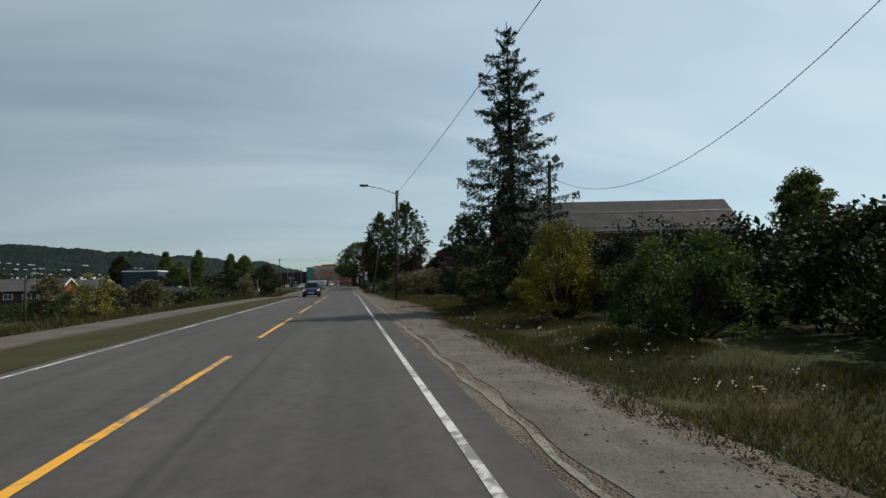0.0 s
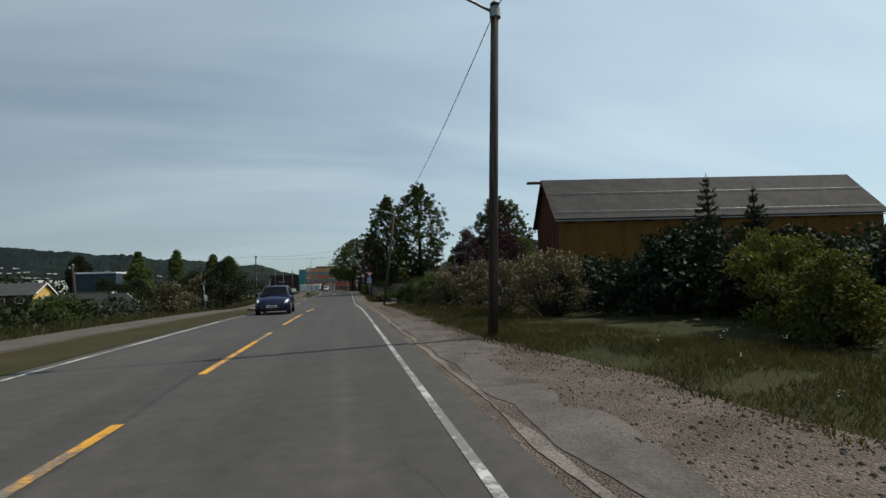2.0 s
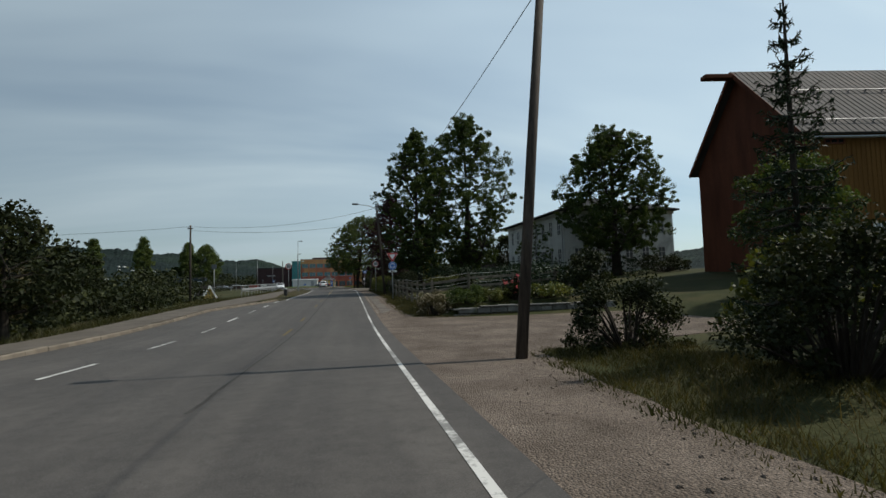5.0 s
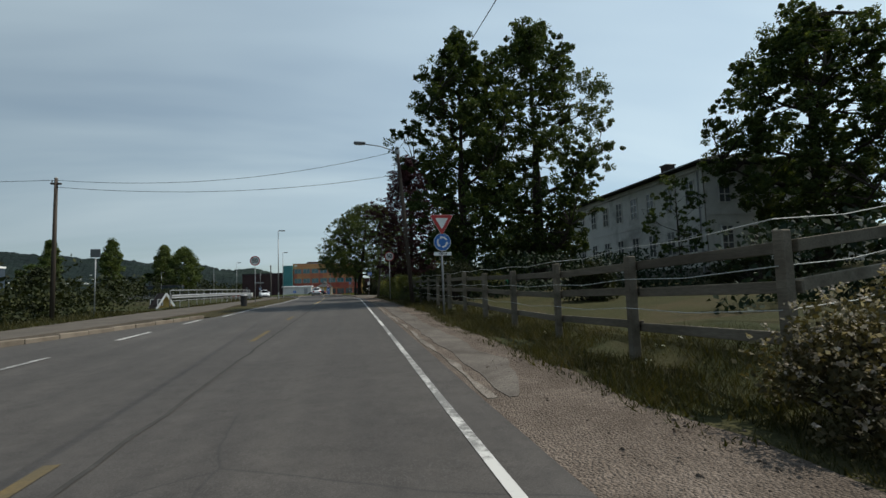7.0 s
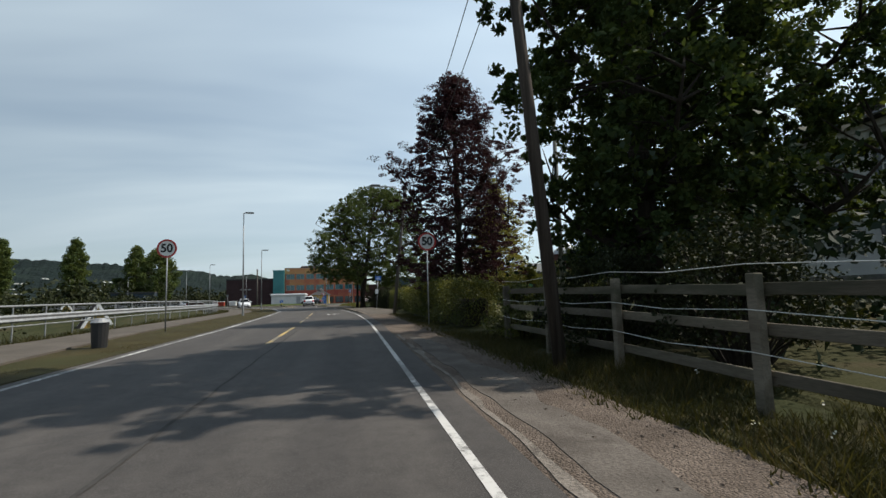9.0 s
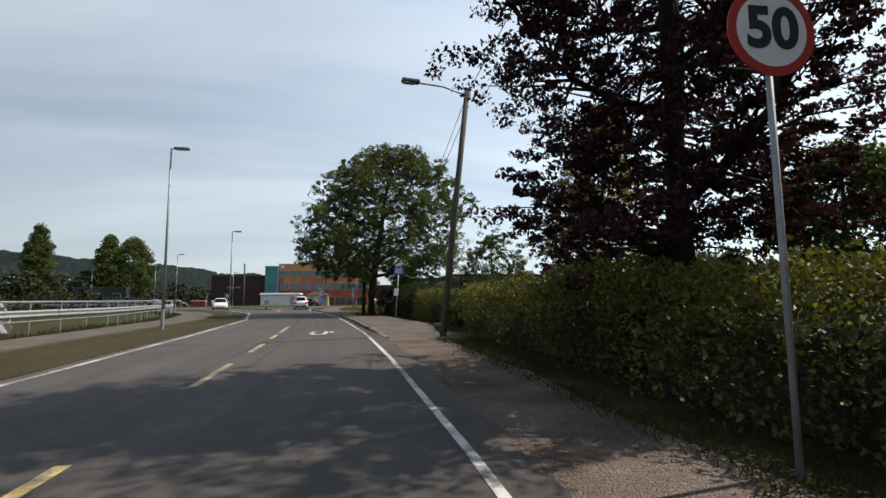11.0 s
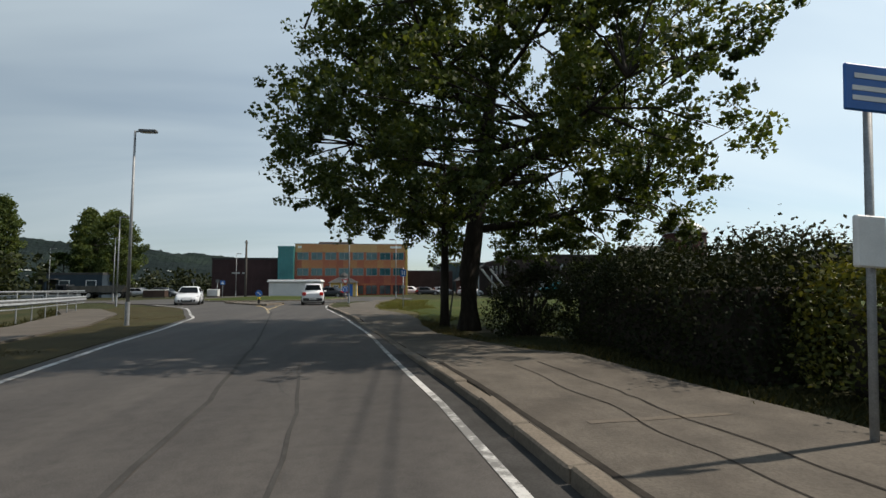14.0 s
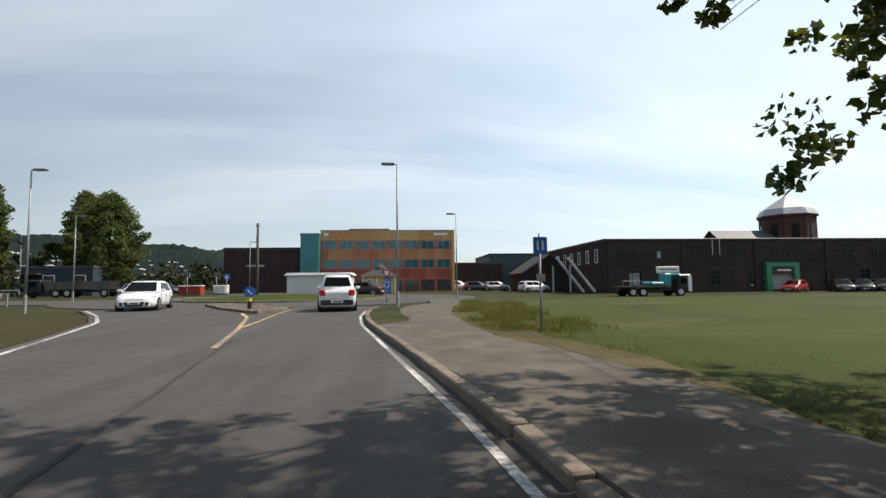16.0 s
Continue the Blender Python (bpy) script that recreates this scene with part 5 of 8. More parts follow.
# backs of signs on the far verge
for x, y, zt in ((-11.9, 105.0, 2.9), (-20.5, 201, 2.2), (-24, 203, 2.3)):
    t = thing("road_sign", x, y, ground_z(x, y), 0, "grey back of a road sign on a post", "road sign")
    zz = zt - ground_z(x, y)
    sign_post(t, zz + 0.2)
    part("sign_back", boxed(-0.22, 0.22, 0.0, 0.02, zz - 0.2, zz + 0.2, 0.01), M["lamp_head"], t)
for x, y in ((-21.4, 206),):
    t = thing("crossing_sign", x, y, ground_z(x, y), 0, "small square blue pedestrian crossing sign", "road sign")
    sign_post(t, 2.4)
    f = part("sign_face", boxed(-0.3, 0.3, -0.02, 0, 1.85, 2.4, 0.01), M["sign_blue"], t)
    part("sign_field", prism([(-0.2, 1.95), (0.2, 1.95), (0, 2.3)], -0.026, -0.02), M["sign_white"], f)
# litter bin by the left speed sign
t = thing("litter_bin", -6.6, 112.5, ground_z(-6.6, 112.5), 0, "small black litter bin on the verge", "bin")
part("body", tubed([(0, 0, 0), (0, 0, 0.75)], [0.18, 0.22], 14), M["black_trim"], t)
part("lid", tubed([(0, 0, 0.75), (0, 0, 0.86)], [0.24, 0.12], 14), M["galv"], t)

# ---------------------------------------------------------------- railing on the left
rail = [(-11.2, 113), (-11.2, 128), (-11.4, 140), (-13.2, 149.5), (-15.3, 160), (-18.6, 170.5)]
t = thing("railing", 0, 0, 0, 0, "galvanised steel pedestrian railing along the footpath", "railing")
for a, b in zip(rail, rail[1:]):
    n = max(1, round(math.dist(a, b) / 2.0))
    for k in range(n):
        x, y = a[0] + (b[0] - a[0]) * k / n, a[1] + (b[1] - a[1]) * k / n
        z = ground_z(x, y)
        part("post", tubed([(x, y, z - 0.2), (x, y, zr(y) + 1.2)], 0.03, 6), M["galv"], t)
    za, zb = zr(a[1]), zr(b[1])
    for h, r in ((1.2, 0.035), (0.5, 0.028)):
        part("rail", tubed([(*a, za + h), (*b, zb + h)], r, 8), M["galv"], t)
    d = Vector((b[0] - a[0], b[1] - a[1], 0)).normalized()
    off = Vector((d.y, -d.x, 0)) * 0.12
    bm = bmesh.new()
    vs = []
    for p, zz in ((a, za), (b, zb)):
        vs.append([bm.verts.new((p[0] + off.x * s, p[1] + off.y * s, zz + h)) for s, h in ((0.6, 0.62), (1.1, 0.68), (0.8, 0.76), (1.1, 0.84), (0.6, 0.9), (0.4, 0.76))])
    for k in range(6):
        bm.faces.new((vs[0][k], vs[0][(k + 1) % 6], vs[1][(k + 1) % 6], vs[1][k]))
    bmesh.ops.recalc_face_normals(bm, faces=bm.faces[:])
    part("guard_beam", bm, M["galv"], t)
t = thing("railing", 0, 0, 0, 0, "low galvanised guard rail beside the side road", "railing")
for k in range(12):
    x, y = -48 + k * 1.7, 187.5 + k * 0.12
    part("post", boxed(x - 0.05, x + 0.05, y, y + 0.08, -0.2, 0.8), M["galv"], t)
part("guard_beam", boxed(-48.5, -28.5, 187.35, 187.45, 0.5, 0.82, 0.03), M["galv"], t)
part("rail", tubed([(-48.5, 187.5, 1.0), (-28.5, 188.8, 1.0)], 0.035, 8), M["galv"], t)

# ---------------------------------------------------------------- wooden fence
t = thing("paddock_fence", 0, 0, 0, 0, "weathered wooden post and rail fence with electric tape", "fence")
FP = [(11.6, 83.5), (9.0, 83.3), (6.45, 83.1)] + [(4.42 - 0.012 * k, 82.95 + 2.7 * k) for k in range(0, 11)]
fence_z = lambda x, y: ground_z(x, y) + 0.25 * (1 - smooth(83.2, 88, y)) - 0.4 * smooth(4.6, 5.6, x) * (1 - smooth(83.6, 84, y))
for k, (x, y) in enumerate(FP):
    z = fence_z(x, y)
    w = 0.07 + RNG.uniform(-0.01, 0.012)
    part("post", boxed(x - w, x + w, y - w, y + w, z - 0.6, z + 1.52 + RNG.uniform(-0.05, 0.05), 0.012), M["fence_wood"], t)
for (xa, ya), (xb, yb) in zip(FP, FP[1:]):
    za, zb = fence_z(xa, ya), fence_z(xb, yb)
    for h in (0.4, 0.92, 1.32):
        d = Vector((xb - xa, yb - ya, zb - za))
        q = Matrix.Translation((xa + 0.1, ya, za + h + RNG.uniform(-0.02, 0.02))) @ d.to_track_quat("Y", "Z").to_matrix().to_4x4()
        part("rail", boxed(-0.02, 0.02, -0.1, d.length + 0.1, -0.065, 0.065, 0.006, q), M["fence_wood"], t)
    for h in (0.68, 1.12, 1.6):
        part("tape", tubed([(xa - 0.1, ya, za + h), ((xa + xb) / 2 - 0.1, (ya + yb) / 2, (za + zb) / 2 + h - 0.05), (xb - 0.1, yb, zb + h)], 0.005, 4), M["electric_tape"], t)
# low retaining wall of squared stones with flat cap slabs by the farm drive
bw = thing("retaining_wall", 0, 0, 0, 0, "low mossy stone retaining wall with pale cap slabs", "stone wall")
for row in range(2):
    x = 5.0 + 0.25 * row
    while x < 13.5:
        ln = RNG.uniform(0.45, 0.95)
        j = RNG.uniform(-0.03, 0.03)
        z0 = -0.82 + 0.3 * row
        part("block", boxed(x + 0.012, x + ln - 0.012, 80.42 + j, 80.72, z0 + 0.01, z0 + 0.29 + RNG.uniform(-0.015, 0.0), 0.03), M["stone"], bw)
        x += ln
x = 5.9
while x < 13.5:
    ln = RNG.uniform(0.8, 1.5)
    part("cap_slab", boxed(x + 0.01, x + ln - 0.01, 80.36 + RNG.uniform(-0.03, 0.03), 80.8, -0.22, -0.155 + RNG.uniform(-0.02, 0.01), 0.015, Matrix.Rotation(radians(RNG.uniform(-0.4, 0.4)), 4, "Z")), M["stone"], bw)
    x += ln
part("cap_slab", boxed(5.0, 5.88, 80.38, 80.76, -0.33, -0.27, 0.015), M["stone"], bw)


# ---------------------------------------------------------------- hills and far woods
def elevation(az):
    return float(np.interp(az, [-100, -60, -45, -38, -31, -25, -20, -14, -9, -6, -3, 0, 12, 24, 36, 46, 60, 100], [4.2, 5.3, 4.95, 4.85, 4.5, 3.95, 3.65, 3.15, 2.5, 1.7, 0.85, 0.3, 0.3, 0.6, 2.1, 3.8, 4.4, 3.0]))


hv, hf = [], []
HN, HR = 900, 13
for i in range(HN):
    az = -100 + 200 * i / (HN - 1)
    for j in range(HR):
        d = 640 + 420 * j / (HR - 2)
        u = min(1.0, j / (HR - 2))
        h = math.tan(radians(elevation(az))) * 1060 * (u ** 1.15)
        if 0 < j < HR - 1:
            h += (6 * noise.noise(Vector((az * 0.35, j * 0.6, 0))) + 2.2 * noise.noise(Vector((az * 2.3, j * 1.4, 4))) + 2.4 * noise.noise(Vector((az * 9.1, j * 3.3, 7)))) * u
        if j == HR - 1:
            h = -5
            d = 1100
        hv.append((math.sin(radians(az)) * d, 80 + math.cos(radians(az)) * d, h - 4 * (1 - u)))
for i in range(HN - 1):
    for j in range(HR - 1):
        a = i * HR + j
        hf.append((a, a + HR, a + HR + 1, a + 1))
hm = bpy.data.meshes.new("hill")
hm.from_pydata(hv, [], hf)
hill = part("backdrop_hill", hm, M["forest"])
structure(hill, "long low hills covered with dark forest", "hill")
rng = np.random.default_rng(11)
bm = bmesh.new()
for k in range(150):
    az = rng.choice((-41, -37, -34, -30, -24)) + rng.normal(0, 2.2)
    i = int((az + 100) / 200 * (HN - 1))
    p = Vector(hv[i * HR + int(rng.integers(2, 7))])
    w = rng.uniform(0.6, 1.4)
    box(bm, -w, w, -2.5, 2.5, 0, rng.uniform(0.8, 1.5), Matrix.Translation(p + Vector((0, -6, 1))) @ pose(0, 0, 0, 0, 0, rng.uniform(-40, 40)))
tagged(part("hillside_houses", bm, M["white_wall"]), "small pale houses scattered over the far hillside", "houses", kind="stuff")


def belt(name, label, boxes, leaf, material, per_m2=0.5, clump=1.6, seed=5, per=20):
    """A distant belt of trees as one mass: many clumps of leaves with an uneven top."""
    r = np.random.default_rng(seed)
    cs, rs = [], []
    for x0, x1, y0, y1, h in boxes:
        n = int((x1 - x0 + 4) * (y1 - y0 + 4) * per_m2 * 0.25) + 10
        for k in range(n):
            x, y = r.uniform(x0, x1), r.uniform(y0, y1)
            top = h * (0.62 + 0.5 * noise.noise(Vector((x * 0.12, y * 0.12, seed)))) * r.uniform(0.75, 1.1) + h * 0.12
            z = ground_z(x, y)
            for u in np.arange(0.12, 1.0, 1.5 / max(2, top)):
                cs.append((x + r.normal(0, 0.6), y + r.normal(0, 0.6), z + top * u))
                rs.append(clump * r.uniform(0.7, 1.3))
    p = clump_points(cs, rs, per, r)
    return tagged(part(name, quads_mesh(name, leaf_quads(p, leaf, r), material), None), label, "trees", kind="stuff")


belt("far_woods", "dark mixed trees in the valley beyond the houses", [(-170, -66, 190, 205, 9), (-120, -36, 262, 275, 5.5), (-84, -46, 204, 214, 6.5), (-240, -110, 150, 175, 9), (-95, -34, 300, 315, 6.5), (-40, 40, 330, 345, 6), (95, 190, 150, 170, 9)], 1.0, M["leaf_dark"], 0.22, 2.0, 5, 15)
belt("near_thicket", "dark green thicket on the slope below the footpath", [(-24, -15, 86, 112, 4.2), (-32, -18, 90, 122, 4.4), (-33, -16, 66, 84, 2.6), (-50, -30, 105, 150, 4.2), (-60, -38, 78, 96, 2.4), (-22, -17, 112, 126, 2.4), (-44, -26, 165, 180, 4), (-42, -20, 86, 100, 3.6), (-78, -44, 94, 106, 2.6), (-24, -13, 44, 58, 1.9)], 0.3, M["leaf_dark"], 1.0, 0.9, 6)
belt("garden_thicket", "dense dark garden shrubbery behind the roadside bushes", [(9.5, 15, -12, 24, 2.7), (9, 14.5, 24, 66, 2.0), (14, 24, -10, 22, 3.5), (14, 24, 22, 60, 2.4), (9.5, 13, 82, 90, 2.3), (6.5, 12, 103, 113, 4.4), (6, 16, 158, 160, 1.4), (13.5, 30, 100.2, 102.2, 1.6), (12, 16, 102, 106, 2.2)], 0.2, M["needles"], 3.0, 0.75, 7)


# ---------------------------------------------------------------- houses
def window_unit(parent, x, z, w, h, y, frame_mat="white_trim", glass="win", bars=(1, 1), depth=0.1, wall_axis="y", sign=-1):
    """A framed window standing in a wall's face: frame, panes, bars and sill."""
    def P(a0, a1, d0, d1, c0, c1, bevel=0.0):
        d0, d1 = sorted((y + sign * d0, y + sign * d1))
        return boxed(a0, a1, d0, d1, c0, c1, bevel) if wall_axis == "y" else boxed(d0, d1, a0, a1, c0, c1, bevel)
    f = 0.08 if w > 0.6 else 0.05
    win = part("window", P(x - w / 2 + f, x + w / 2 - f, 0.004, 0.03, z - h / 2 + f, z + h / 2 - f), M[glass], parent)
    bm = bmesh.new()
    for a0, a1, c0, c1 in ((-w / 2, -w / 2 + f, -h / 2, h / 2), (w / 2 - f, w / 2, -h / 2, h / 2), (-w / 2 + f, w / 2 - f, h / 2 - f, h / 2), (-w / 2 + f, w / 2 - f, -h / 2, -h / 2 + f)):
        lo, hi = sorted((y + sign * 0.0, y + sign * 0.07))
        if wall_axis == "y":
            box(bm, x + a0, x + a1, lo, hi, z + c0, z + c1)
        else:
            box(bm, lo, hi, x + a0, x + a1, z + c0, z + c1)
    part("frame", bm, M[frame_mat], win)
    nb = bars[0]
    for k in range(1, nb + 1):
        a = x - w / 2 + w * k / (nb + 1)
        part("bar", P(a - 0.03, a + 0.03, 0.03, 0.06, z - h / 2 + f, z + h / 2 - f), M[frame_mat], win)
    for k in range(1, bars[1] + 1):
        c = z - h / 2 + h * k / (bars[1] + 1)
        part("bar", P(x - w / 2 + f, x + w / 2 - f, 0.03, 0.055, c - 0.03, c + 0.03), M[frame_mat], win)
    return win


def gabled(name, x, y, z, rz, L, W, eave, ridge, wall, gable, roof, label, category="house", over=0.45, windows=(), gable_windows=(), chimney=None, barge="white_trim", seams=0):
    """A house with its ridge along its own x: walls, gables, two roof slopes, bargeboards, windows."""
    t = thing(name, x, y, z, rz, label, category)
    part("wall", boxed(-L / 2, L / 2, -W / 2, W / 2, -0.8, eave), M[wall], t)
    for s in (-1, 1):
        x0, x1 = sorted((s * L / 2, s * (L / 2 - 0.25)))
        part("gable", prism([(-W / 2, eave + 0.002), (W / 2, eave + 0.002), (0, ridge)], x0, x1, "x"), M[gable], t)
        if gable != wall:
            lo, hi = sorted((s * (L / 2 + 0.004), s * (L / 2 + 0.03)))
            part("gable_cladding", boxed(lo, hi, -W / 2, W / 2, -0.6, eave), M[gable], t)
    sl = math.hypot(W / 2, ridge - eave)
    ang = math.degrees(math.atan2(ridge - eave, W / 2))
    for s in (-1, 1):
        m = Matrix.Translation((0, 0, ridge + 0.06)) @ pose(0, 0, 0, ang if s < 0 else -ang, 0, 0)
        lo, hi = (-(sl + over), 0.06) if s < 0 else (-0.06, sl + over)
        r = part("roof", boxed(-L / 2 - over, L / 2 + over, lo, hi, 0, 0.14, 0, m), M[roof], t)
        if seams:
            me = None
            for k in range(seams + 1):
                xx = -L / 2 - over + (L + 2 * over) * k / seams
                part("seam", boxed(xx - 0.025, xx + 0.025, lo, hi, 0.14, 0.175, 0, m), M[roof], r)
        if barge:
            for e in (-1, 1):
                xx = e * (L / 2 + over)
                x0, x1 = sorted((xx, xx + e * 0.04))
                part("bargeboard", boxed(x0, x1, lo, hi, -0.12, 0.15, 0, m), M[barge], r)
    for side, wx, wz, ww, wh, bars in windows:
        window_unit(t, wx, wz, ww, wh, -W / 2 if side == "front" else W / 2, bars=bars, sign=-1 if side == "front" else 1)
    for side, wy, wz, ww, wh, bars in gable_windows:
        window_unit(t, wy, wz, ww, wh, (L / 2 + 0.03) * (1 if side == "right" else -1), bars=bars, wall_axis="x", sign=1 if side == "right" else -1)
    if chimney:
        c = part("chimney", boxed(chimney[0] - 0.35, chimney[0] + 0.35, chimney[1] - 0.35, chimney[1] + 0.35, eave, ridge + 0.9, 0.02), M["brick"], t)
        part("cowl", boxed(chimney[0] - 0.42, chimney[0] + 0.42, chimney[1] - 0.42, chimney[1] + 0.42, ridge + 0.9, ridge + 1.0), M["galv"], c)
    return t


# the barn
bz = 1.3
barn = gabled("barn", 50.4, 84.2, bz, -8.8, 44.5, 11.4, 8.3, 14.25, "barn_ochre", "barn_red", "barn_roof", "long ochre barn with a dark metal roof and red-brown gable", "barn", 0.6, barge="barn_red",
              windows=[("front", -18 + 6.2 * k, 2.2, 0.9, 0.8, (1, 1)) for k in range(6)] + [])
for k in range(8):
    window_unit(barn, -20.5 + 5.1 * k, 7.6, 1.3, 0.35, -5.7, "barn_red", "win_dark", (2, 0))
part("hoist_beam", boxed(-24.9, -22.6, -0.35, 0.35, 13.9, 14.2, 0.03), M["barn_red"], barn, "projecting hoist beam under the ridge")
me = bpy.data.meshes.new("board")
b_ = boxed(-0.02, 0.02, -0.02, 0.0, 0.2, 8.2)
b_.to_mesh(me)
b_.free()
me.materials.append(M["barn_ochre"])
for k in range(148):
    o = new("board", me)
    o.parent = barn
    o.location = (-22.1 + 0.3 * k, -5.702, 0)
sl = math.hypot(5.7, 5.95)
ang = math.degrees(math.atan2(5.95, 5.7))
rm = Matrix.Translation((0, 0, 14.31)) @ pose(0, 0, 0, ang, 0, 0)
rib = bpy.data.meshes.new("roof_rib")
b_ = boxed(-0.02, 0.02, -(sl + 0.6), 0.02, 0.14, 0.165, 0, rm)
b_.to_mesh(rib)
b_.free()
rib.materials.append(M["barn_roof"])
for k in range(110):
    o = new("roof_rib", rib)
    o.parent = barn
    o.location = (-22.6 + 0.415 * k, 0, 0)
for d in (sl * 0.42, sl * 0.92):
    g = part("snow_guard", boxed(-22.6, 22.6, -d - 0.02, -d + 0.02, 0.3, 0.34, 0, rm), M["lamp_head"], barn, "dark snow guard rail")
    for k in range(38):
        part("bracket", boxed(-22.4 + 1.2 * k, -22.34 + 1.2 * k, -d - 0.06, -d + 0.02, 0.14, 0.32, 0, rm), M["lamp_head"], g)
part("gutter", tubed([(-22.8, -6.15, 7.75), (22.8, -6.15, 7.75)], 0.08, 8), M["galv"], barn)

# the white farmhouse: long side towards the road
fh = thing("farmhouse", 22.9, 106.0, 0.75, 0, "two-storey white farmhouse with a dark hipped roof", "house")
W_, D_, E_ = 13.0, 18.5, 7.6
part("wall", boxed(0, W_, 0, D_, -0.9, E_), M["farm_wall"], fh)
part("plinth", boxed(-0.05, W_ + 0.05, -0.05, D_ + 0.05, -0.9, 0.7), M["stone"], fh)
bm = bmesh.new()
o = 0.6
lo = [bm.verts.new(p) for p in ((-o, -o, E_), (W_ + o, -o, E_), (W_ + o, D_ + o, E_), (-o, D_ + o, E_))]
hi = [bm.verts.new(p) for p in ((W_ / 2, 6.0, E_ + 2.3), (W_ / 2, D_ - 6.0, E_ + 2.3))]
lo2 = [bm.verts.new(v.co - Vector((0, 0, 0.18))) for v in lo]
for f in ((lo[0], lo[1], hi[0]), (lo[1], lo[2], hi[1], hi[0]), (lo[2], lo[3], hi[1]), (lo[3], lo[0], hi[0], hi[1]), lo2[::-1]):
    bm.faces.new(f)
for k in range(4):
    bm.faces.new((lo2[k], lo2[(k + 1) % 4], lo[(k + 1) % 4], lo[k]))
bmesh.ops.recalc_face_normals(bm, faces=bm.faces[:])
part("roof", bm, M["roof_dark"], fh, "dark slate hipped roof")
part("gutter", tubed([(-o - 0.06, -o, E_ - 0.06), (-o - 0.06, D_ + o, E_ - 0.06)], 0.07, 8), M["lamp_head"], fh)
part("cornice", boxed(-0.16, W_ + 0.16, -0.16, D_ + 0.16, E_ - 0.5, E_ - 0.19), M["farm_wall"], fh)
part("string_course", boxed(-0.04, W_ + 0.04, -0.04, D_ + 0.04, 4.1, 4.25), M["farm_wall"], fh)
for xx in (-0.05, W_ - 0.25):
    part("corner_board", boxed(xx, xx + 0.3, -0.05, 0.0, 0.7, E_ - 0.5), M["farm_wall"], fh)
part("corner_board", boxed(-0.05, 0.0, -0.05, 0.25, 0.7, E_ - 0.5), M["farm_wall"], fh)
part("downpipe", tubed([(-0.1, 0.4, -0.5), (-0.1, 0.4, E_ - 0.5)], 0.05, 8), M["galv"], fh)
for k in range(8):
    for zz in (2.55, 5.75):
        window_unit(fh, 1.3 + 2.18 * k, zz, 0.95, 1.75, 0.0, "farm_wall", bars=(1, 2), wall_axis="x", sign=-1, glass="win_house")
for k in range(6):
    for zz in (2.55, 5.75):
        window_unit(fh, 1.5 + 2.0 * k, zz, 0.95, 1.75, 0.0, "farm_wall", bars=(1, 2), glass="win_house")
ch = part("chimney", boxed(7.2, 8.1, 13.2, 14.1, E_ + 1.2, E_ + 3.3, 0.02), M["brick"], fh, "dark brick chimney")
part("cowl", boxed(7.1, 8.2, 13.1, 14.2, E_ + 3.3, E_ + 3.42, 0.02), M["sign_black"], ch)

# houses on the slope to the left
gabled("row_house", -66.5, 110.5, -3.0, 4, 20, 8.5, 4.5, 6.7, "dark_clad", "red_clad", "grey_roof", "long dark house with a red gable and grey roof", windows=[("front", -7.5 + 3.1 * k, zz, 1.5, 1.1, (1, 0)) for k in range(6) for zz in (1.3, 3.4)], gable_windows=[("right", -1.8, 3.4, 1.3, 1.1, (1, 0)), ("right", 1.8, 1.3, 1.3, 1.1, (1, 0))], chimney=(3, 0.5), over=0.5)
gabled("row_house", -69, 135, -3.0, 4, 18, 8.5, 4.5, 6.7, "dark_clad", "yellow_clad", "grey_roof", "long dark house with a yellow gable and grey roof", windows=[("front", -5.5 + 3.1 * k, zz, 1.5, 1.1, (1, 0)) for k in range(5) for zz in (1.3, 3.4)], gable_windows=[("right", -1.8, 3.4, 1.3, 1.1, (1, 0)), ("right", 1.8, 1.3, 1.3, 1.1, (1, 0))], chimney=(0, 0.5))
gabled("row_house", -84, 155, -3.0, 4, 18, 8.5, 4.6, 6.8, "red_clad", "red_clad", "grey_roof", "red wooden house with a grey roof", windows=[("front", -6.5 + 3.1 * k, zz, 1.5, 1.1, (1, 0)) for k in range(5) for zz in (1.3, 3.4)], chimney=(-3, 0.5))
gabled("red_outhouse", -44, 84, -2.5, 20, 4.5, 3.2, 2.2, 3.1, "red_clad", "red_clad", "grey_roof", "small red wooden outhouse in a garden", "shed")
gabled("garden_house", -27, 82, -2.9, 60, 7.5, 5.5, 2.4, 4.0, "white_wall", "white_wall", "roof_dark", "low white house with a dark roof", windows=[("front", -1.8, 1.4, 1.0, 1.0, (1, 0)), ("front", 1.6, 1.4, 1.0, 1.0, (1, 0))], gable_windows=[("right", 0, 1.4, 1.0, 1.0, (1, 0))])
gabled("garden_house", -34, 98, -3.2, -35, 8, 6, 2.7, 4.6, "yellow_clad", "yellow_clad", "roof_dark", "yellow wooden house with a grey roof and white bargeboards", windows=[("front", -2.4, 1.5, 1.2, 1.1, (1, 0)), ("front", 2.2, 1.5, 1.2, 1.1, (1, 0))], gable_windows=[("right", 0, 3.4, 0.9, 0.9, (1, 0))])
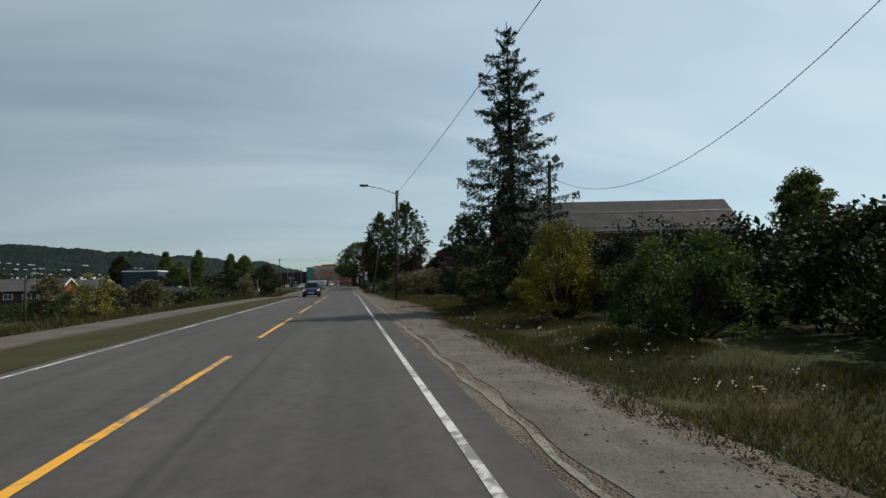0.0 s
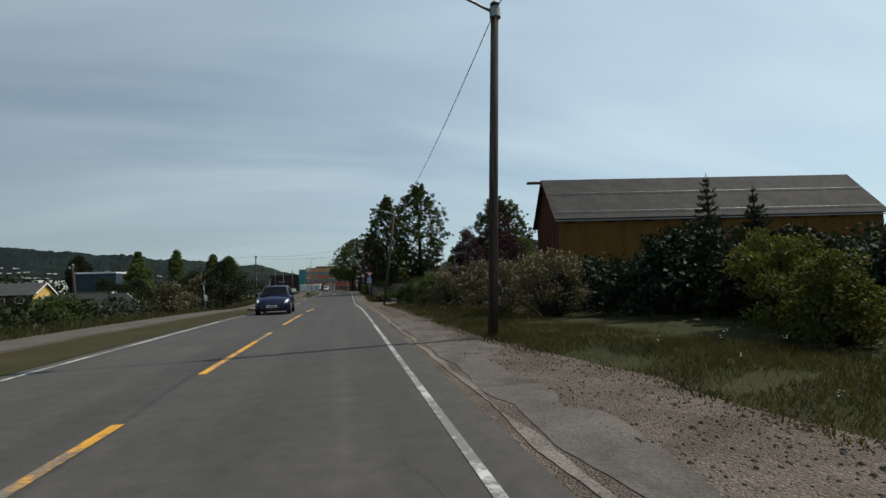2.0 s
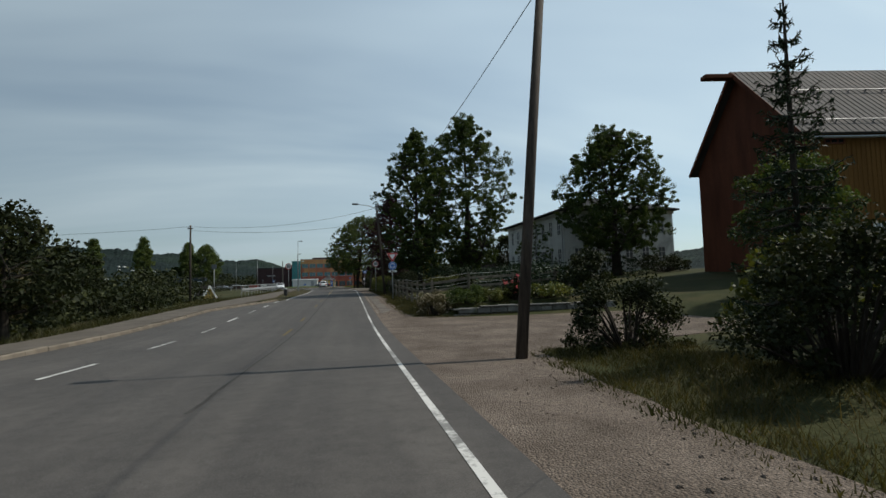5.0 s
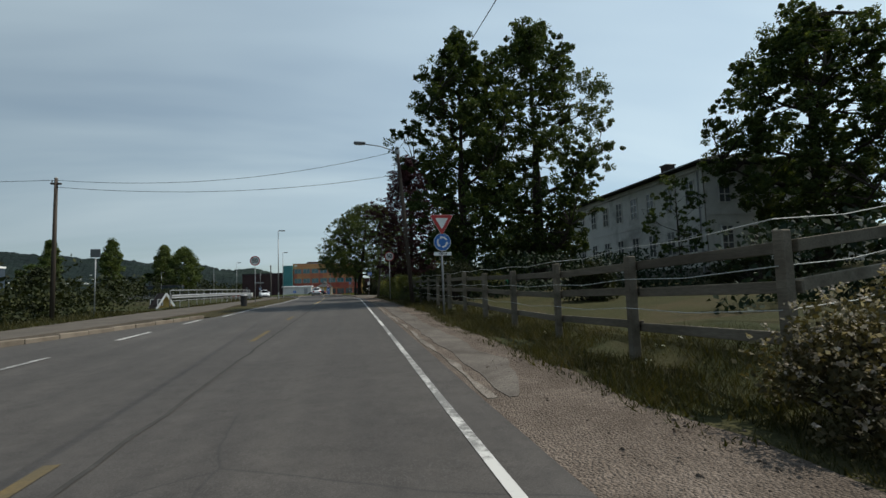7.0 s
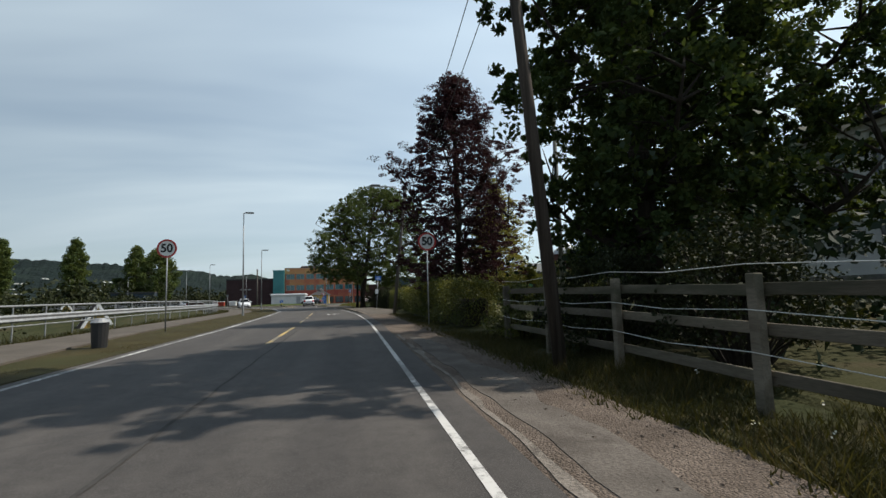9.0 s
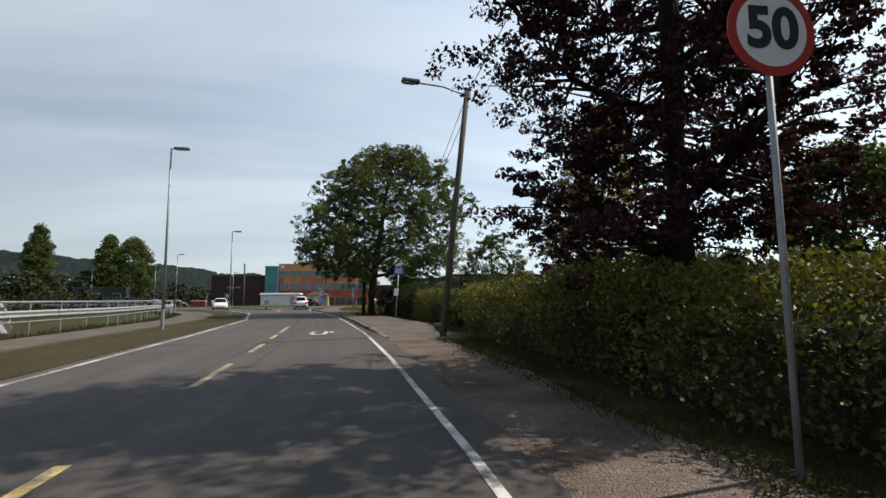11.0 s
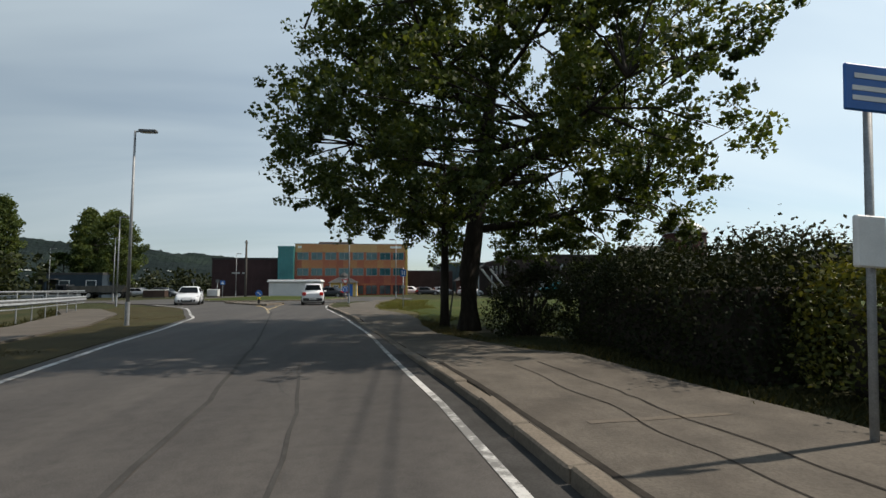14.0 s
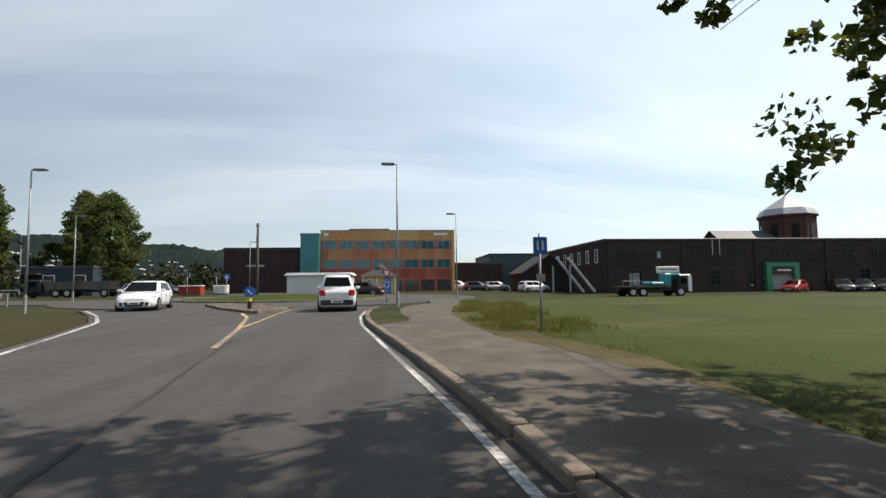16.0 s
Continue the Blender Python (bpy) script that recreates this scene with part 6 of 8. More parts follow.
for hx, hy, top, hr in ((-26.5, 156, 1.1, -62), (-45, 187, 1.7, -62)):
    g = -2.3
    gabled("boat_house", hx, hy, g, hr, 6.0, 3.8, top - g - 3.4, top - g, "yellow_clad", "yellow_clad", "dark_clad", "yellow wooden house with a steep dark roof and white bargeboards", windows=[], gable_windows=[("right", -0.7, 2.3, 0.7, 0.9, (0, 0)), ("left", -0.7, 2.3, 0.7, 0.9, (0, 0)), ("left", 0.8, 2.3, 0.7, 0.9, (0, 0))], over=0.35)


# ---------------------------------------------------------------- flat-roofed buildings
def flat_building(name, x0, x1, y0, y1, z0, z1, wall, label, parapet="dark_clad", category="building"):
    t = thing(name, (x0 + x1) / 2, y0, z0, 0, label, category)
    w = (x1 - x0) / 2
    part("wall", boxed(-w, w, 0, y1 - y0, 0, z1 - z0), M[wall], t)
    part("parapet", boxed(-w - 0.08, w + 0.08, -0.08, y1 - y0 + 0.08, z1 - z0, z1 - z0 + 0.35, 0.02), M[parapet], t)
    return t


flat_building("hall", -122, -104, 214, 232, -4, 6.2, "white_wall", "long pale industrial hall with a flat roof", "white_trim")
flat_building("hall", -65.5, -56, 157, 172, -3, 6.3, "hall_blue", "blue-grey industrial hall with a pale roof edge", "white_trim")
wh_ = flat_building("warehouse", -53.6, -44.4, 222, 230, -0.3, 3.6, "hall_blue", "low blue-grey workshop with an open carport", "grey_roof")
for xx, zz in ((-0.9, 2.5), (3.0, 2.5)):
    window_unit(wh_, xx, zz, 1.5, 1.1, 0.0, "white_trim", "win", (0, 0))
# thin black sheet on the wall stands in for the opening's shade
part("carport_dark_sheet", boxed(-4.3, -1.9, -0.03, 0.02, 0.1, 2.9), M["sign_black"], wh_, "black sheet painting the shaded carport opening")
part("canopy", boxed(-4.8, -1.6, -1.2, 0.0, 3.1, 3.3, 0.02), M["grey_roof"], wh_)
for xx in (-4.6, -3.0):
    part("post", boxed(xx - 0.12, xx + 0.12, -1.1, -0.86, 0, 3.1), M["hall_blue"], wh_)
db = flat_building("dark_building", -30.3, -18.8, 229.3, 252, -0.2, 6.45, "dark_brown_wall", "dark brown windowless building with an overhanging roof edge", "sign_black")
for k in range(11):
    part("cladding_seam", boxed(-5.3 + 1.06 * k - 0.02, -5.3 + 1.06 * k + 0.02, -0.03, 0, 0, 6.6), M["dark_brown_wall"], db)
part("logo_bar", boxed(-2.4, -1.0, -0.05, 0, 4.1, 4.4), M["sign_back"], db)
part("logo_bar", boxed(-0.6, 0.2, -0.05, 0, 4.1, 4.4), M["sign_back"], db)
tb = flat_building("teal_building", -18.8, -16.1, 228.2, 250, -0.2, 8.5, "teal_wall", "narrow teal glazed stair tower", "teal_wall")
for k in range(4):
    for j in range(6):
        part("panel", boxed(-1.33 + 0.67 * k, -0.71 + 0.67 * k, -0.03, 0, 0.1 + 1.4 * j, 1.44 + 1.4 * j), M["teal_wall"], tb)

# orange office block: body, plates, bands of windows, shop front
X0, X1, YF, ZT = -16.1, 4.45, 229.6, 9.35
ob_ = thing("office_block", X0, YF, -0.3, 0, "three-storey office block clad in orange and red plates", "building")
WB, HB = X1 - X0, ZT + 0.3
part("wall", boxed(0, WB, 0.06, 22, 0, HB), M["plates"], ob_)
part("roof_edge", boxed(-0.06, WB + 0.06, -0.02, 22.05, HB, HB + 0.12), M["sign_back"], ob_)
part("roof_plant", boxed(3.6, 10.4, 5, 12, HB, HB + 0.9, 0.2), M["dark_clad"], ob_, "dark roof plant room")
pitch = WB / 8.25
plate_w = pitch / 2
pm = {}
for zc, hh, pmat in ((HB - 0.76, 1.46, "plates_top"), (HB - 3.68, 1.44, "plates"), (HB - 6.6, 1.3, "plates_foot")):
    for k in range(17):
        w = min(plate_w, WB - k * plate_w) - 0.03
        if w < 0.2:
            continue
        key = (round(w, 3), hh)
        if key not in pm:
            m_ = bpy.data.meshes.new("plate")
            b_ = boxed(0, w, 0, 0.06, -hh / 2, hh / 2, 0.008)
            b_.to_mesh(m_)
            b_.free()
            m_.materials.append(M[pmat])
            pm[key] = m_
        o = new("plate", pm[key])
        o.parent = ob_
        o.location = (k * plate_w + 0.015, 0, zc)
for zc in (HB - 2.22, HB - 5.12):
    for k in range(8):
        window_unit(ob_, 0.55 + pitch * (k + 0.36), zc, pitch * 0.82, 1.4, 0.06, "sign_back", "win_teal", (1, 0))
for k in range(8):
    sw = window_unit(ob_, 0.55 + pitch * (k + 0.36), 1.2, pitch * 0.86, 1.75, 0.06, "red_clad", "win", (1, 0))
    part("sill_panel", boxed(0.55 + pitch * (k - 0.04), 0.55 + pitch * (k + 0.76), 0, 0.06, 0.05, 0.3), M["red_clad"], ob_)
part("logo_bar", boxed(WB - 3.2, WB - 1.1, -0.05, 0, HB - 0.75, HB - 0.35), M["sign_white"], ob_)
part("logo_bar", boxed(0.5, 1.2, -0.05, 0, HB - 0.75, HB - 0.35), M["sign_white"], ob_)
part("corner_post", boxed(WB - 0.35, WB + 0.05, -0.08, 0, 0, HB), M["yellow_clad"], ob_)

# white shed and yellow kiosk
sh = flat_building("white_shed", -16.9, -9.6, 212.5, 217, -0.05, 2.2, "white_wall", "low white flat-roofed shed", "white_trim", "shed")
part("roof_lip", boxed(-3.9, 3.9, -0.25, 4.7, 2.25, 2.42, 0.02), M["white_trim"], sh)
part("door", boxed(1.8, 2.7, -0.03, 0, 0.02, 1.9), M["galv"], sh)
kx, ky = -6.2, 214.5
k_ = thing("kiosk", kx, ky, 0, 0, "small yellow kiosk with white corners and a grey hipped roof", "kiosk")
part("wall", boxed(-2.0, 2.0, -1.6, 1.6, 0, 2.05), M["yellow_clad"], k_)
for sx in (-2.02, 1.86, -0.35):
    part("corner_board", boxed(sx, sx + 0.16, -1.64, -1.6, 0, 2.05), M["white_trim"], k_)
bm = bmesh.new()
c = [bm.verts.new(p) for p in ((-2.35, -1.95, 2.05), (2.35, -1.95, 2.05), (2.35, 1.95, 2.05), (-2.35, 1.95, 2.05))]
c2 = [bm.verts.new(p) for p in ((-0.7, -0.55, 2.95), (0.7, -0.55, 2.95), (0.7, 0.55, 2.95), (-0.7, 0.55, 2.95))]
for i in range(4):
    bm.faces.new((c[i], c[(i + 1) % 4], c2[(i + 1) % 4], c2[i]))
bm.faces.new(c[::-1])
bm.faces.new(c2)
part("roof", bm, M["grey_roof"], k_)
part("cupola", tubed([(0, 0, 2.9), (0, 0, 3.15), (0, 0, 3.7)], [0.75, 0.7, 0.05], 8), M["grey_roof"], k_)
window_unit(k_, -1.1, 1.25, 0.8, 0.9, -1.6)
part("door", boxed(0.6, 1.4, -1.63, -1.6, 0.02, 1.9), M["sign_blue"], k_)

# brick works
FY = 210.5
bw_ = thing("brick_works", 20.5, FY, 0, 0, "long two-storey dark brick factory with small windows", "factory")
part("wall", boxed(0, 82, 0, 24, -0.3, 6.0), M["brick"], bw_)
part("parapet", boxed(-0.1, 82.1, -0.1, 24.1, 6.0, 6.25, 0.03), M["sign_black"], bw_)
part("band_course", boxed(0, 82, -0.05, 0, 3.05, 3.2), M["brick"], bw_)
for k in range(46):
    xx = 2.0 + 1.62 * k
    if k not in (2, 10, 11, 19, 27, 36):
        window_unit(bw_, xx, 4.4, 0.95, 1.0, 0.0, "sign_black", "win_dark", (1, 1))
    if not 18.9 < xx < 25 and k % 3 == 1:
        window_unit(bw_, xx + 0.3, 1.55, 1.3, 1.9, 0.0, "sign_black", "win_dark", (1, 2))
    if not 18.9 < xx < 25 and k % 7 == 3:
        part("wall_lamp", boxed(xx - 0.1, xx + 0.1, -0.16, 0.0, 0.5, 0.66, 0.02), M["sign_white"], bw_)
for k in range(9):
    part("pilaster", boxed(0.3 + 9.2 * k, 0.8 + 9.2 * k, -0.12, 0, 0, 6.0), M["brick"], bw_)
part("portal", prism([(19.9, -0.3), (20.55, -0.3), (20.55, 2.75), (23.45, 2.75), (23.45, -0.3), (24.1, -0.3), (24.1, 3.25), (19.9, 3.25)], -0.5, 0.1), M["green_paint"], bw_, "bright green entrance portal")
part("sign_board", boxed(20.6, 23.4, -0.44, -0.36, 1.95, 2.7), M["sign_black"], bw_, "dark sign board under the portal")
part("sign_bar", boxed(21.3, 23.0, -0.46, -0.44, 2.22, 2.42), M["sign_white"], bw_)
part("gate", boxed(20.55, 23.45, -0.06, -0.01, 0, 1.95), M["concrete"], bw_)
for xx in (13.4, 14.3):
    part("flue", tubed([(xx, -0.1, 4.2), (xx, -0.1, 6.1)], 0.07, 8), M["zinc"], bw_)
part("wall_box", boxed(6.4, 6.9, -0.2, 0.0, 3.9, 4.7), M["galv"], bw_)
part("door", boxed(3.0, 4.2, -0.04, 0.0, 0, 2.1), M["concrete"], bw_)
wg = thing("brick_wing", 20.5, FY + 24.1, 0, -10, "brick wing of the factory running back from the road", "factory")
part("wall", boxed(0.0, 12, 0.0, 22, -0.3, 5.9), M["brick"], wg)
for k in range(6):
    window_unit(wg, 2.0 + 3.4 * k, 4.2, 1.0, 1.6, 0.0, "white_trim", "win", (0, 0), wall_axis="x", sign=-1)
part("parapet", boxed(-0.1, 12, -0.1, 22, 5.9, 6.15), M["sign_black"], wg)
# tall windows with white frames on the end wall
for k in range(7):
    window_unit(bw_, 2.4 + 3.0 * k, 4.3, 0.9, 1.7, 0.0, "white_trim", "win", (0, 0), wall_axis="x", sign=-1)
# octagonal tower with a zinc roof
tx_, ty_ = 68.3, 240.0
tw = thing("tower", tx_, ty_, 0, 0, "octagonal brick tower with a pale zinc roof", "tower")
part("drum", tubed([(0, 0, 0), (0, 0, 12.6)], 4.5, 8), M["brick_red"], tw)
part("cornice", tubed([(0, 0, 12.6), (0, 0, 13.0)], 4.8, 8), M["brick_red"], tw)
part("roof", tubed([(0, 0, 13.0), (0, 0, 14.2), (0, 0, 16.9)], [4.9, 4.2, 0.15], 8), M["zinc"], tw, "pale zinc roof of eight slopes")
part("finial", tubed([(0, 0, 16.8), (0, 0, 18.3)], [0.1, 0.03], 6), M["galv"], tw)
for k in range(8):
    a = 2 * math.pi * (k + 0.5) / 8
    part("window", boxed(-0.55, 0.55, -0.06, 0.06, 8.6, 11.2, 0, Matrix.Translation((math.cos(a) * 4.2, math.sin(a) * 4.2, 0)) @ pose(0, 0, 0, 0, 0, math.degrees(a) + 90)), M["win_dark"], tw)
gabled("works_hall", 58.6, 240, 0, 0, 10.5, 7, 7.6, 10.1, "brick", "brick", "slate", "brick hall with a dark pitched roof behind the factory", "factory", barge=None)
flat_building("office_wing", 4.9, 16.5, 252, 270, -0.2, 4.9, "brick", "distant dark brick office wing", "grey_roof")
flat_building("office_wing", 15.5, 36, 262, 284, -0.2, 7.3, "teal_dark", "distant dark green-grey hall", "grey_roof")
# sloping conveyor
cv = thing("conveyor", 15.1, 209, 0, 0, "pale steel conveyor ramp leaning on the factory", "conveyor")
for dx in (0.0, 1.3):
    part("chute", boxed(-0.13, 0.13, -0.2, 0.2, 0, 5.0, 0.02, Matrix.Translation((dx + 2.2, 0, 0)) @ pose(0, 0, 0, 0, -38, 0)), M["zinc"], cv)
for dx in (-1.4, 0.6):
    part("leg", boxed(dx - 0.08, dx + 0.08, -0.3, -0.14, 0, 3.0), M["galv"], cv)
gabled("works_shed", 18.6, 231, 0, 90, 9, 8, 2.6, 5.2, "brick", "brick", "grey_roof", "small gabled brick workshop", "factory", barge="grey_roof", windows=[("front", -2.5, 1.6, 1.6, 2.2, (1, 2)), ("front", 1.5, 1.6, 1.6, 2.2, (1, 2))])


# ---------------------------------------------------------------- trees on the right
G = ground_z
conifer("spruce", 7.1, 18.0, G(7.1, 18), 12.4, 3.4, M["needles"], "tall dark spruce with drooping boughs beside the road", 27, 3, 165, 0.19, 0.3, 0.8, 0.2, 0.62)
conifer("spruce", 8.0, 65.0, G(8, 65), 6.4, 1.5, M["needles"], "young slim spruce among the bushes", 18, 4, 50, 0.13, 0.15, 0.5, 0.09, 0.9)
conifer("spruce", 18.2, 44.4, G(18.2, 44.4), 5.9, 1.9, M["needles"], "dark spruce before the barn", 18, 5, 60, 0.18, 0.25, 0.5, 0.12)
conifer("spruce", 20.6, 44.0, G(20.6, 44), 5.0, 1.5, M["needles"], "dark spruce standing above the shrubbery", 18, 6, 60, 0.18, 0.25, 0.5, 0.12)
broadleaf("golden_larch", 11.8, 134.6, G(11.8, 134.6), 9.9, 3.1, 1.2, M["needles_gold"], "golden-green larch with feathery level boughs", clumps=270, per=200, leaf=0.1, clump=0.66, trunk=0.13, shape="larch", seed=8, sprays=8, flat=0.38, inner=0.2, boughs=16)
broadleaf("lime_tree", 13.4, 111.0, G(13.4, 111), 19.4, 5.9, 2.4, M["leaf_lime"], "large dark lime tree with a dense tall crown", clumps=300, per=330, leaf=0.175, clump=1.05, trunk=0.42, shape="column", seed=21, sprays=6, inner=0.15)
broadleaf("lime_tree", 7.3, 108.0, G(7.3, 108), 16.7, 4.4, 2.2, M["leaf_lime"], "dark lime tree beside a larger one", clumps=220, per=330, leaf=0.17, clump=0.95, trunk=0.32, shape="column", seed=22, sprays=6, inner=0.15)
broadleaf("farm_tree", 25.6, 100.6, G(25.6, 100.6), 14.3, 6.1, 2.4, M["leaf_lime"], "broad dark tree before the white farmhouse", clumps=260, per=340, leaf=0.18, clump=1.0, trunk=0.42, shape="round", seed=23, sprays=6, inner=0.1)
broadleaf("copper_beech", 5.6, 121.2, G(5.6, 121.2), 12.4, 4.2, 1.9, M["leaf_purple"], "dark purple copper beech behind the hedge", clumps=370, per=300, leaf=0.095, clump=0.74, trunk=0.28, shape="tier", seed=24, low=0.2, sprays=7, flat=0.45, inner=0.15)
broadleaf("oak", 1.75, 153.4, G(1.75, 153.4), 14.1, 8.2, 3.5, M["leaf_oak"], "great spreading oak at the edge of the footway", clumps=450, per=370, leaf=0.125, clump=0.92, trunk=0.31, boughs=16, inner=0.2, shape="lean", seed=25, lean=(1.9, 0.5), low=0.5, wide=0.75, sprays=8, droop=(4.0, 2.4))
broadleaf("oak_sapling", 1.18, 154.8, G(1.18, 154.8), 9.5, 2.4, 4.0, M["leaf_oak"], "slim second tree standing close against the oak", clumps=30, per=300, leaf=0.12, clump=0.8, trunk=0.15, shape="round", seed=26, sprays=6)
broadleaf("plum_tree", 14.9, 145.2, G(15, 145), 9.4, 3.2, 1.5, M["leaf_purple"], "purple-leaved plum tree in a garden", clumps=90, per=190, leaf=0.14, clump=0.7, trunk=0.14, shape="egg", seed=27, sprays=5)
broadleaf("garden_tree", 8.7, 142.8, G(8.7, 143), 5.0, 2.5, 1.0, M["leaf_lime"], "small green garden tree above the hedge", clumps=80, per=330, leaf=0.085, clump=0.6, trunk=0.12, shape="round", seed=28, sprays=5)
broadleaf("garden_tree", 17.5, 128.0, G(17.5, 128), 6.2, 3.0, 1.4, M["leaf_lime"], "broad green tree beyond a lawn", clumps=60, per=220, leaf=0.2, clump=0.85, trunk=0.16, seed=30)
broadleaf("garden_tree", 23.5, 127.0, G(23, 127), 6.6, 3.2, 1.6, M["leaf_dark"], "broad dark tree beyond a lawn", clumps=60, per=220, leaf=0.2, clump=0.85, trunk=0.16, seed=31)
broadleaf("plum_tree", 7.0, 44.2, G(7, 44), 4.8, 0.95, 1.2, M["leaf_purple"], "slender purple-leaved plum sapling", clumps=24, per=150, leaf=0.1, clump=0.36, trunk=0.05, shape="column", seed=32)
broadleaf("plum_tree", 7.3, 51.2, G(7.3, 51), 4.4, 1.3, 1.0, M["leaf_purple"], "purple-leaved plum tree before the barn", clumps=46, per=120, leaf=0.11, clump=0.4, trunk=0.08, shape="egg", seed=33)
broadleaf("plum_tree", 11.6, 57.2, G(11.6, 57.2), 4.9, 2.0, 1.0, M["leaf_purple"], "spreading purple-leaved plum tree", clumps=60, per=220, leaf=0.13, clump=0.6, trunk=0.11, shape="round", seed=34)
broadleaf("garden_tree", 18.2, 102.6, G(18.2, 102.6), 6.2, 2.3, 1.6, M["leaf_lime"], "thin young tree before the farmhouse", clumps=46, per=70, leaf=0.16, clump=0.5, trunk=0.07, seed=35, sprays=3)
broadleaf("garden_tree", 62.0, 108.0, G(62, 108), 17.5, 5.5, 4, M["leaf_lime"], "tall tree behind the barn", clumps=50, per=150, leaf=0.5, clump=1.6, trunk=0.3, seed=36)
broadleaf("birch", 42.0, 36.0, G(42, 36), 9.0, 2.8, 2.5, M["leaf_birch"], "pale green birch behind the shrubbery", clumps=60, per=160, leaf=0.3, clump=1.0, trunk=0.16, shape="egg", seed=37)
broadleaf("garden_tree", 20.0, 76.0, G(20, 76), 6.5, 2.6, 1.0, M["leaf_lime"], "bushy green tree beside the farm drive", clumps=55, per=200, leaf=0.18, clump=0.8, trunk=0.13, seed=38)

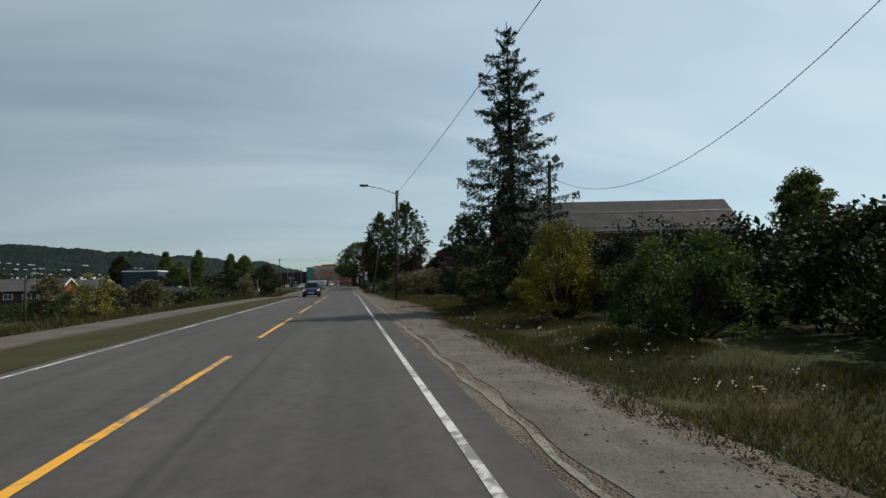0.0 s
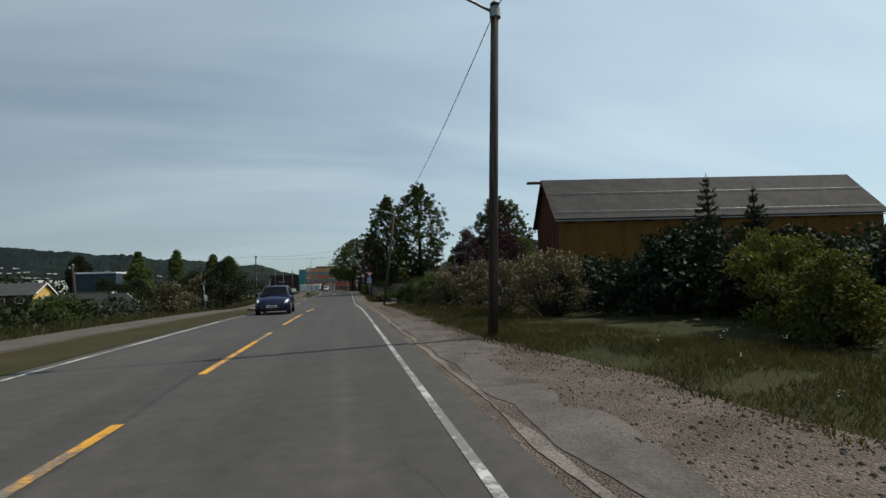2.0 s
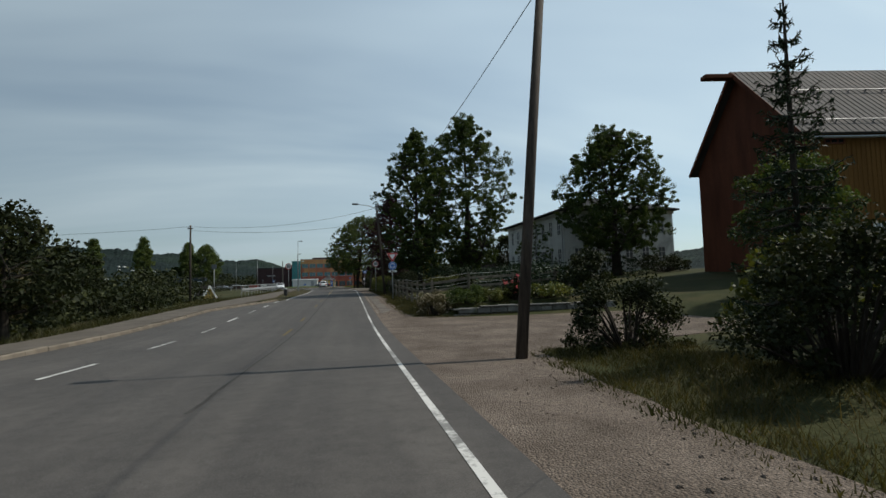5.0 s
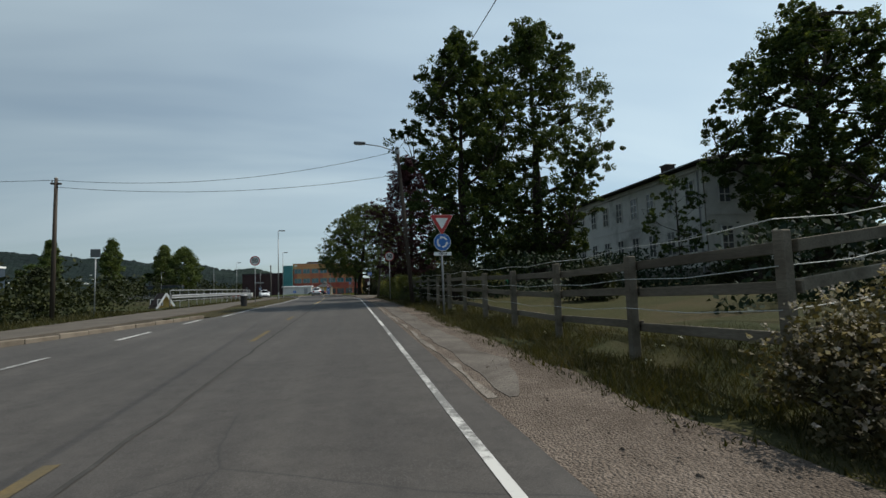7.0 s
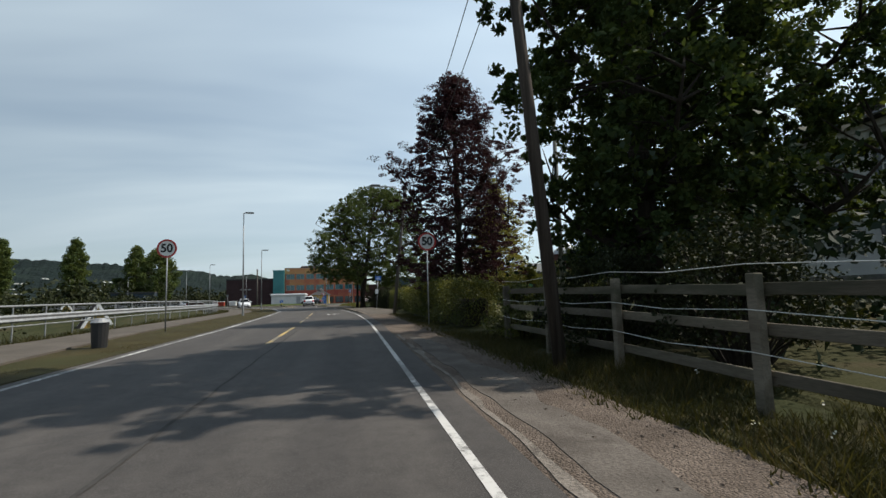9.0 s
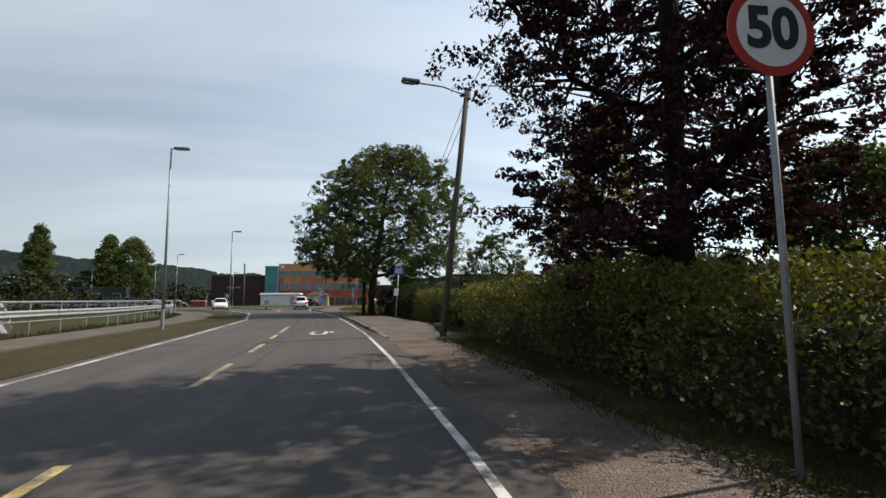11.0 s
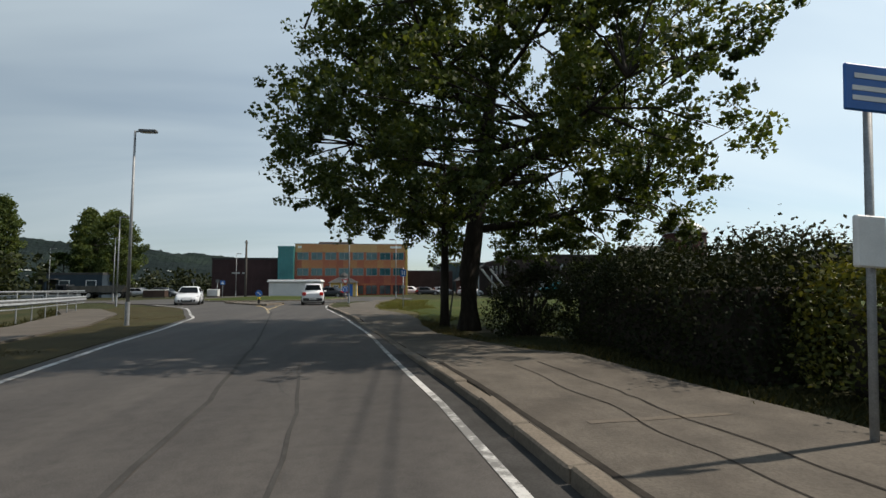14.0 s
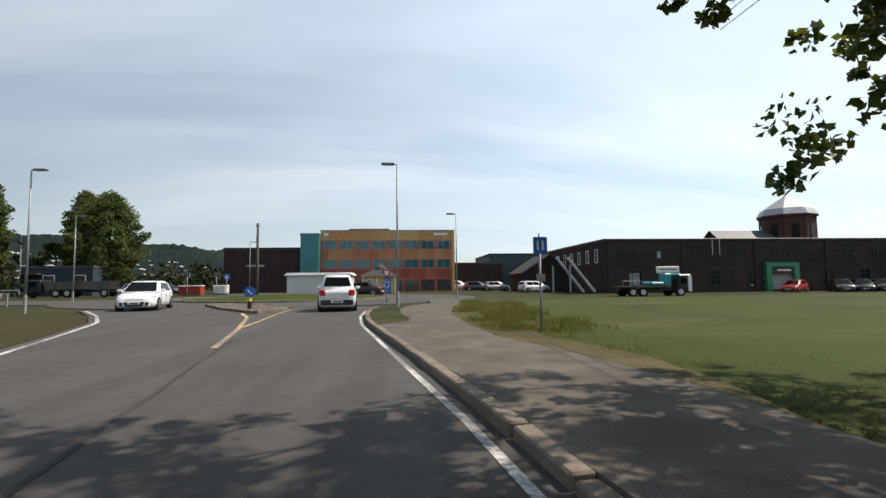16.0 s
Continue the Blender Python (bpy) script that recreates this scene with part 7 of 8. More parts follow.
# ---------------------------------------------------------------- shrubs along the right verge
SHR = [
    (6.4, 6.6, 2.7, 2.1, "leaf_lime", None, "olive-green broad-leaved roadside shrub"),
    (6.3, 11.7, 2.3, 3.1, "leaf_yellow", None, "yellow-green roadside shrub with upright shoots"),
    (6.5, 14.6, 1.8, 1.4, "leaf_yellow", None, "low yellow-green roadside shrub"),
    (7.8, 2.6, 3.2, 2.4, "leaf_dark", None, "dark tangled shrub by the roadside"),
    (8.2, -2.2, 3.4, 2.5, "leaf_dark", None, "dark tangled shrub by the roadside"),
    (7.8, 29.5, 1.5, 1.5, "leaf_fresh", None, "small yellow-green shrub with lit tips"),
    (8.5, 31.1, 2.3, 2.0, "leaf_fresh", None, "yellow-green roadside shrub with lit tips"),
    (8.0, 25.6, 2.8, 2.3, "leaf_pale", "petal_white", "grey-green shrub with pale lit tips"),
    (8.2, 22.6, 2.8, 2.4, "leaf_pale", "petal_white", "grey-green shrub with pale flower heads"),
    (10.0, 27.8, 3.0, 2.4, "leaf_dark", None, "dense dark green roadside shrub"),
    (10.4, 33.0, 3.0, 2.4, "leaf_dark", None, "dense dark green roadside shrub"),
    (9.6, 35.4, 3.2, 2.7, "needles", None, "tall dark yew-like shrub behind the verge"),
    (7.2, 38.3, 3.0, 2.4, "leaf_pale", "petal_white", "pale shrub covered with flowers"),
    (6.4, 41.0, 2.7, 2.2, "leaf_pale", "petal_white", "pale shrub covered with flowers"),
    (7.3, 46.6, 2.8, 2.4, "leaf_pale", "petal_white", "white-flowered elder shrub by the verge"),
    (6.2, 49.4, 2.6, 2.4, "leaf_pale", "petal_white", "white-flowered elder shrub by the verge"),
    (8.3, 50.6, 2.8, 2.8, "leaf_pale", "petal_white", "white-flowered elder shrub by the verge"),
    (6.3, 53.3, 2.6, 2.3, "leaf_lime", None, "dense green roadside garden shrub"),
    (6.6, 56.4, 2.8, 2.3, "leaf_hedge", "petal_white", "green shrub with a few pale flowers"),
    (6.1, 59.6, 2.6, 2.0, "leaf_lime", None, "dense green roadside garden shrub"),
    (6.4, 62.7, 2.7, 2.2, "leaf_dark", None, "dense dark green roadside shrub"),
    (9.0, 57.5, 2.8, 3.0, "leaf_pale", None, "tall grey-green roadside shrub"),
    (9.8, 66.5, 3.0, 2.4, "leaf_hedge", None, "green shrub at the corner of the drive"),
    (5.8, 67.0, 2.4, 1.6, "leaf_dark", None, "low dark shrub at the corner of the drive"),
    (4.3, 81.7, 1.9, 1.15, "leaf_pale", "petal_white", "low pale flowering shrub by the stone wall"),
    (5.9, 81.6, 2.2, 0.85, "leaf_lime", None, "low leafy shrub by the boulder wall"),
    (7.3, 81.6, 2.0, 0.6, "leaf_hedge", None, "low leafy plants behind the wall"),
    (10.2, 81.6, 2.4, 0.65, "leaf_hedge", None, "low leafy plants behind the wall"),
    (13.0, 82.8, 3.0, 2.4, "leaf_dark", None, "tall dark shrub beyond the drive"),
    (9.3, 96.0, 1.9, 1.5, "leaf_dark", None, "low dark shrub in the paddock"),
    (19.5, 98.6, 4.4, 1.5, "leaf_dark", None, "broad dark shrub before the farmhouse"),
    (29.5, 99.0, 4.8, 1.7, "leaf_dark", None, "broad dark shrub before the farmhouse"),
    (5.6, 103.5, 2.4, 2.4, "leaf_dark", None, "dark shrub at the fence's end"),
    (5.3, 106.5, 2.6, 2.2, "leaf_dark", None, "dark shrub under the lime trees"),
    (5.0, 110.2, 2.2, 1.5, "leaf_hedge", None, "rounded green shrub at the roadside"),
    (8.0, 114.0, 2.0, 1.2, "leaf_dark", None, "rounded clipped dark garden shrub"),
    (10.5, 117.5, 2.2, 1.0, "leaf_hedge", None, "low clipped green garden shrub"),
    (13.0, 121.0, 2.4, 1.4, "leaf_hedge", None, "leafy green garden shrub"),
    (5.0, 130.4, 2.2, 1.55, "leaf_hedge", None, "rounded hedge shrub beside the footway"),
    (5.0, 132.4, 2.3, 1.6, "leaf_hedge", None, "rounded hedge shrub beside the footway"),
    (5.0, 134.5, 2.2, 1.5, "leaf_hedge", None, "rounded hedge shrub beside the footway"),
    (5.2, 136.3, 2.2, 1.5, "leaf_lime", None, "loose leafy shrub beside the footway"),
    (7.2, 133.0, 2.6, 2.3, "leaf_yellow", None, "leafy yellow-green garden shrub"),
    (7.4, 137.2, 2.6, 2.4, "leaf_lime", None, "leafy green garden shrub"),
    (9.4, 131.6, 3.0, 2.7, "leaf_fresh", None, "tall yellow-green garden shrub under the larch"),
    (12.6, 131.0, 3.4, 3.0, "leaf_fresh", None, "tall yellow-green garden shrub under the larch"),
    (15.6, 131.8, 3.4, 3.1, "leaf_hedge", None, "tall green garden shrub beside the larch"),
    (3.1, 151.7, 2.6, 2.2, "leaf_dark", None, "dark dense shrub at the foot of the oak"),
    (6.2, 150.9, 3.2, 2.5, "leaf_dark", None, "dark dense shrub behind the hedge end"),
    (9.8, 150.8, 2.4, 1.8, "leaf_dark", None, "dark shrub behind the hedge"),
    (9.3, 154.5, 2.4, 1.3, "leaf_hedge", None, "low shrub at the edge of the field"),
]
ROW = random.Random(12)
for k in range(26):
    y = -6 + k * 2.75
    mt = ROW.choice(("leaf_dark", "needles", "leaf_dark", "needles"))
    SHR.append((8.7 + 1.9 * smooth(17, 20, y) * (1 - smooth(33, 37, y)) + ROW.uniform(-0.4, 0.6), y, 3.2, (2.5 if y < 22 else 1.75) + ROW.uniform(-0.2, 0.3), mt, None, {"leaf_dark": "dense dark shrub in the second row", "needles": "dark yew-like shrub in the second row"}[mt]))
for k, (x, y, w, h, mt, fl, lab) in enumerate(SHR):
    x -= 0.4 * (1 if x < 7.5 else 0.3) * smooth(26, 34, y) * (1 - smooth(62, 66, y))
    near = w * h
    shrub("shrub", x, y, G(x, y), w, h, M[mt], lab, seed=100 + k, clumps=int(30 + near * 4), per=(230 if mt == "leaf_pale" and x < 8.6 else 190 if x < 8.6 else 90 if y < 22 else 60), leaf=(0.055 if mt == "leaf_pale" else 0.07) if x < 8.6 else 0.12 if y < 22 else 0.16, clump=(0.22 if x < 8.6 else 0.3) + 0.045 * h, flowers=M[fl] if fl else None, fl_n=(330 if x < 8.6 else 200) if fl else 0, fl_size=0.042)
shrub("rhododendron", 8.5, 81.5, G(8.5, 81.5), 1.4, 1.1, M["leaf_dark"], "low shrub with pink rhododendron blossom", seed=300, clumps=20, per=120, leaf=0.13, clump=0.38, flowers=M["petal_pink"], fl_n=42, fl_size=0.1)


def hedge(x0, x1, y0, y1, top, material, label, seed=9, density=560, leaf=0.072, shoots=True):
    """A clipped hedge: a solid dark core hidden by a ragged skin of leaves."""
    r = np.random.default_rng(seed)
    xc, yc = (x0 + x1) / 2, (y0 + y1) / 2
    t = thing("hedge", xc, yc, G(xc, yc), 0, label, "hedge")
    h, w, l = top - G(xc, yc), (x1 - x0) / 2, (y1 - y0) / 2
    # solid dark box, added to block the view and stand for the shaded inside
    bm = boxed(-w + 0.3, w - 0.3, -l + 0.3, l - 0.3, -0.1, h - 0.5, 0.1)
    part("hedge_core", bm, M["bark"], t, "solid dark box standing in for the hedge's shaded inside")
    pts = []
    for area, f in ((2 * l * h, lambda n: np.c_[np.full(n, -w), r.uniform(-l, l, n), r.uniform(0.02, h, n)]), (2 * l * h, lambda n: np.c_[np.full(n, w), r.uniform(-l, l, n), r.uniform(0.05, h, n)]),
                    (2 * w * h, lambda n: np.c_[r.uniform(-w, w, n), np.full(n, -l), r.uniform(0.02, h, n)]), (2 * w * h, lambda n: np.c_[r.uniform(-w, w, n), np.full(n, l), r.uniform(0.05, h, n)]), (4 * l * w, lambda n: np.c_[r.uniform(-w, w, n), r.uniform(-l, l, n), np.full(n, h)]),
                    (2.4 * l * w, lambda n: np.c_[r.uniform(-w, w, n), r.uniform(-l, l, n), r.uniform(h - 0.7, h, n)])):
        p = f(int(area * density))
        p += r.normal(0, 0.13, p.shape)
        pts.append(p)
    p = np.concatenate(pts)
    bulge = np.array([0.42 * noise.noise(Vector((a * 0.9, (b + yc) * 0.7, c * 1.1))) + 0.1 * noise.noise(Vector((a * 2.7, (b + yc) * 2.3, c * 2.6))) for a, b, c in p])
    p[:, 0] *= 1 + bulge * 0.7
    p[:, 2] = p[:, 2] * (1 + bulge * 0.45)
    p = p[p[:, 2] > 0.03]
    part("foliage", quads_mesh("foliage", leaf_quads(p, leaf, r), material), None, t)
    if shoots:
        # small yellow tufts out of the clipped top and shoulder paint its sunlit tone
        n = int(4 * l * w * 9)
        c = np.c_[r.uniform(-w, w, n), r.uniform(-l, l, n), np.full(n, h)]
        edge = r.uniform(0, 1, n) < 0.35
        c[edge, 0] = -w
        c[edge, 2] = h - np.abs(r.normal(0, 0.28, edge.sum()))
        q = (c[:, None, :] + r.normal(0, 0.09, (n, 26, 3))).reshape(-1, 3)
        rise = np.array([0.42 * noise.noise(Vector((a * 0.9, (b + yc) * 0.7, d * 1.1))) for a, b, d in q])
        q[:, 0] *= 1 + rise * 0.7
        q[:, 2] = q[:, 2] * (1 + rise * 0.45) + 0.02
        part("young_growth", quads_mesh("young_growth", leaf_quads(q, leaf, r), M["leaf_yellow"]), None, t, "yellow-green shoots that paint in the sunlit top")
    return t


hedge(3.95, 5.5, 114.4, 120.6, 1.42, M["leaf_hedge"], "clipped green hedge beside the road", 41)
hedge(3.95, 6.0, 120.7, 129.3, 1.5, M["leaf_hedge"], "clipped green hedge in the shade of a copper beech", 42)
hedge(4.1, 6.0, 138.8, 144.0, 1.5, M["leaf_hedge"], "clipped green hedge behind the footway", 43)
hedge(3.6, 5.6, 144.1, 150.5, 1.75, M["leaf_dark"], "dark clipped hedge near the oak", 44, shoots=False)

# ---------------------------------------------------------------- trees and shrubs on the left
for k, (x, y, h, r_, sh_, mt, lab) in enumerate((
        (-66.0, 232, 18, 3.2, "egg", "leaf_birch", "tall columnar green poplar tree"), (-52.6, 233, 16, 3.4, "egg", "leaf_birch", "tall columnar green poplar tree"), (-76, 222, 17, 2.5, "column", "leaf_birch", "tall columnar green poplar tree"),
        (-45.4, 227, 14.8, 4.9, "egg", "leaf_birch", "large weeping birch by the side road"), (-56, 232, 8, 4.2, "round", "leaf_lime", "round green broad-leaved tree"),
        (-70, 205, 9.5, 4.5, "round", "leaf_lime", "round green broad-leaved tree"), (-12.8, 79.2, 5.3, 2.9, "round", "leaf_dark", "bushy dark green tree beyond the footpath"), (-16.7, 84.6, 4.3, 2.0, "round", "leaf_pale", "white-flowering small tree beyond the footpath"),
        (-19, 92, 5.2, 2.5, "round", "leaf_dark", "bushy dark green tree beyond the footpath"), (-33.5, 62, 5.6, 2.3, "egg", "leaf_pale", "pale flowering tree on the slope"), (-26.5, 60, 4.0, 2.0, "round", "leaf_pale", "pale flowering tree on the slope"),
        (-36, 118, 6.2, 2.6, "egg", "leaf_dark", "dark tree on the slope"), (-30, 121, 5.2, 1.8, "column", "leaf_dark", "narrow dark tree on the slope"), (-41, 134, 6.2, 2.6, "egg", "leaf_birch", "green tree on the slope"), (-25.5, 126, 4.8, 2.0, "egg", "leaf_dark", "dark tree on the slope"),
        (-48, 150, 11, 3.4, "round", "leaf_birch", "green tree among the houses"), (-24, 108, 6.0, 2.4, "round", "leaf_dark", "dark tree beyond the footpath"), (-43, 122, 6.8, 2.6, "round", "leaf_dark", "dark tree before a hall"), (-39.5, 119, 5.6, 2.4, "round", "leaf_dark", "dark tree before a hall"), (-80, 190, 13, 4, "round", "leaf_dark", "dark tree in the valley"))):
    broadleaf("poplar" if "poplar" in lab else "birch" if "birch" in lab else "tree", x, y, G(x, y), h, r_, 1.2 if h < 10 else 2.0, M[mt], lab, clumps=45 if h < 10 else 150 if "birch" in lab else 95, per=150, leaf=0.2 if y < 130 else 0.34 if "weeping" in lab else 0.42, clump=0.85 if h < 10 else 1.2, trunk=0.12 + h * 0.012, shape=sh_, seed=400 + k, flowers=M["petal_white"] if "flowering" in lab else None)
LSH = [(-12.0, 60.0, 2.6, 2.5, "leaf_pale", "petal_white"), (-14.5, 52, 2.8, 2.2, "leaf_lime", None), (-17, 46, 3.0, 2.6, "leaf_hedge", "petal_white"), (-13.5, 69, 2.6, 2.0, "leaf_pale", "petal_white"), (-18.6, 38.7, 3.7, 3.7, "leaf_yellow", "petal_white"),
       (-24, 47, 3.4, 3.0, "leaf_hedge", None), (-22, 30, 3.0, 2.6, "leaf_lime", None), (-14.6, 38.0, 3.0, 2.7, "leaf_pale", "petal_white"), (-13.5, 75, 2.8, 2.4, "leaf_dark", None), (-28, 36, 3.6, 3.2, "leaf_pale", "petal_white"), (-18, 99, 3.0, 2.4, "leaf_dark", None), (-17.5, 104, 3.0, 2.3, "leaf_dark", None),
       (-30, 58, 3.4, 3.0, "leaf_lime", None), (-36, 64, 3.6, 3.4, "leaf_hedge", None), (-21, 66, 3.2, 2.8, "leaf_dark", None)]
for k, (x, y, w, h, mt, fl) in enumerate(LSH):
    shrub("shrub", x, y, G(x, y), w, h, M[mt], "pale flowering shrub beyond the footpath" if fl else "green shrub beyond the footpath", seed=500 + k, clumps=34, per=80, leaf=0.15, clump=0.45, flowers=M[fl] if fl else None, fl_n=110 if fl else 0, fl_size=0.06)


# ---------------------------------------------------------------- grass, flowers, stones
def blades(name, label, spots, n_per, height, material, seed, width=0.012, category="grass"):
    """Standing grass over stretches (y0, y1, left edge, right edge)."""
    r = np.random.default_rng(seed)
    base, hs = [], []
    for y0, y1, fa, fb, dens, hm in spots:
        ww = abs(fb((y0 + y1) / 2) - fa((y0 + y1) / 2))
        n = int((y1 - y0) * ww * dens * n_per)
        ys, us = r.uniform(y0, y1, n), r.uniform(0, 1, n)
        for y, u in zip(ys, us):
            a, b = fa(y), fb(y)
            x = a + (b - a) * u
            m = noise.noise(Vector((x * 0.8, y * 0.8, seed)))
            if m < -0.28:
                continue
            base.append((x, y, G(x, y) - 0.01))
            hs.append(height * hm * (0.55 + 0.8 * max(0, m + 0.2)) * r.uniform(0.5, 1.3))
    base, hs = np.array(base), np.array(hs)
    n = len(base)
    a = r.uniform(0, 2 * math.pi, n)
    side = np.c_[np.cos(a), np.sin(a), np.zeros(n)] * (width * r.uniform(0.7, 1.6, n))[:, None]
    lean = np.c_[r.normal(0, 0.55, n), r.normal(0, 0.55, n), np.ones(n)] * hs[:, None]
    v = np.stack([base - side, base + side, base + lean + side * 0.15, base + lean - side * 0.15], axis=1).reshape(-1, 3)
    return tagged(part(name, quads_mesh(name, v, material), None), label, category, kind="stuff")


vr = lambda y: sh_r(y) + 0.0
blades("verge_grass", "tall green and straw-coloured verge grass", [(-3, 68, vr, lambda y: vr(y) + 2.8, 0.9, 1.0), (33.3, 37.5, lambda y: 3.35, lambda y: 4.7, 1.1, 1.7), (82, 112, lambda y: vr(y) - 0.05, lambda y: 5.2, 1.0, 1.45), (112, 129, lambda y: vr(y), lambda y: 4.0, 0.8, 0.6), (80, 82, lambda y: 3.2, lambda y: 8.0, 1.0, 0.8)], 760, 0.15, M["grass_blade"], 51, 0.006)
blades("verge_straw", "thin dry straw and seed heads in the verge", [(-3, 66, lambda y: vr(y) - 0.1, lambda y: vr(y) + 2.6, 1.0, 1.0), (83, 112, lambda y: vr(y) - 0.1, lambda y: 4.4, 1.0, 0.9)], 90, 0.28, M["grass_dry"], 57, 0.004)
blades("field_edge_grass", "tall rough grass at the field's edge", [(157, 166, lambda y: fw_r(y) + 0.7, lambda y: fw_r(y) + 3.2, 0.8, 0.7), (166, 182, lambda y: fw_r(y) + 0.2, lambda y: fw_r(y) + 3.4, 1.0, 1.5), (168.6, 181, lambda y: RE(y) + 0.22, lambda y: fw_l(y), 1.3, 0.75)], 420, 0.21, M["field_grass"], 58, 0.009)
blades("footway_edge_grass", "short dry grass along the footway's edge", [(150, 184, lambda y: fw_r(y) - 0.08, lambda y: fw_r(y) + 0.8, 1.0, 1.0)], 420, 0.07, M["grass_dry"], 59, 0.008)
blades("verge_grass_low", "short green grass creeping over the shoulder's edge", [(-3, 68, lambda y: vr(y) - 0.35, lambda y: vr(y) + 0.1, 1.0, 1.0), (82, 129, lambda y: vr(y) - 0.3, lambda y: vr(y) + 0.1, 1.0, 1.0), (137, 150, lambda y: fw_r(y) - 0.1, lambda y: 4.2, 1.0, 1.2), (150, 186, lambda y: fw_r(y) - 0.15, lambda y: fw_r(y) + 1.0, 0.7, 0.8)], 260, 0.12, M["grass_blade"], 52)
blades("far_verge_grass", "dry brown-green grass on the strip between road and footpath", [(4, 58, lambda y: LE(y) - 0.05, lambda y: fp_r(y) + 0.05, 1.0, 1.0), (102, 165, lambda y: LE(y) - 0.05, lambda y: fp_r(y) + 0.05, 1.0, 1.0)], 300, 0.075, M["grass_dry"], 53, 0.008)
blades("bank_grass", "rough green grass beyond the footpath", [(8, 110, lambda y: fp_l(y) - 3.0, lambda y: fp_l(y) + 0.05, 0.5, 1.2), (110, 172, lambda y: fp_l(y) - 1.0, lambda y: fp_l(y) + 0.05, 0.7, 1.0)], 130, 0.28, M["grass_blade"], 54, 0.016)
r = np.random.default_rng(61)
fp_ = []
for y0, y1, n in ((2, 14, 70), (20, 30, 25), (42, 56, 60), (84, 104, 30)):
    for k in range(n):
        y = r.uniform(y0, y1)
        x = sh_r(y) + r.uniform(0.1, 2.2)
        c = np.array((x, y, G(x, y) + r.uniform(0.18, 0.42)))
        fp_.append(c + r.normal(0, 0.018, (5, 3)))
tagged(part("verge_flowers", quads_mesh("verge_flowers", leaf_quads(np.concatenate(fp_), 0.028, r, 1.5), M["petal_bright"]), None), "small white wild flowers in the verge", "flowers", kind="stuff")
# loose stones on the shoulder
vs, fs = [], []
for k in range(15000):
    y = r.uniform(0, 129) if k % 3 == 0 else r.uniform(0, 56)
    a, b = RE(y), sh_r(y)
    u = r.uniform(0.3, 1.05) if k % 2 else r.uniform(0.72, 1.12)
    x = a + (b - a) * u if b < 6 else r.uniform(1.7, 6)
    s = abs(r.normal(0, 0.008)) + 0.006
    z = zr(y) - 0.02
    i = len(vs)
    rot = r.uniform(0, 6.3)
    c, sn = math.cos(rot), math.sin(rot)
    for dx, dy, dz in ((-1, -0.7, 0), (1, -0.8, 0), (0.9, 0.8, 0), (-0.8, 0.7, 0), (-0.4, -0.3, 0.9), (0.5, -0.2, 1.0), (0.3, 0.4, 0.85), (-0.4, 0.3, 0.8)):
        vs.append((x + (dx * c - dy * sn) * s, y + (dx * sn + dy * c) * s, z + dz * s * 0.9))
    for q in ((0, 1, 5, 4), (1, 2, 6, 5), (2, 3, 7, 6), (3, 0, 4, 7), (4, 5, 6, 7)):
        fs.append(tuple(i + j for j in q))
sm = bpy.data.meshes.new("loose_stones")
sm.from_pydata(vs, [], fs)
tagged(part("loose_stones", sm, M["gravel"]), "loose grey stones and grit on the shoulder", "stones", kind="stuff")
# what is left of an old asphalt surface on the shoulder, with a broken edge and a pothole
M["old_asphalt"] = surface("pale_old_asphalt", (0.095, 0.083, 0.071), (0.165, 0.146, 0.126), 1.3, 0.93, 0, 34, 0.8, 0.02, (0.062, 0.053, 0.045), 0.9, fine_amount=0.5)
for nm, a_, b_, w0, w1, sd in (("pavement_old_asphalt", -12, 21, 0.75, 0.7, 3.0), ("pavement_old_asphalt_middle", 24.6, 43, 0.55, 0.75, 8.0), ("pavement_old_asphalt_north", 84, 112, 0.45, 0.5, 5.0)):
    old = ribbon(nm, a_, b_, lambda y: RE(y) + 0.34 + 0.12 * noise.noise(Vector((y * 0.6, sd, 1))), lambda y: RE(y) + 0.4 + min(w0 + w1 * abs(noise.noise(Vector((y * 0.32, sd, 0)))) * 2, 0.28 * (y - a_) + 0.05, 0.28 * (b_ - y) + 0.05, sh_r(y) - RE(y) - 0.6), -0.013, M["old_asphalt"], 0.18, 5, 0.09, 0.05)
    structure(old, "pale cracked remains of old asphalt on the shoulder", "pavement")
M["pothole"] = surface("pothole_dirt", (0.03, 0.024, 0.02), (0.075, 0.056, 0.044), 4.0, 0.95, 0, 40, 0.9, 0.03)
rp = np.random.default_rng(91)
bm = bmesh.new()
edge_ = [bm.verts.new((3.3 + math.cos(a) * 0.3 * q_, 23.3 + math.sin(a) * 0.5 * q_, zr(23) - 0.012)) for a, q_ in zip(np.linspace(0, 2 * math.pi, 71)[:-1], 1 + 0.22 * np.sin(3 * np.linspace(0, 6.2, 70)) + rp.uniform(-0.18, 0.18, 70))]
mid_ = bm.verts.new((3.25, 23.3, zr(23) - 0.016))
for k in range(len(edge_)):
    bm.faces.new((mid_, edge_[k], edge_[(k + 1) % len(edge_)]))
structure(part("ground_pothole", bm, M["pothole"]), "shallow dark pothole in the shoulder", "pothole")
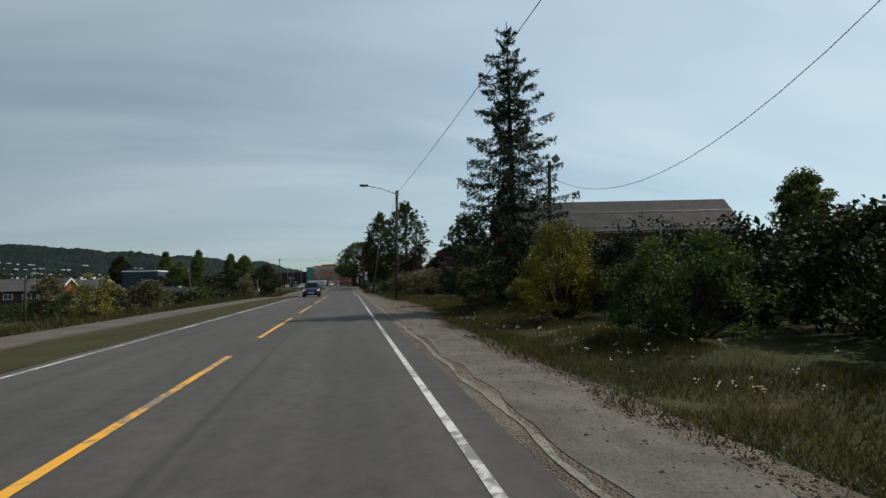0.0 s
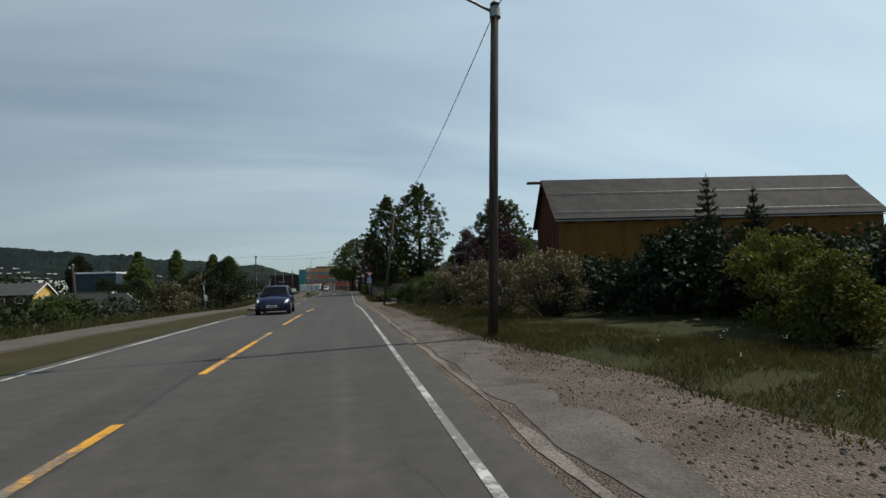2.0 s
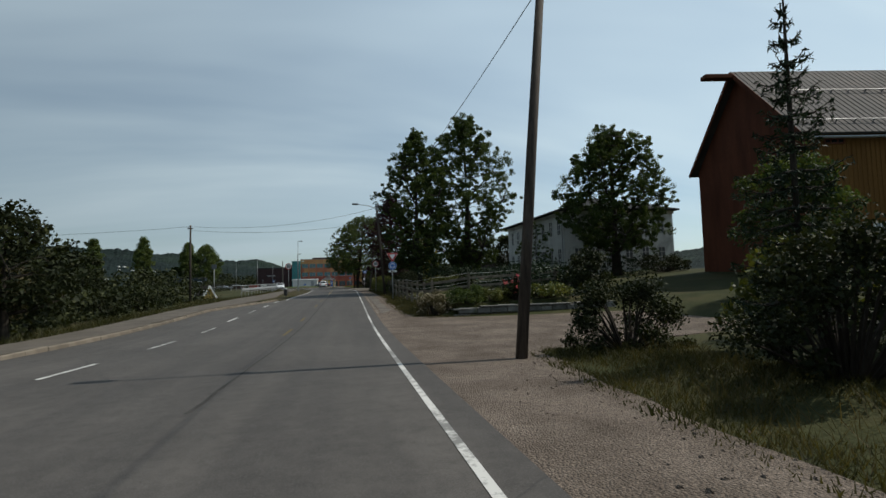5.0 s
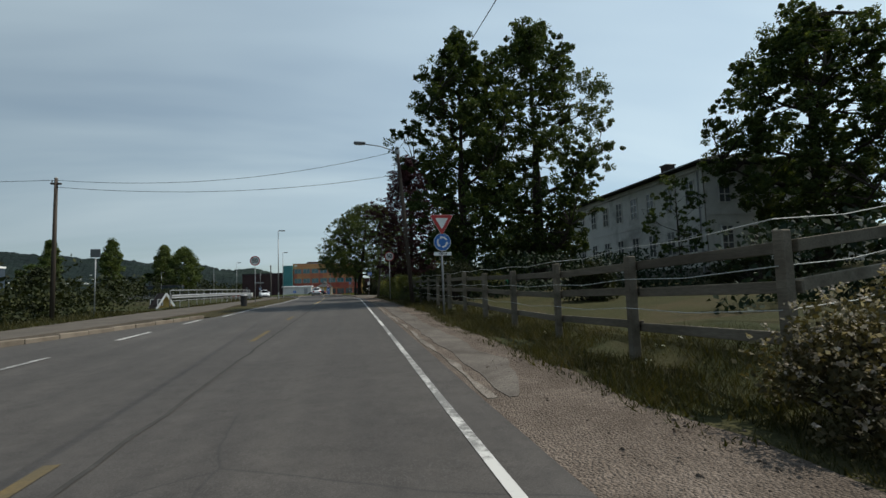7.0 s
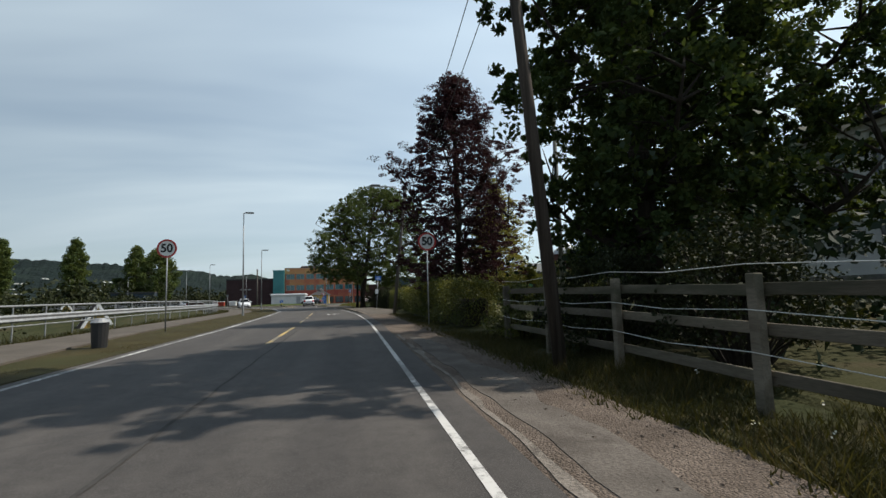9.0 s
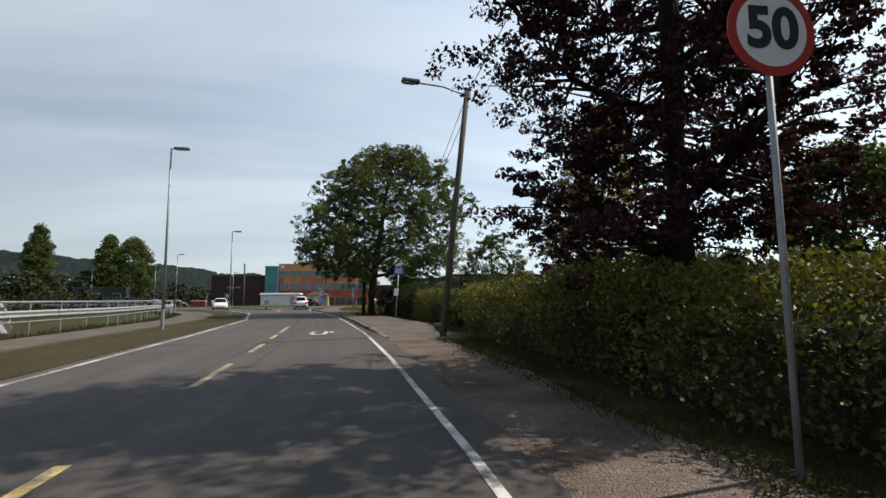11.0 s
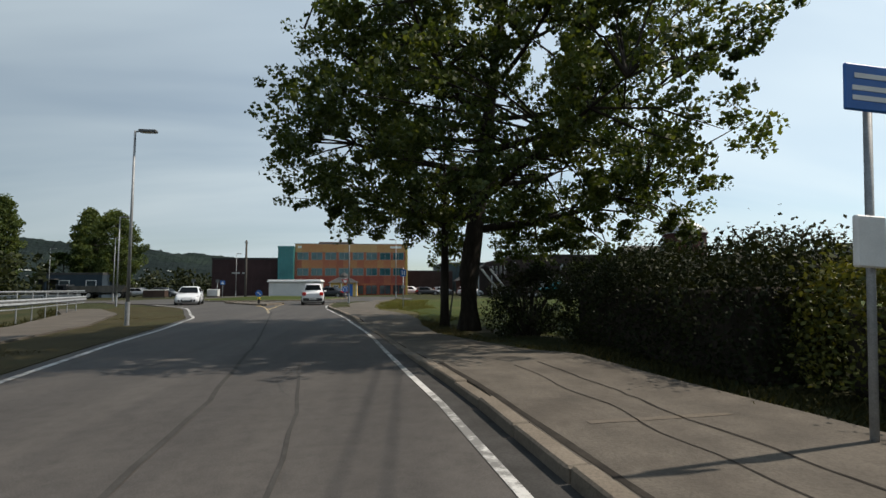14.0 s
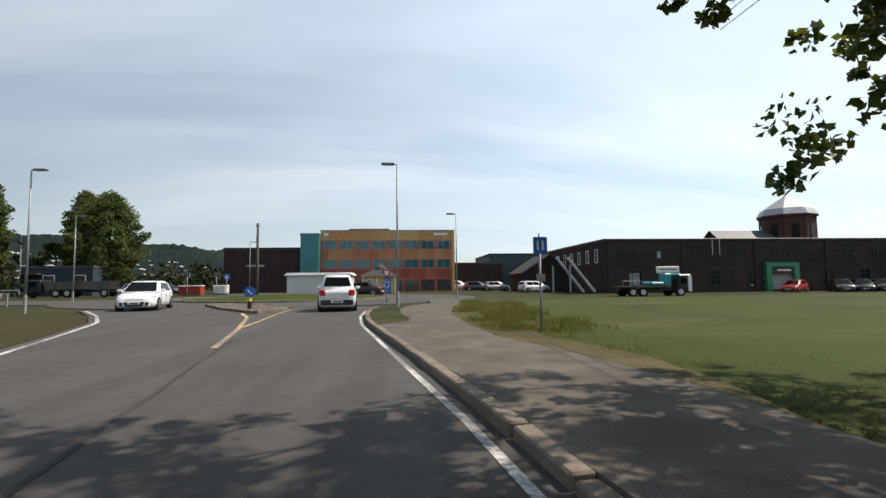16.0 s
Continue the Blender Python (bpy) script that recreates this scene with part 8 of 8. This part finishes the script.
for k in range(26):
    a, rr_ = rp.uniform(0.2, 3.4), rp.uniform(0.75, 1.15)
    w_, l_, h_ = rp.uniform(0.015, 0.055), rp.uniform(0.02, 0.08), rp.uniform(0.015, 0.035)
    part("asphalt_chunk", boxed(-w_, w_, -l_, l_, -0.01, h_, 0.012, Matrix.Translation((3.25 + math.cos(a) * 0.45 * rr_, 23.3 + math.sin(a) * 0.66 * rr_, zr(23) - 0.012)) @ pose(0, 0, 0, rp.uniform(-14, 14), rp.uniform(-14, 14), rp.uniform(0, 180))), M["pothole"], verge)
# broken asphalt lip along the shoulder
M["lip"] = surface("crumbled_edge_concrete", (0.15, 0.13, 0.11), (0.27, 0.24, 0.205), 2.2, 0.95, 0, 28, 1.0, 0.03, (0.07, 0.06, 0.05), 1.1, fine_amount=0.5)
lip = ribbon("pavement_broken_lip", -10, 58, lambda y: 1.66 + 0.1 * noise.noise(Vector((y * 0.5, 2, 0))), lambda y: 1.7 + 0.13 * max(0.0, 0.35 + noise.noise(Vector((y * 0.9, 0, 0)))), 0.01, M["lip"], 0.16, 3, 0.05)
lip.location.z = -0.021
structure(lip, "crumbling pale edge strip of old asphalt", "pavement")
lip2 = ribbon("pavement_broken_lip_north", 84, 113, lambda y: RE(y) + 0.1 + 0.08 * noise.noise(Vector((y * 0.5, 2, 0))), lambda y: RE(y) + 0.14 + 0.14 * max(0.0, 0.3 + noise.noise(Vector((y * 0.9, 4, 0)))), 0.008, M["lip"], 0.16, 3, 0.05)
lip2.location.z = -0.019
structure(lip2, "crumbling pale edge strip of old asphalt", "pavement")


# ---------------------------------------------------------------- vehicles
def car(name, x, y, rz, paint, label, L=3.95, W=1.72, H=1.48, kind="hatch", group="", z=0.0):
    """A car whose nose points along its own -y: lofted body, glasshouse with panes, wheels, lamps, bumpers."""
    t = thing(name, x, y, z, rz, label, "car", group)
    w, h2 = W / 2, L / 2
    belt = H * (0.62 if kind != "suv" else 0.6)
    hood = H * 0.57 if kind != "suv" else H * 0.6
    sec = [(-h2, 0.72, 0.3, 0.5), (-h2 + 0.08, 0.86, 0.2, 0.62), (-h2 + 0.35, 0.96, 0.17, hood * 0.9), (-h2 + 0.8, 1.0, 0.17, hood), (-h2 + 1.15, 1.0, 0.17, belt), (0, 1.0, 0.17, belt + 0.02), (h2 - 0.6, 0.99, 0.17, belt + 0.05), (h2 - 0.2, 0.95, 0.2, belt + 0.02), (h2 - 0.05, 0.88, 0.26, belt - 0.06), (h2, 0.8, 0.34, belt - 0.16)]
    bm = bmesh.new()
    rows = []
    for yy, f, z0, z1 in sec:
        ww = w * f
        prof = [(0.0, z0), (ww * 0.82, z0), (ww * 0.97, z0 + 0.08), (ww, z0 + 0.3 * (z1 - z0) + 0.06), (ww * 0.985, z0 + 0.72 * (z1 - z0)), (ww * 0.92, z1 - 0.03), (ww * 0.75, z1 + 0.015), (0.0, z1 + 0.05)]
        rows.append([bm.verts.new((px, yy, pz)) for px, pz in prof] + [bm.verts.new((-px, yy, pz)) for px, pz in prof[-2:0:-1]])
    n = len(rows[0])
    for a, b in zip(rows, rows[1:]):
        for k in range(n):
            bm.faces.new((a[k], b[k], b[(k + 1) % n], a[(k + 1) % n]))
    bm.faces.new(rows[0])
    bm.faces.new(rows[-1][::-1])
    bmesh.ops.recalc_face_normals(bm, faces=bm.faces[:])
    body = part("body", bm, paint, t, smooth=True)
    # glasshouse
    f0, f1 = -h2 + 0.92, -h2 + 1.8
    r1, r0 = (h2 - 0.5, h2 - 0.14) if kind == "hatch" else (h2 - 0.32, h2 - 0.1) if kind == "suv" else (h2 - 1.25, h2 - 0.6)
    wb, wt = w * 0.9, w * 0.68
    zb, zt = belt, H
    B = [Vector(p) for p in ((-wb, f0, zb), (wb, f0, zb), (wb, r0, zb), (-wb, r0, zb))]
    T = [Vector(p) for p in ((-wt, f1, zt - 0.05), (wt, f1, zt - 0.05), (wt, r1, zt - 0.06), (-wt, r1, zt - 0.06))]
    bm = bmesh.new()
    bv, tv = [bm.verts.new(p) for p in B], [bm.verts.new(p) for p in T]
    for k in range(4):
        bm.faces.new((bv[k], bv[(k + 1) % 4], tv[(k + 1) % 4], tv[k]))
    mid = [bm.verts.new((px * 0.82, py, zt)) for px, py in ((-wt, f1 + 0.22), (wt, f1 + 0.22), (wt, r1 - 0.2), (-wt, r1 - 0.2))]
    for k in range(4):
        bm.faces.new((tv[k], tv[(k + 1) % 4], mid[(k + 1) % 4], mid[k]))
    bm.faces.new(mid)
    bmesh.ops.recalc_face_normals(bm, faces=bm.faces[:])
    bmesh.ops.bevel(bm, geom=[e for e in bm.edges if e.calc_length() > 0.1], offset=0.03, segments=2, affect="EDGES")
    part("roof", bm, paint, t, smooth=True)

    def pane(nm, c00, c10, c11, c01, u0, u1, v0, v1):
        def at(u, v):
            return c00.lerp(c10, u).lerp(c01.lerp(c11, u), v)
        q = [at(u0, v0), at(u1, v0), at(u1, v1), at(u0, v1)]
        nor = (q[1] - q[0]).cross(q[3] - q[0]).normalized()
        cen = Vector((0, 0, zb * 0.9))
        if nor.dot(q[0] - cen) < 0:
            nor = -nor
        bm2 = bmesh.new()
        a = [bm2.verts.new(p + nor * 0.012) for p in q]
        b = [bm2.verts.new(p - nor * 0.02) for p in q]
        bm2.faces.new(a)
        bm2.faces.new(b[::-1])
        for k in range(4):
            bm2.faces.new((a[k], b[k], b[(k + 1) % 4], a[(k + 1) % 4]))
        bmesh.ops.recalc_face_normals(bm2, faces=bm2.faces[:])
        part(nm, bm2, M["car_glass"], t)
    pane("windscreen", B[0], B[1], T[1], T[0], 0.05, 0.95, 0.06, 0.94)
    pane("rear_window", B[2], B[3], T[3], T[2], 0.08, 0.92, 0.25, 0.92)
    for s, (i, j) in (("l", (0, 3)), ("r", (1, 2))):
        pane("side_window", B[i], B[j], T[j], T[i], 0.2, 0.5, 0.1, 0.88)
        pane("side_window", B[i], B[j], T[j], T[i], 0.53, 0.86, 0.1, 0.88)
    # wheels
    rr = 0.31 if kind != "suv" else 0.33
    for sx in (-1, 1):
        for wy in (-h2 + 0.78, h2 - 0.68):
            arch = part("wheel_arch", tubed([(sx * (w - 0.2), wy, rr), (sx * (w + 0.006), wy, rr)], rr + 0.05, 22), M["black_trim"], t)
            wh = part("wheel", tubed([(sx * (w - 0.17), wy, rr), (sx * (w - 0.14), wy, rr), (sx * (w + 0.0), wy, rr), (sx * (w + 0.02), wy, rr)], [rr - 0.03, rr, rr, rr - 0.03], 24), M["tyre"], t)
            rim = part("rim", tubed([(sx * (w + 0.021), wy, rr), (sx * (w + 0.03), wy, rr)], [rr * 0.68, rr * 0.64], 20), M["rim"], wh)
            for k in range(5):
                part("spoke_gap", boxed(min(sx * (w + 0.03), sx * (w + 0.034)), max(sx * (w + 0.03), sx * (w + 0.034)), -0.035, 0.035, rr * 0.22, rr * 0.56, 0, Matrix.Translation((0, wy, rr)) @ pose(0, 0, 0, 72 * k + 36, 0, 0)), M["tyre"], rim)
    # front and rear ends
    def on_skin(yy, v, off):
        """A point on the body's side, v counting up its profile, pushed outwards by off."""
        f_, z0, z1 = (float(np.interp(yy, [q[0] for q in sec], [q[i] for q in sec])) for i in (1, 2, 3))
        ww = w * f_
        prof = [(0.0, z0), (ww * 0.82, z0), (ww * 0.97, z0 + 0.08), (ww, z0 + 0.3 * (z1 - z0) + 0.06), (ww * 0.985, z0 + 0.72 * (z1 - z0)), (ww * 0.92, z1 - 0.03), (ww * 0.75, z1 + 0.015), (0.0, z1 + 0.05)]
        i = min(6, int(v))
        return (prof[i][0] + (prof[i + 1][0] - prof[i][0]) * (v - i) + off * 0.7, yy + (-off if yy < 0 else off), prof[i][1] + (prof[i + 1][1] - prof[i][1]) * (v - i) + off * 0.5)

    def skin_patch(nm, corners, material, sx, off=0.008):
        """A lamp lens or intake lying on the body's skin between four (y, v) corners."""
        bm2 = bmesh.new()
        n_ = 5
        grid = []
        for i in range(n_ + 1):
            row = []
            for j in range(n_ + 1):
                u, q = i / n_, j / n_
                (ya, va), (yb, vb), (yc_, vc), (yd, vd) = corners
                yy = (ya * (1 - u) + yb * u) * (1 - q) + (yd * (1 - u) + yc_ * u) * q
                vv = (va * (1 - u) + vb * u) * (1 - q) + (vd * (1 - u) + vc * u) * q
                rim_ = off if 0 < i < n_ and 0 < j < n_ else -0.012
                px, py, pz = on_skin(yy, vv, rim_)
                row.append(bm2.verts.new((sx * px, py, pz)))
            grid.append(row)
        for i in range(n_):
            for j in range(n_):
                bm2.faces.new((grid[i][j], grid[i + 1][j], grid[i + 1][j + 1], grid[i][j + 1]))
        bmesh.ops.recalc_face_normals(bm2, faces=bm2.faces[:])
        return part(nm, bm2, material, t, smooth=True)
    part("bumper", boxed(-w * 0.74, w * 0.74, -h2 - 0.02, -h2 + 0.12, 0.22, 0.5, 0.05), M["black_trim"] if kind == "suv" else paint, t)
    part("grille", prism([(-0.44, 0.46), (0.44, 0.46), (0.36, 0.24), (-0.36, 0.24)], -h2 - 0.032, -h2 + 0.05), M["black_trim"], t, "black trapezoid lower grille")
    part("upper_grille", boxed(-w * 0.42, w * 0.42, -h2 + 0.0, -h2 + 0.12, 0.535, 0.575, 0.015), M["black_trim"], t, "slim black upper grille")
    for sx in (-1, 1):
        part("fog_intake", prism([(sx * 0.5, 0.44), (sx * 0.62, 0.44), (sx * 0.6, 0.28), (sx * 0.46, 0.26)], -h2 - 0.028, -h2 + 0.05), M["black_trim"], t)
    part("bumper", boxed(-w * 0.84, w * 0.84, h2 - 0.14, h2 + 0.03, 0.3, 0.55, 0.05), M["black_trim"] if kind == "suv" else paint, t)
    part("tailgate", boxed(-w * 0.68, w * 0.68, h2 - 0.06, h2 + 0.006, 0.56, belt - 0.1, 0.03), paint, t)
    for sx in (-1, 1):
        skin_patch("headlight", [(-h2 + 0.04, 4.5), (-h2 + 0.48, 4.2), (-h2 + 0.62, 4.95), (-h2 + 0.12, 5.9)], M["light_on"] if "headlights" in label else M["light_white"], sx)
        skin_patch("tail_light", [(h2 - 0.03, 3.7), (h2 - 0.32, 4.1), (h2 - 0.34, 5.0), (h2 - 0.04, 5.6)], M["light_red"], sx, 0.012)
        part("rear_lamp", boxed(-0.13, 0.13, -0.04, 0.035, -0.13, 0.13, 0.03, Matrix.Translation((sx * w * 0.74, h2 - 0.01, belt - 0.14)) @ pose(0, 0, 0, 0, 0, sx * -14)), M["light_red"], t, "red rear lamp")
        mr = part("mirror", boxed(-0.1, 0.1, -0.06, 0.06, -0.06, 0.07, 0.03, Matrix.Translation((sx * (w + 0.06), f0 + 0.35, zb + 0.07))), paint, t)
        # door joints and handles
        for dy in (-h2 + 1.22, 0.12, 1.02):
            part("door_joint", boxed(min(sx * (w - 0.02), sx * (w + 0.003)), max(sx * (w - 0.02), sx * (w + 0.003)), dy - 0.006, dy + 0.006, 0.3, belt - 0.06), M["black_trim"], t)
        for dy in (-0.08, 0.85):
            part("door_handle", boxed(min(sx * (w - 0.03), sx * (w + 0.025)), max(sx * (w - 0.03), sx * (w + 0.025)), dy - 0.08, dy + 0.08, belt - 0.17, belt - 0.13, 0.008), paint, t)
    for yy, zz in ((-h2 - 0.04, 0.4), (h2 + 0.034, 0.45 if kind != "hatch" else 0.62)):
        p = part("number_plate", boxed(-0.26, 0.26, yy - 0.006, yy + 0.006, zz - 0.055, zz + 0.055, 0.004), M["sign_white"], t)
        y2 = yy - 0.009 if yy < 0 else yy + 0.009
        part("plate_bar", boxed(-0.19, 0.19, y2 - 0.002, y2 + 0.002, zz - 0.025, zz + 0.025), M["sign_black"], p)
    part("shadow_pan", boxed(-w * 0.8, w * 0.8, -h2 + 0.3, h2 - 0.3, 0.14, 0.2), M["black_trim"], t)
    return t


car("hatchback", -3.66, 51.35, 1.5, M["paint_blue"], "dark blue small hatchback with bright headlights on the road")
car("small_suv", -6.1, 178.0, 186, M["paint_white"], "white small crossover driving away with its tail lights lit", 3.7, 1.68, 1.62, "suv")
car("hatchback", -16.4, 181.0, 14, M["paint_white"], "white hatchback coming out of the roundabout", 4.3, 1.8, 1.48)
car("saloon", -7.4, 204.3, 250, M["paint_dark"], "dark grey saloon circling the roundabout", 4.5, 1.8, 1.43, "saloon")
pc = [("paint_dark", "dark car parked before the brick works"), ("paint_black", "black car parked before the brick works"), ("paint_dark", "dark car parked before the brick works"), ("paint_blue", "dark blue car parked before the brick works")]
for k in range(7):
    car("parked_car", 46.6 + 2.5 * k, 206.6, -32 + RNG.uniform(-3, 3), M[pc[k % 4][0]], pc[k % 4][1], 4.3, 1.78, 1.47, "hatch" if k % 2 else "suv", "cars parked at the works", -0.305)
car("parked_car", 41.6, 207.4, -58, M["paint_red"], "red car parked by the green portal", 4.0, 1.7, 1.46, z=-0.305)
for k, (xx, yy, p) in enumerate(((5.6, 236, "paint_white"), (8.6, 234, "paint_dark"), (12.2, 236, "paint_silver"), (15.0, 222, "paint_white"))):
    car("parked_car", xx, yy, 90 + 6 * k, M[p], {"paint_white": "white car parked by the office block", "paint_dark": "dark car parked by the office block", "paint_silver": "silver car parked by the office block"}[p], 4.5, 1.8, 1.6, "suv", "cars parked by the office block", G(xx, yy))
car("parked_car", -35.0, 222.0, 80, M["paint_dark"], "dark car parked beside the side road", 4.4, 1.8, 1.5)
car("parked_car", -39.5, 224.0, 84, M["paint_silver"], "silver car parked beside the side road", 4.4, 1.8, 1.5)


def truck_wheels(t, xs, w, r):
    for xx in xs:
        for s in (-1, 1):
            y0, y1 = sorted((s * w, s * (w - 0.28)))
            wh = part("wheel", tubed([(xx, y0, r), (xx, y1, r)], r, 20), M["tyre"], t)
            part("rim", tubed([(xx, s * w, r), (xx, s * (w + 0.015), r)], r * 0.55, 14), M["rim"], wh)


tk = thing("crane_truck", 20.6, 199.5, -0.305, 2, "flatbed truck with a white cab and teal loading crane", "truck")
truck_wheels(tk, (-2.6, -1.6, 2.1), 1.15, 0.46)
part("chassis", boxed(-3.6, 3.2, -0.5, 0.5, 0.55, 0.8), M["black_trim"], tk)
part("flatbed", boxed(-3.7, 1.2, -1.2, 1.2, 0.85, 1.0, 0.02), M["dark_clad"], tk)
cab = part("cab", boxed(1.9, 3.2, -1.15, 1.15, 0.45, 2.1, 0.1), M["paint_dark"], tk, "dark truck cab with a pale front")
part("cab_window", boxed(2.1, 2.7, -1.17, -1.15, 1.2, 1.8, 0.01), M["car_glass"], cab)
part("windscreen", boxed(3.2, 3.23, -0.95, 0.95, 1.25, 1.95, 0.01), M["car_glass"], cab)
part("front_panel", boxed(2.85, 3.22, -1.175, -1.15, 0.5, 1.9, 0.01), M["sign_white"], cab)
part("crane_column", boxed(0.9, 1.6, -0.5, 0.5, 1.0, 2.2, 0.08), M["paint_teal"], tk, "teal crane column")
part("crane_arm", tubed([(1.3, -0.3, 1.2), (1.2, -0.3, 2.05), (2.6, -0.3, 2.1)], 0.13, 8), M["paint_teal"], tk)
part("engine_cover", boxed(-0.7, 0.7, -0.9, 0.9, 1.0, 1.45, 0.15), M["paint_teal"], tk)
sb = part("sign_board", boxed(0.0, 2.3, -0.7, -0.62, 2.25, 2.85, 0.02), M["sign_white"], tk, "white sign board")
part("lettering_bar", boxed(0.25, 2.05, -0.71, -0.7, 2.48, 2.64), M["sign_back"], sb)
part("railing", tubed([(-3.6, -1.15, 1.0), (-3.6, -1.15, 1.5), (-1.8, -1.15, 1.5), (-1.8, -1.15, 1.0)], 0.03, 6), M["galv"], tk)

dk = thing("tipper_truck", -39.6, 213.0, 0, 8, "tipper truck with a grey-brown open body", "truck")
truck_wheels(dk, (-2.4, -1.3, 2.4), 1.15, 0.48)
part("chassis", boxed(-3.4, 3.4, -0.5, 0.5, 0.55, 0.85), M["black_trim"], dk)
part("tipper_body", prism([(-3.4, 0.9), (2.6, 0.9), (3.2, 1.85), (-3.7, 1.75)], -1.2, 1.2), M["rust"], dk, "grey-brown tipper body")
c_ = part("cab", boxed(-5.3, -3.85, -1.15, 1.15, 0.5, 2.0, 0.12), M["paint_dark"], dk)
part("cab_window", boxed(-5.0, -4.3, -1.17, -1.15, 1.2, 1.75, 0.01), M["car_glass"], c_)
# low clutter by the left side road
for x, y, w, lab, mt in ((-28.5, 214.5, 2.6, "red and white covered pallet stack", "red_clad"), (-26, 217, 1.6, "pale stack of building boards", "white_wall"), (-33, 214, 3.0, "row of dark waste containers", "dark_clad")):
    s_ = thing("material_stack", x, y, 0, 4, lab, "stack")
    part("base", boxed(-w / 2, w / 2, -0.8, 0.8, 0, 0.16, 0.01), M["fence_wood"], s_)
    part("load", boxed(-w / 2 + 0.05, w / 2 - 0.05, -0.75, 0.75, 0.164, 1.1, 0.06), M[mt], s_)
    part("cover", boxed(-w / 2, w / 2, -0.8, 0.8, 1.104, 1.2, 0.04), M["white_trim"], s_)
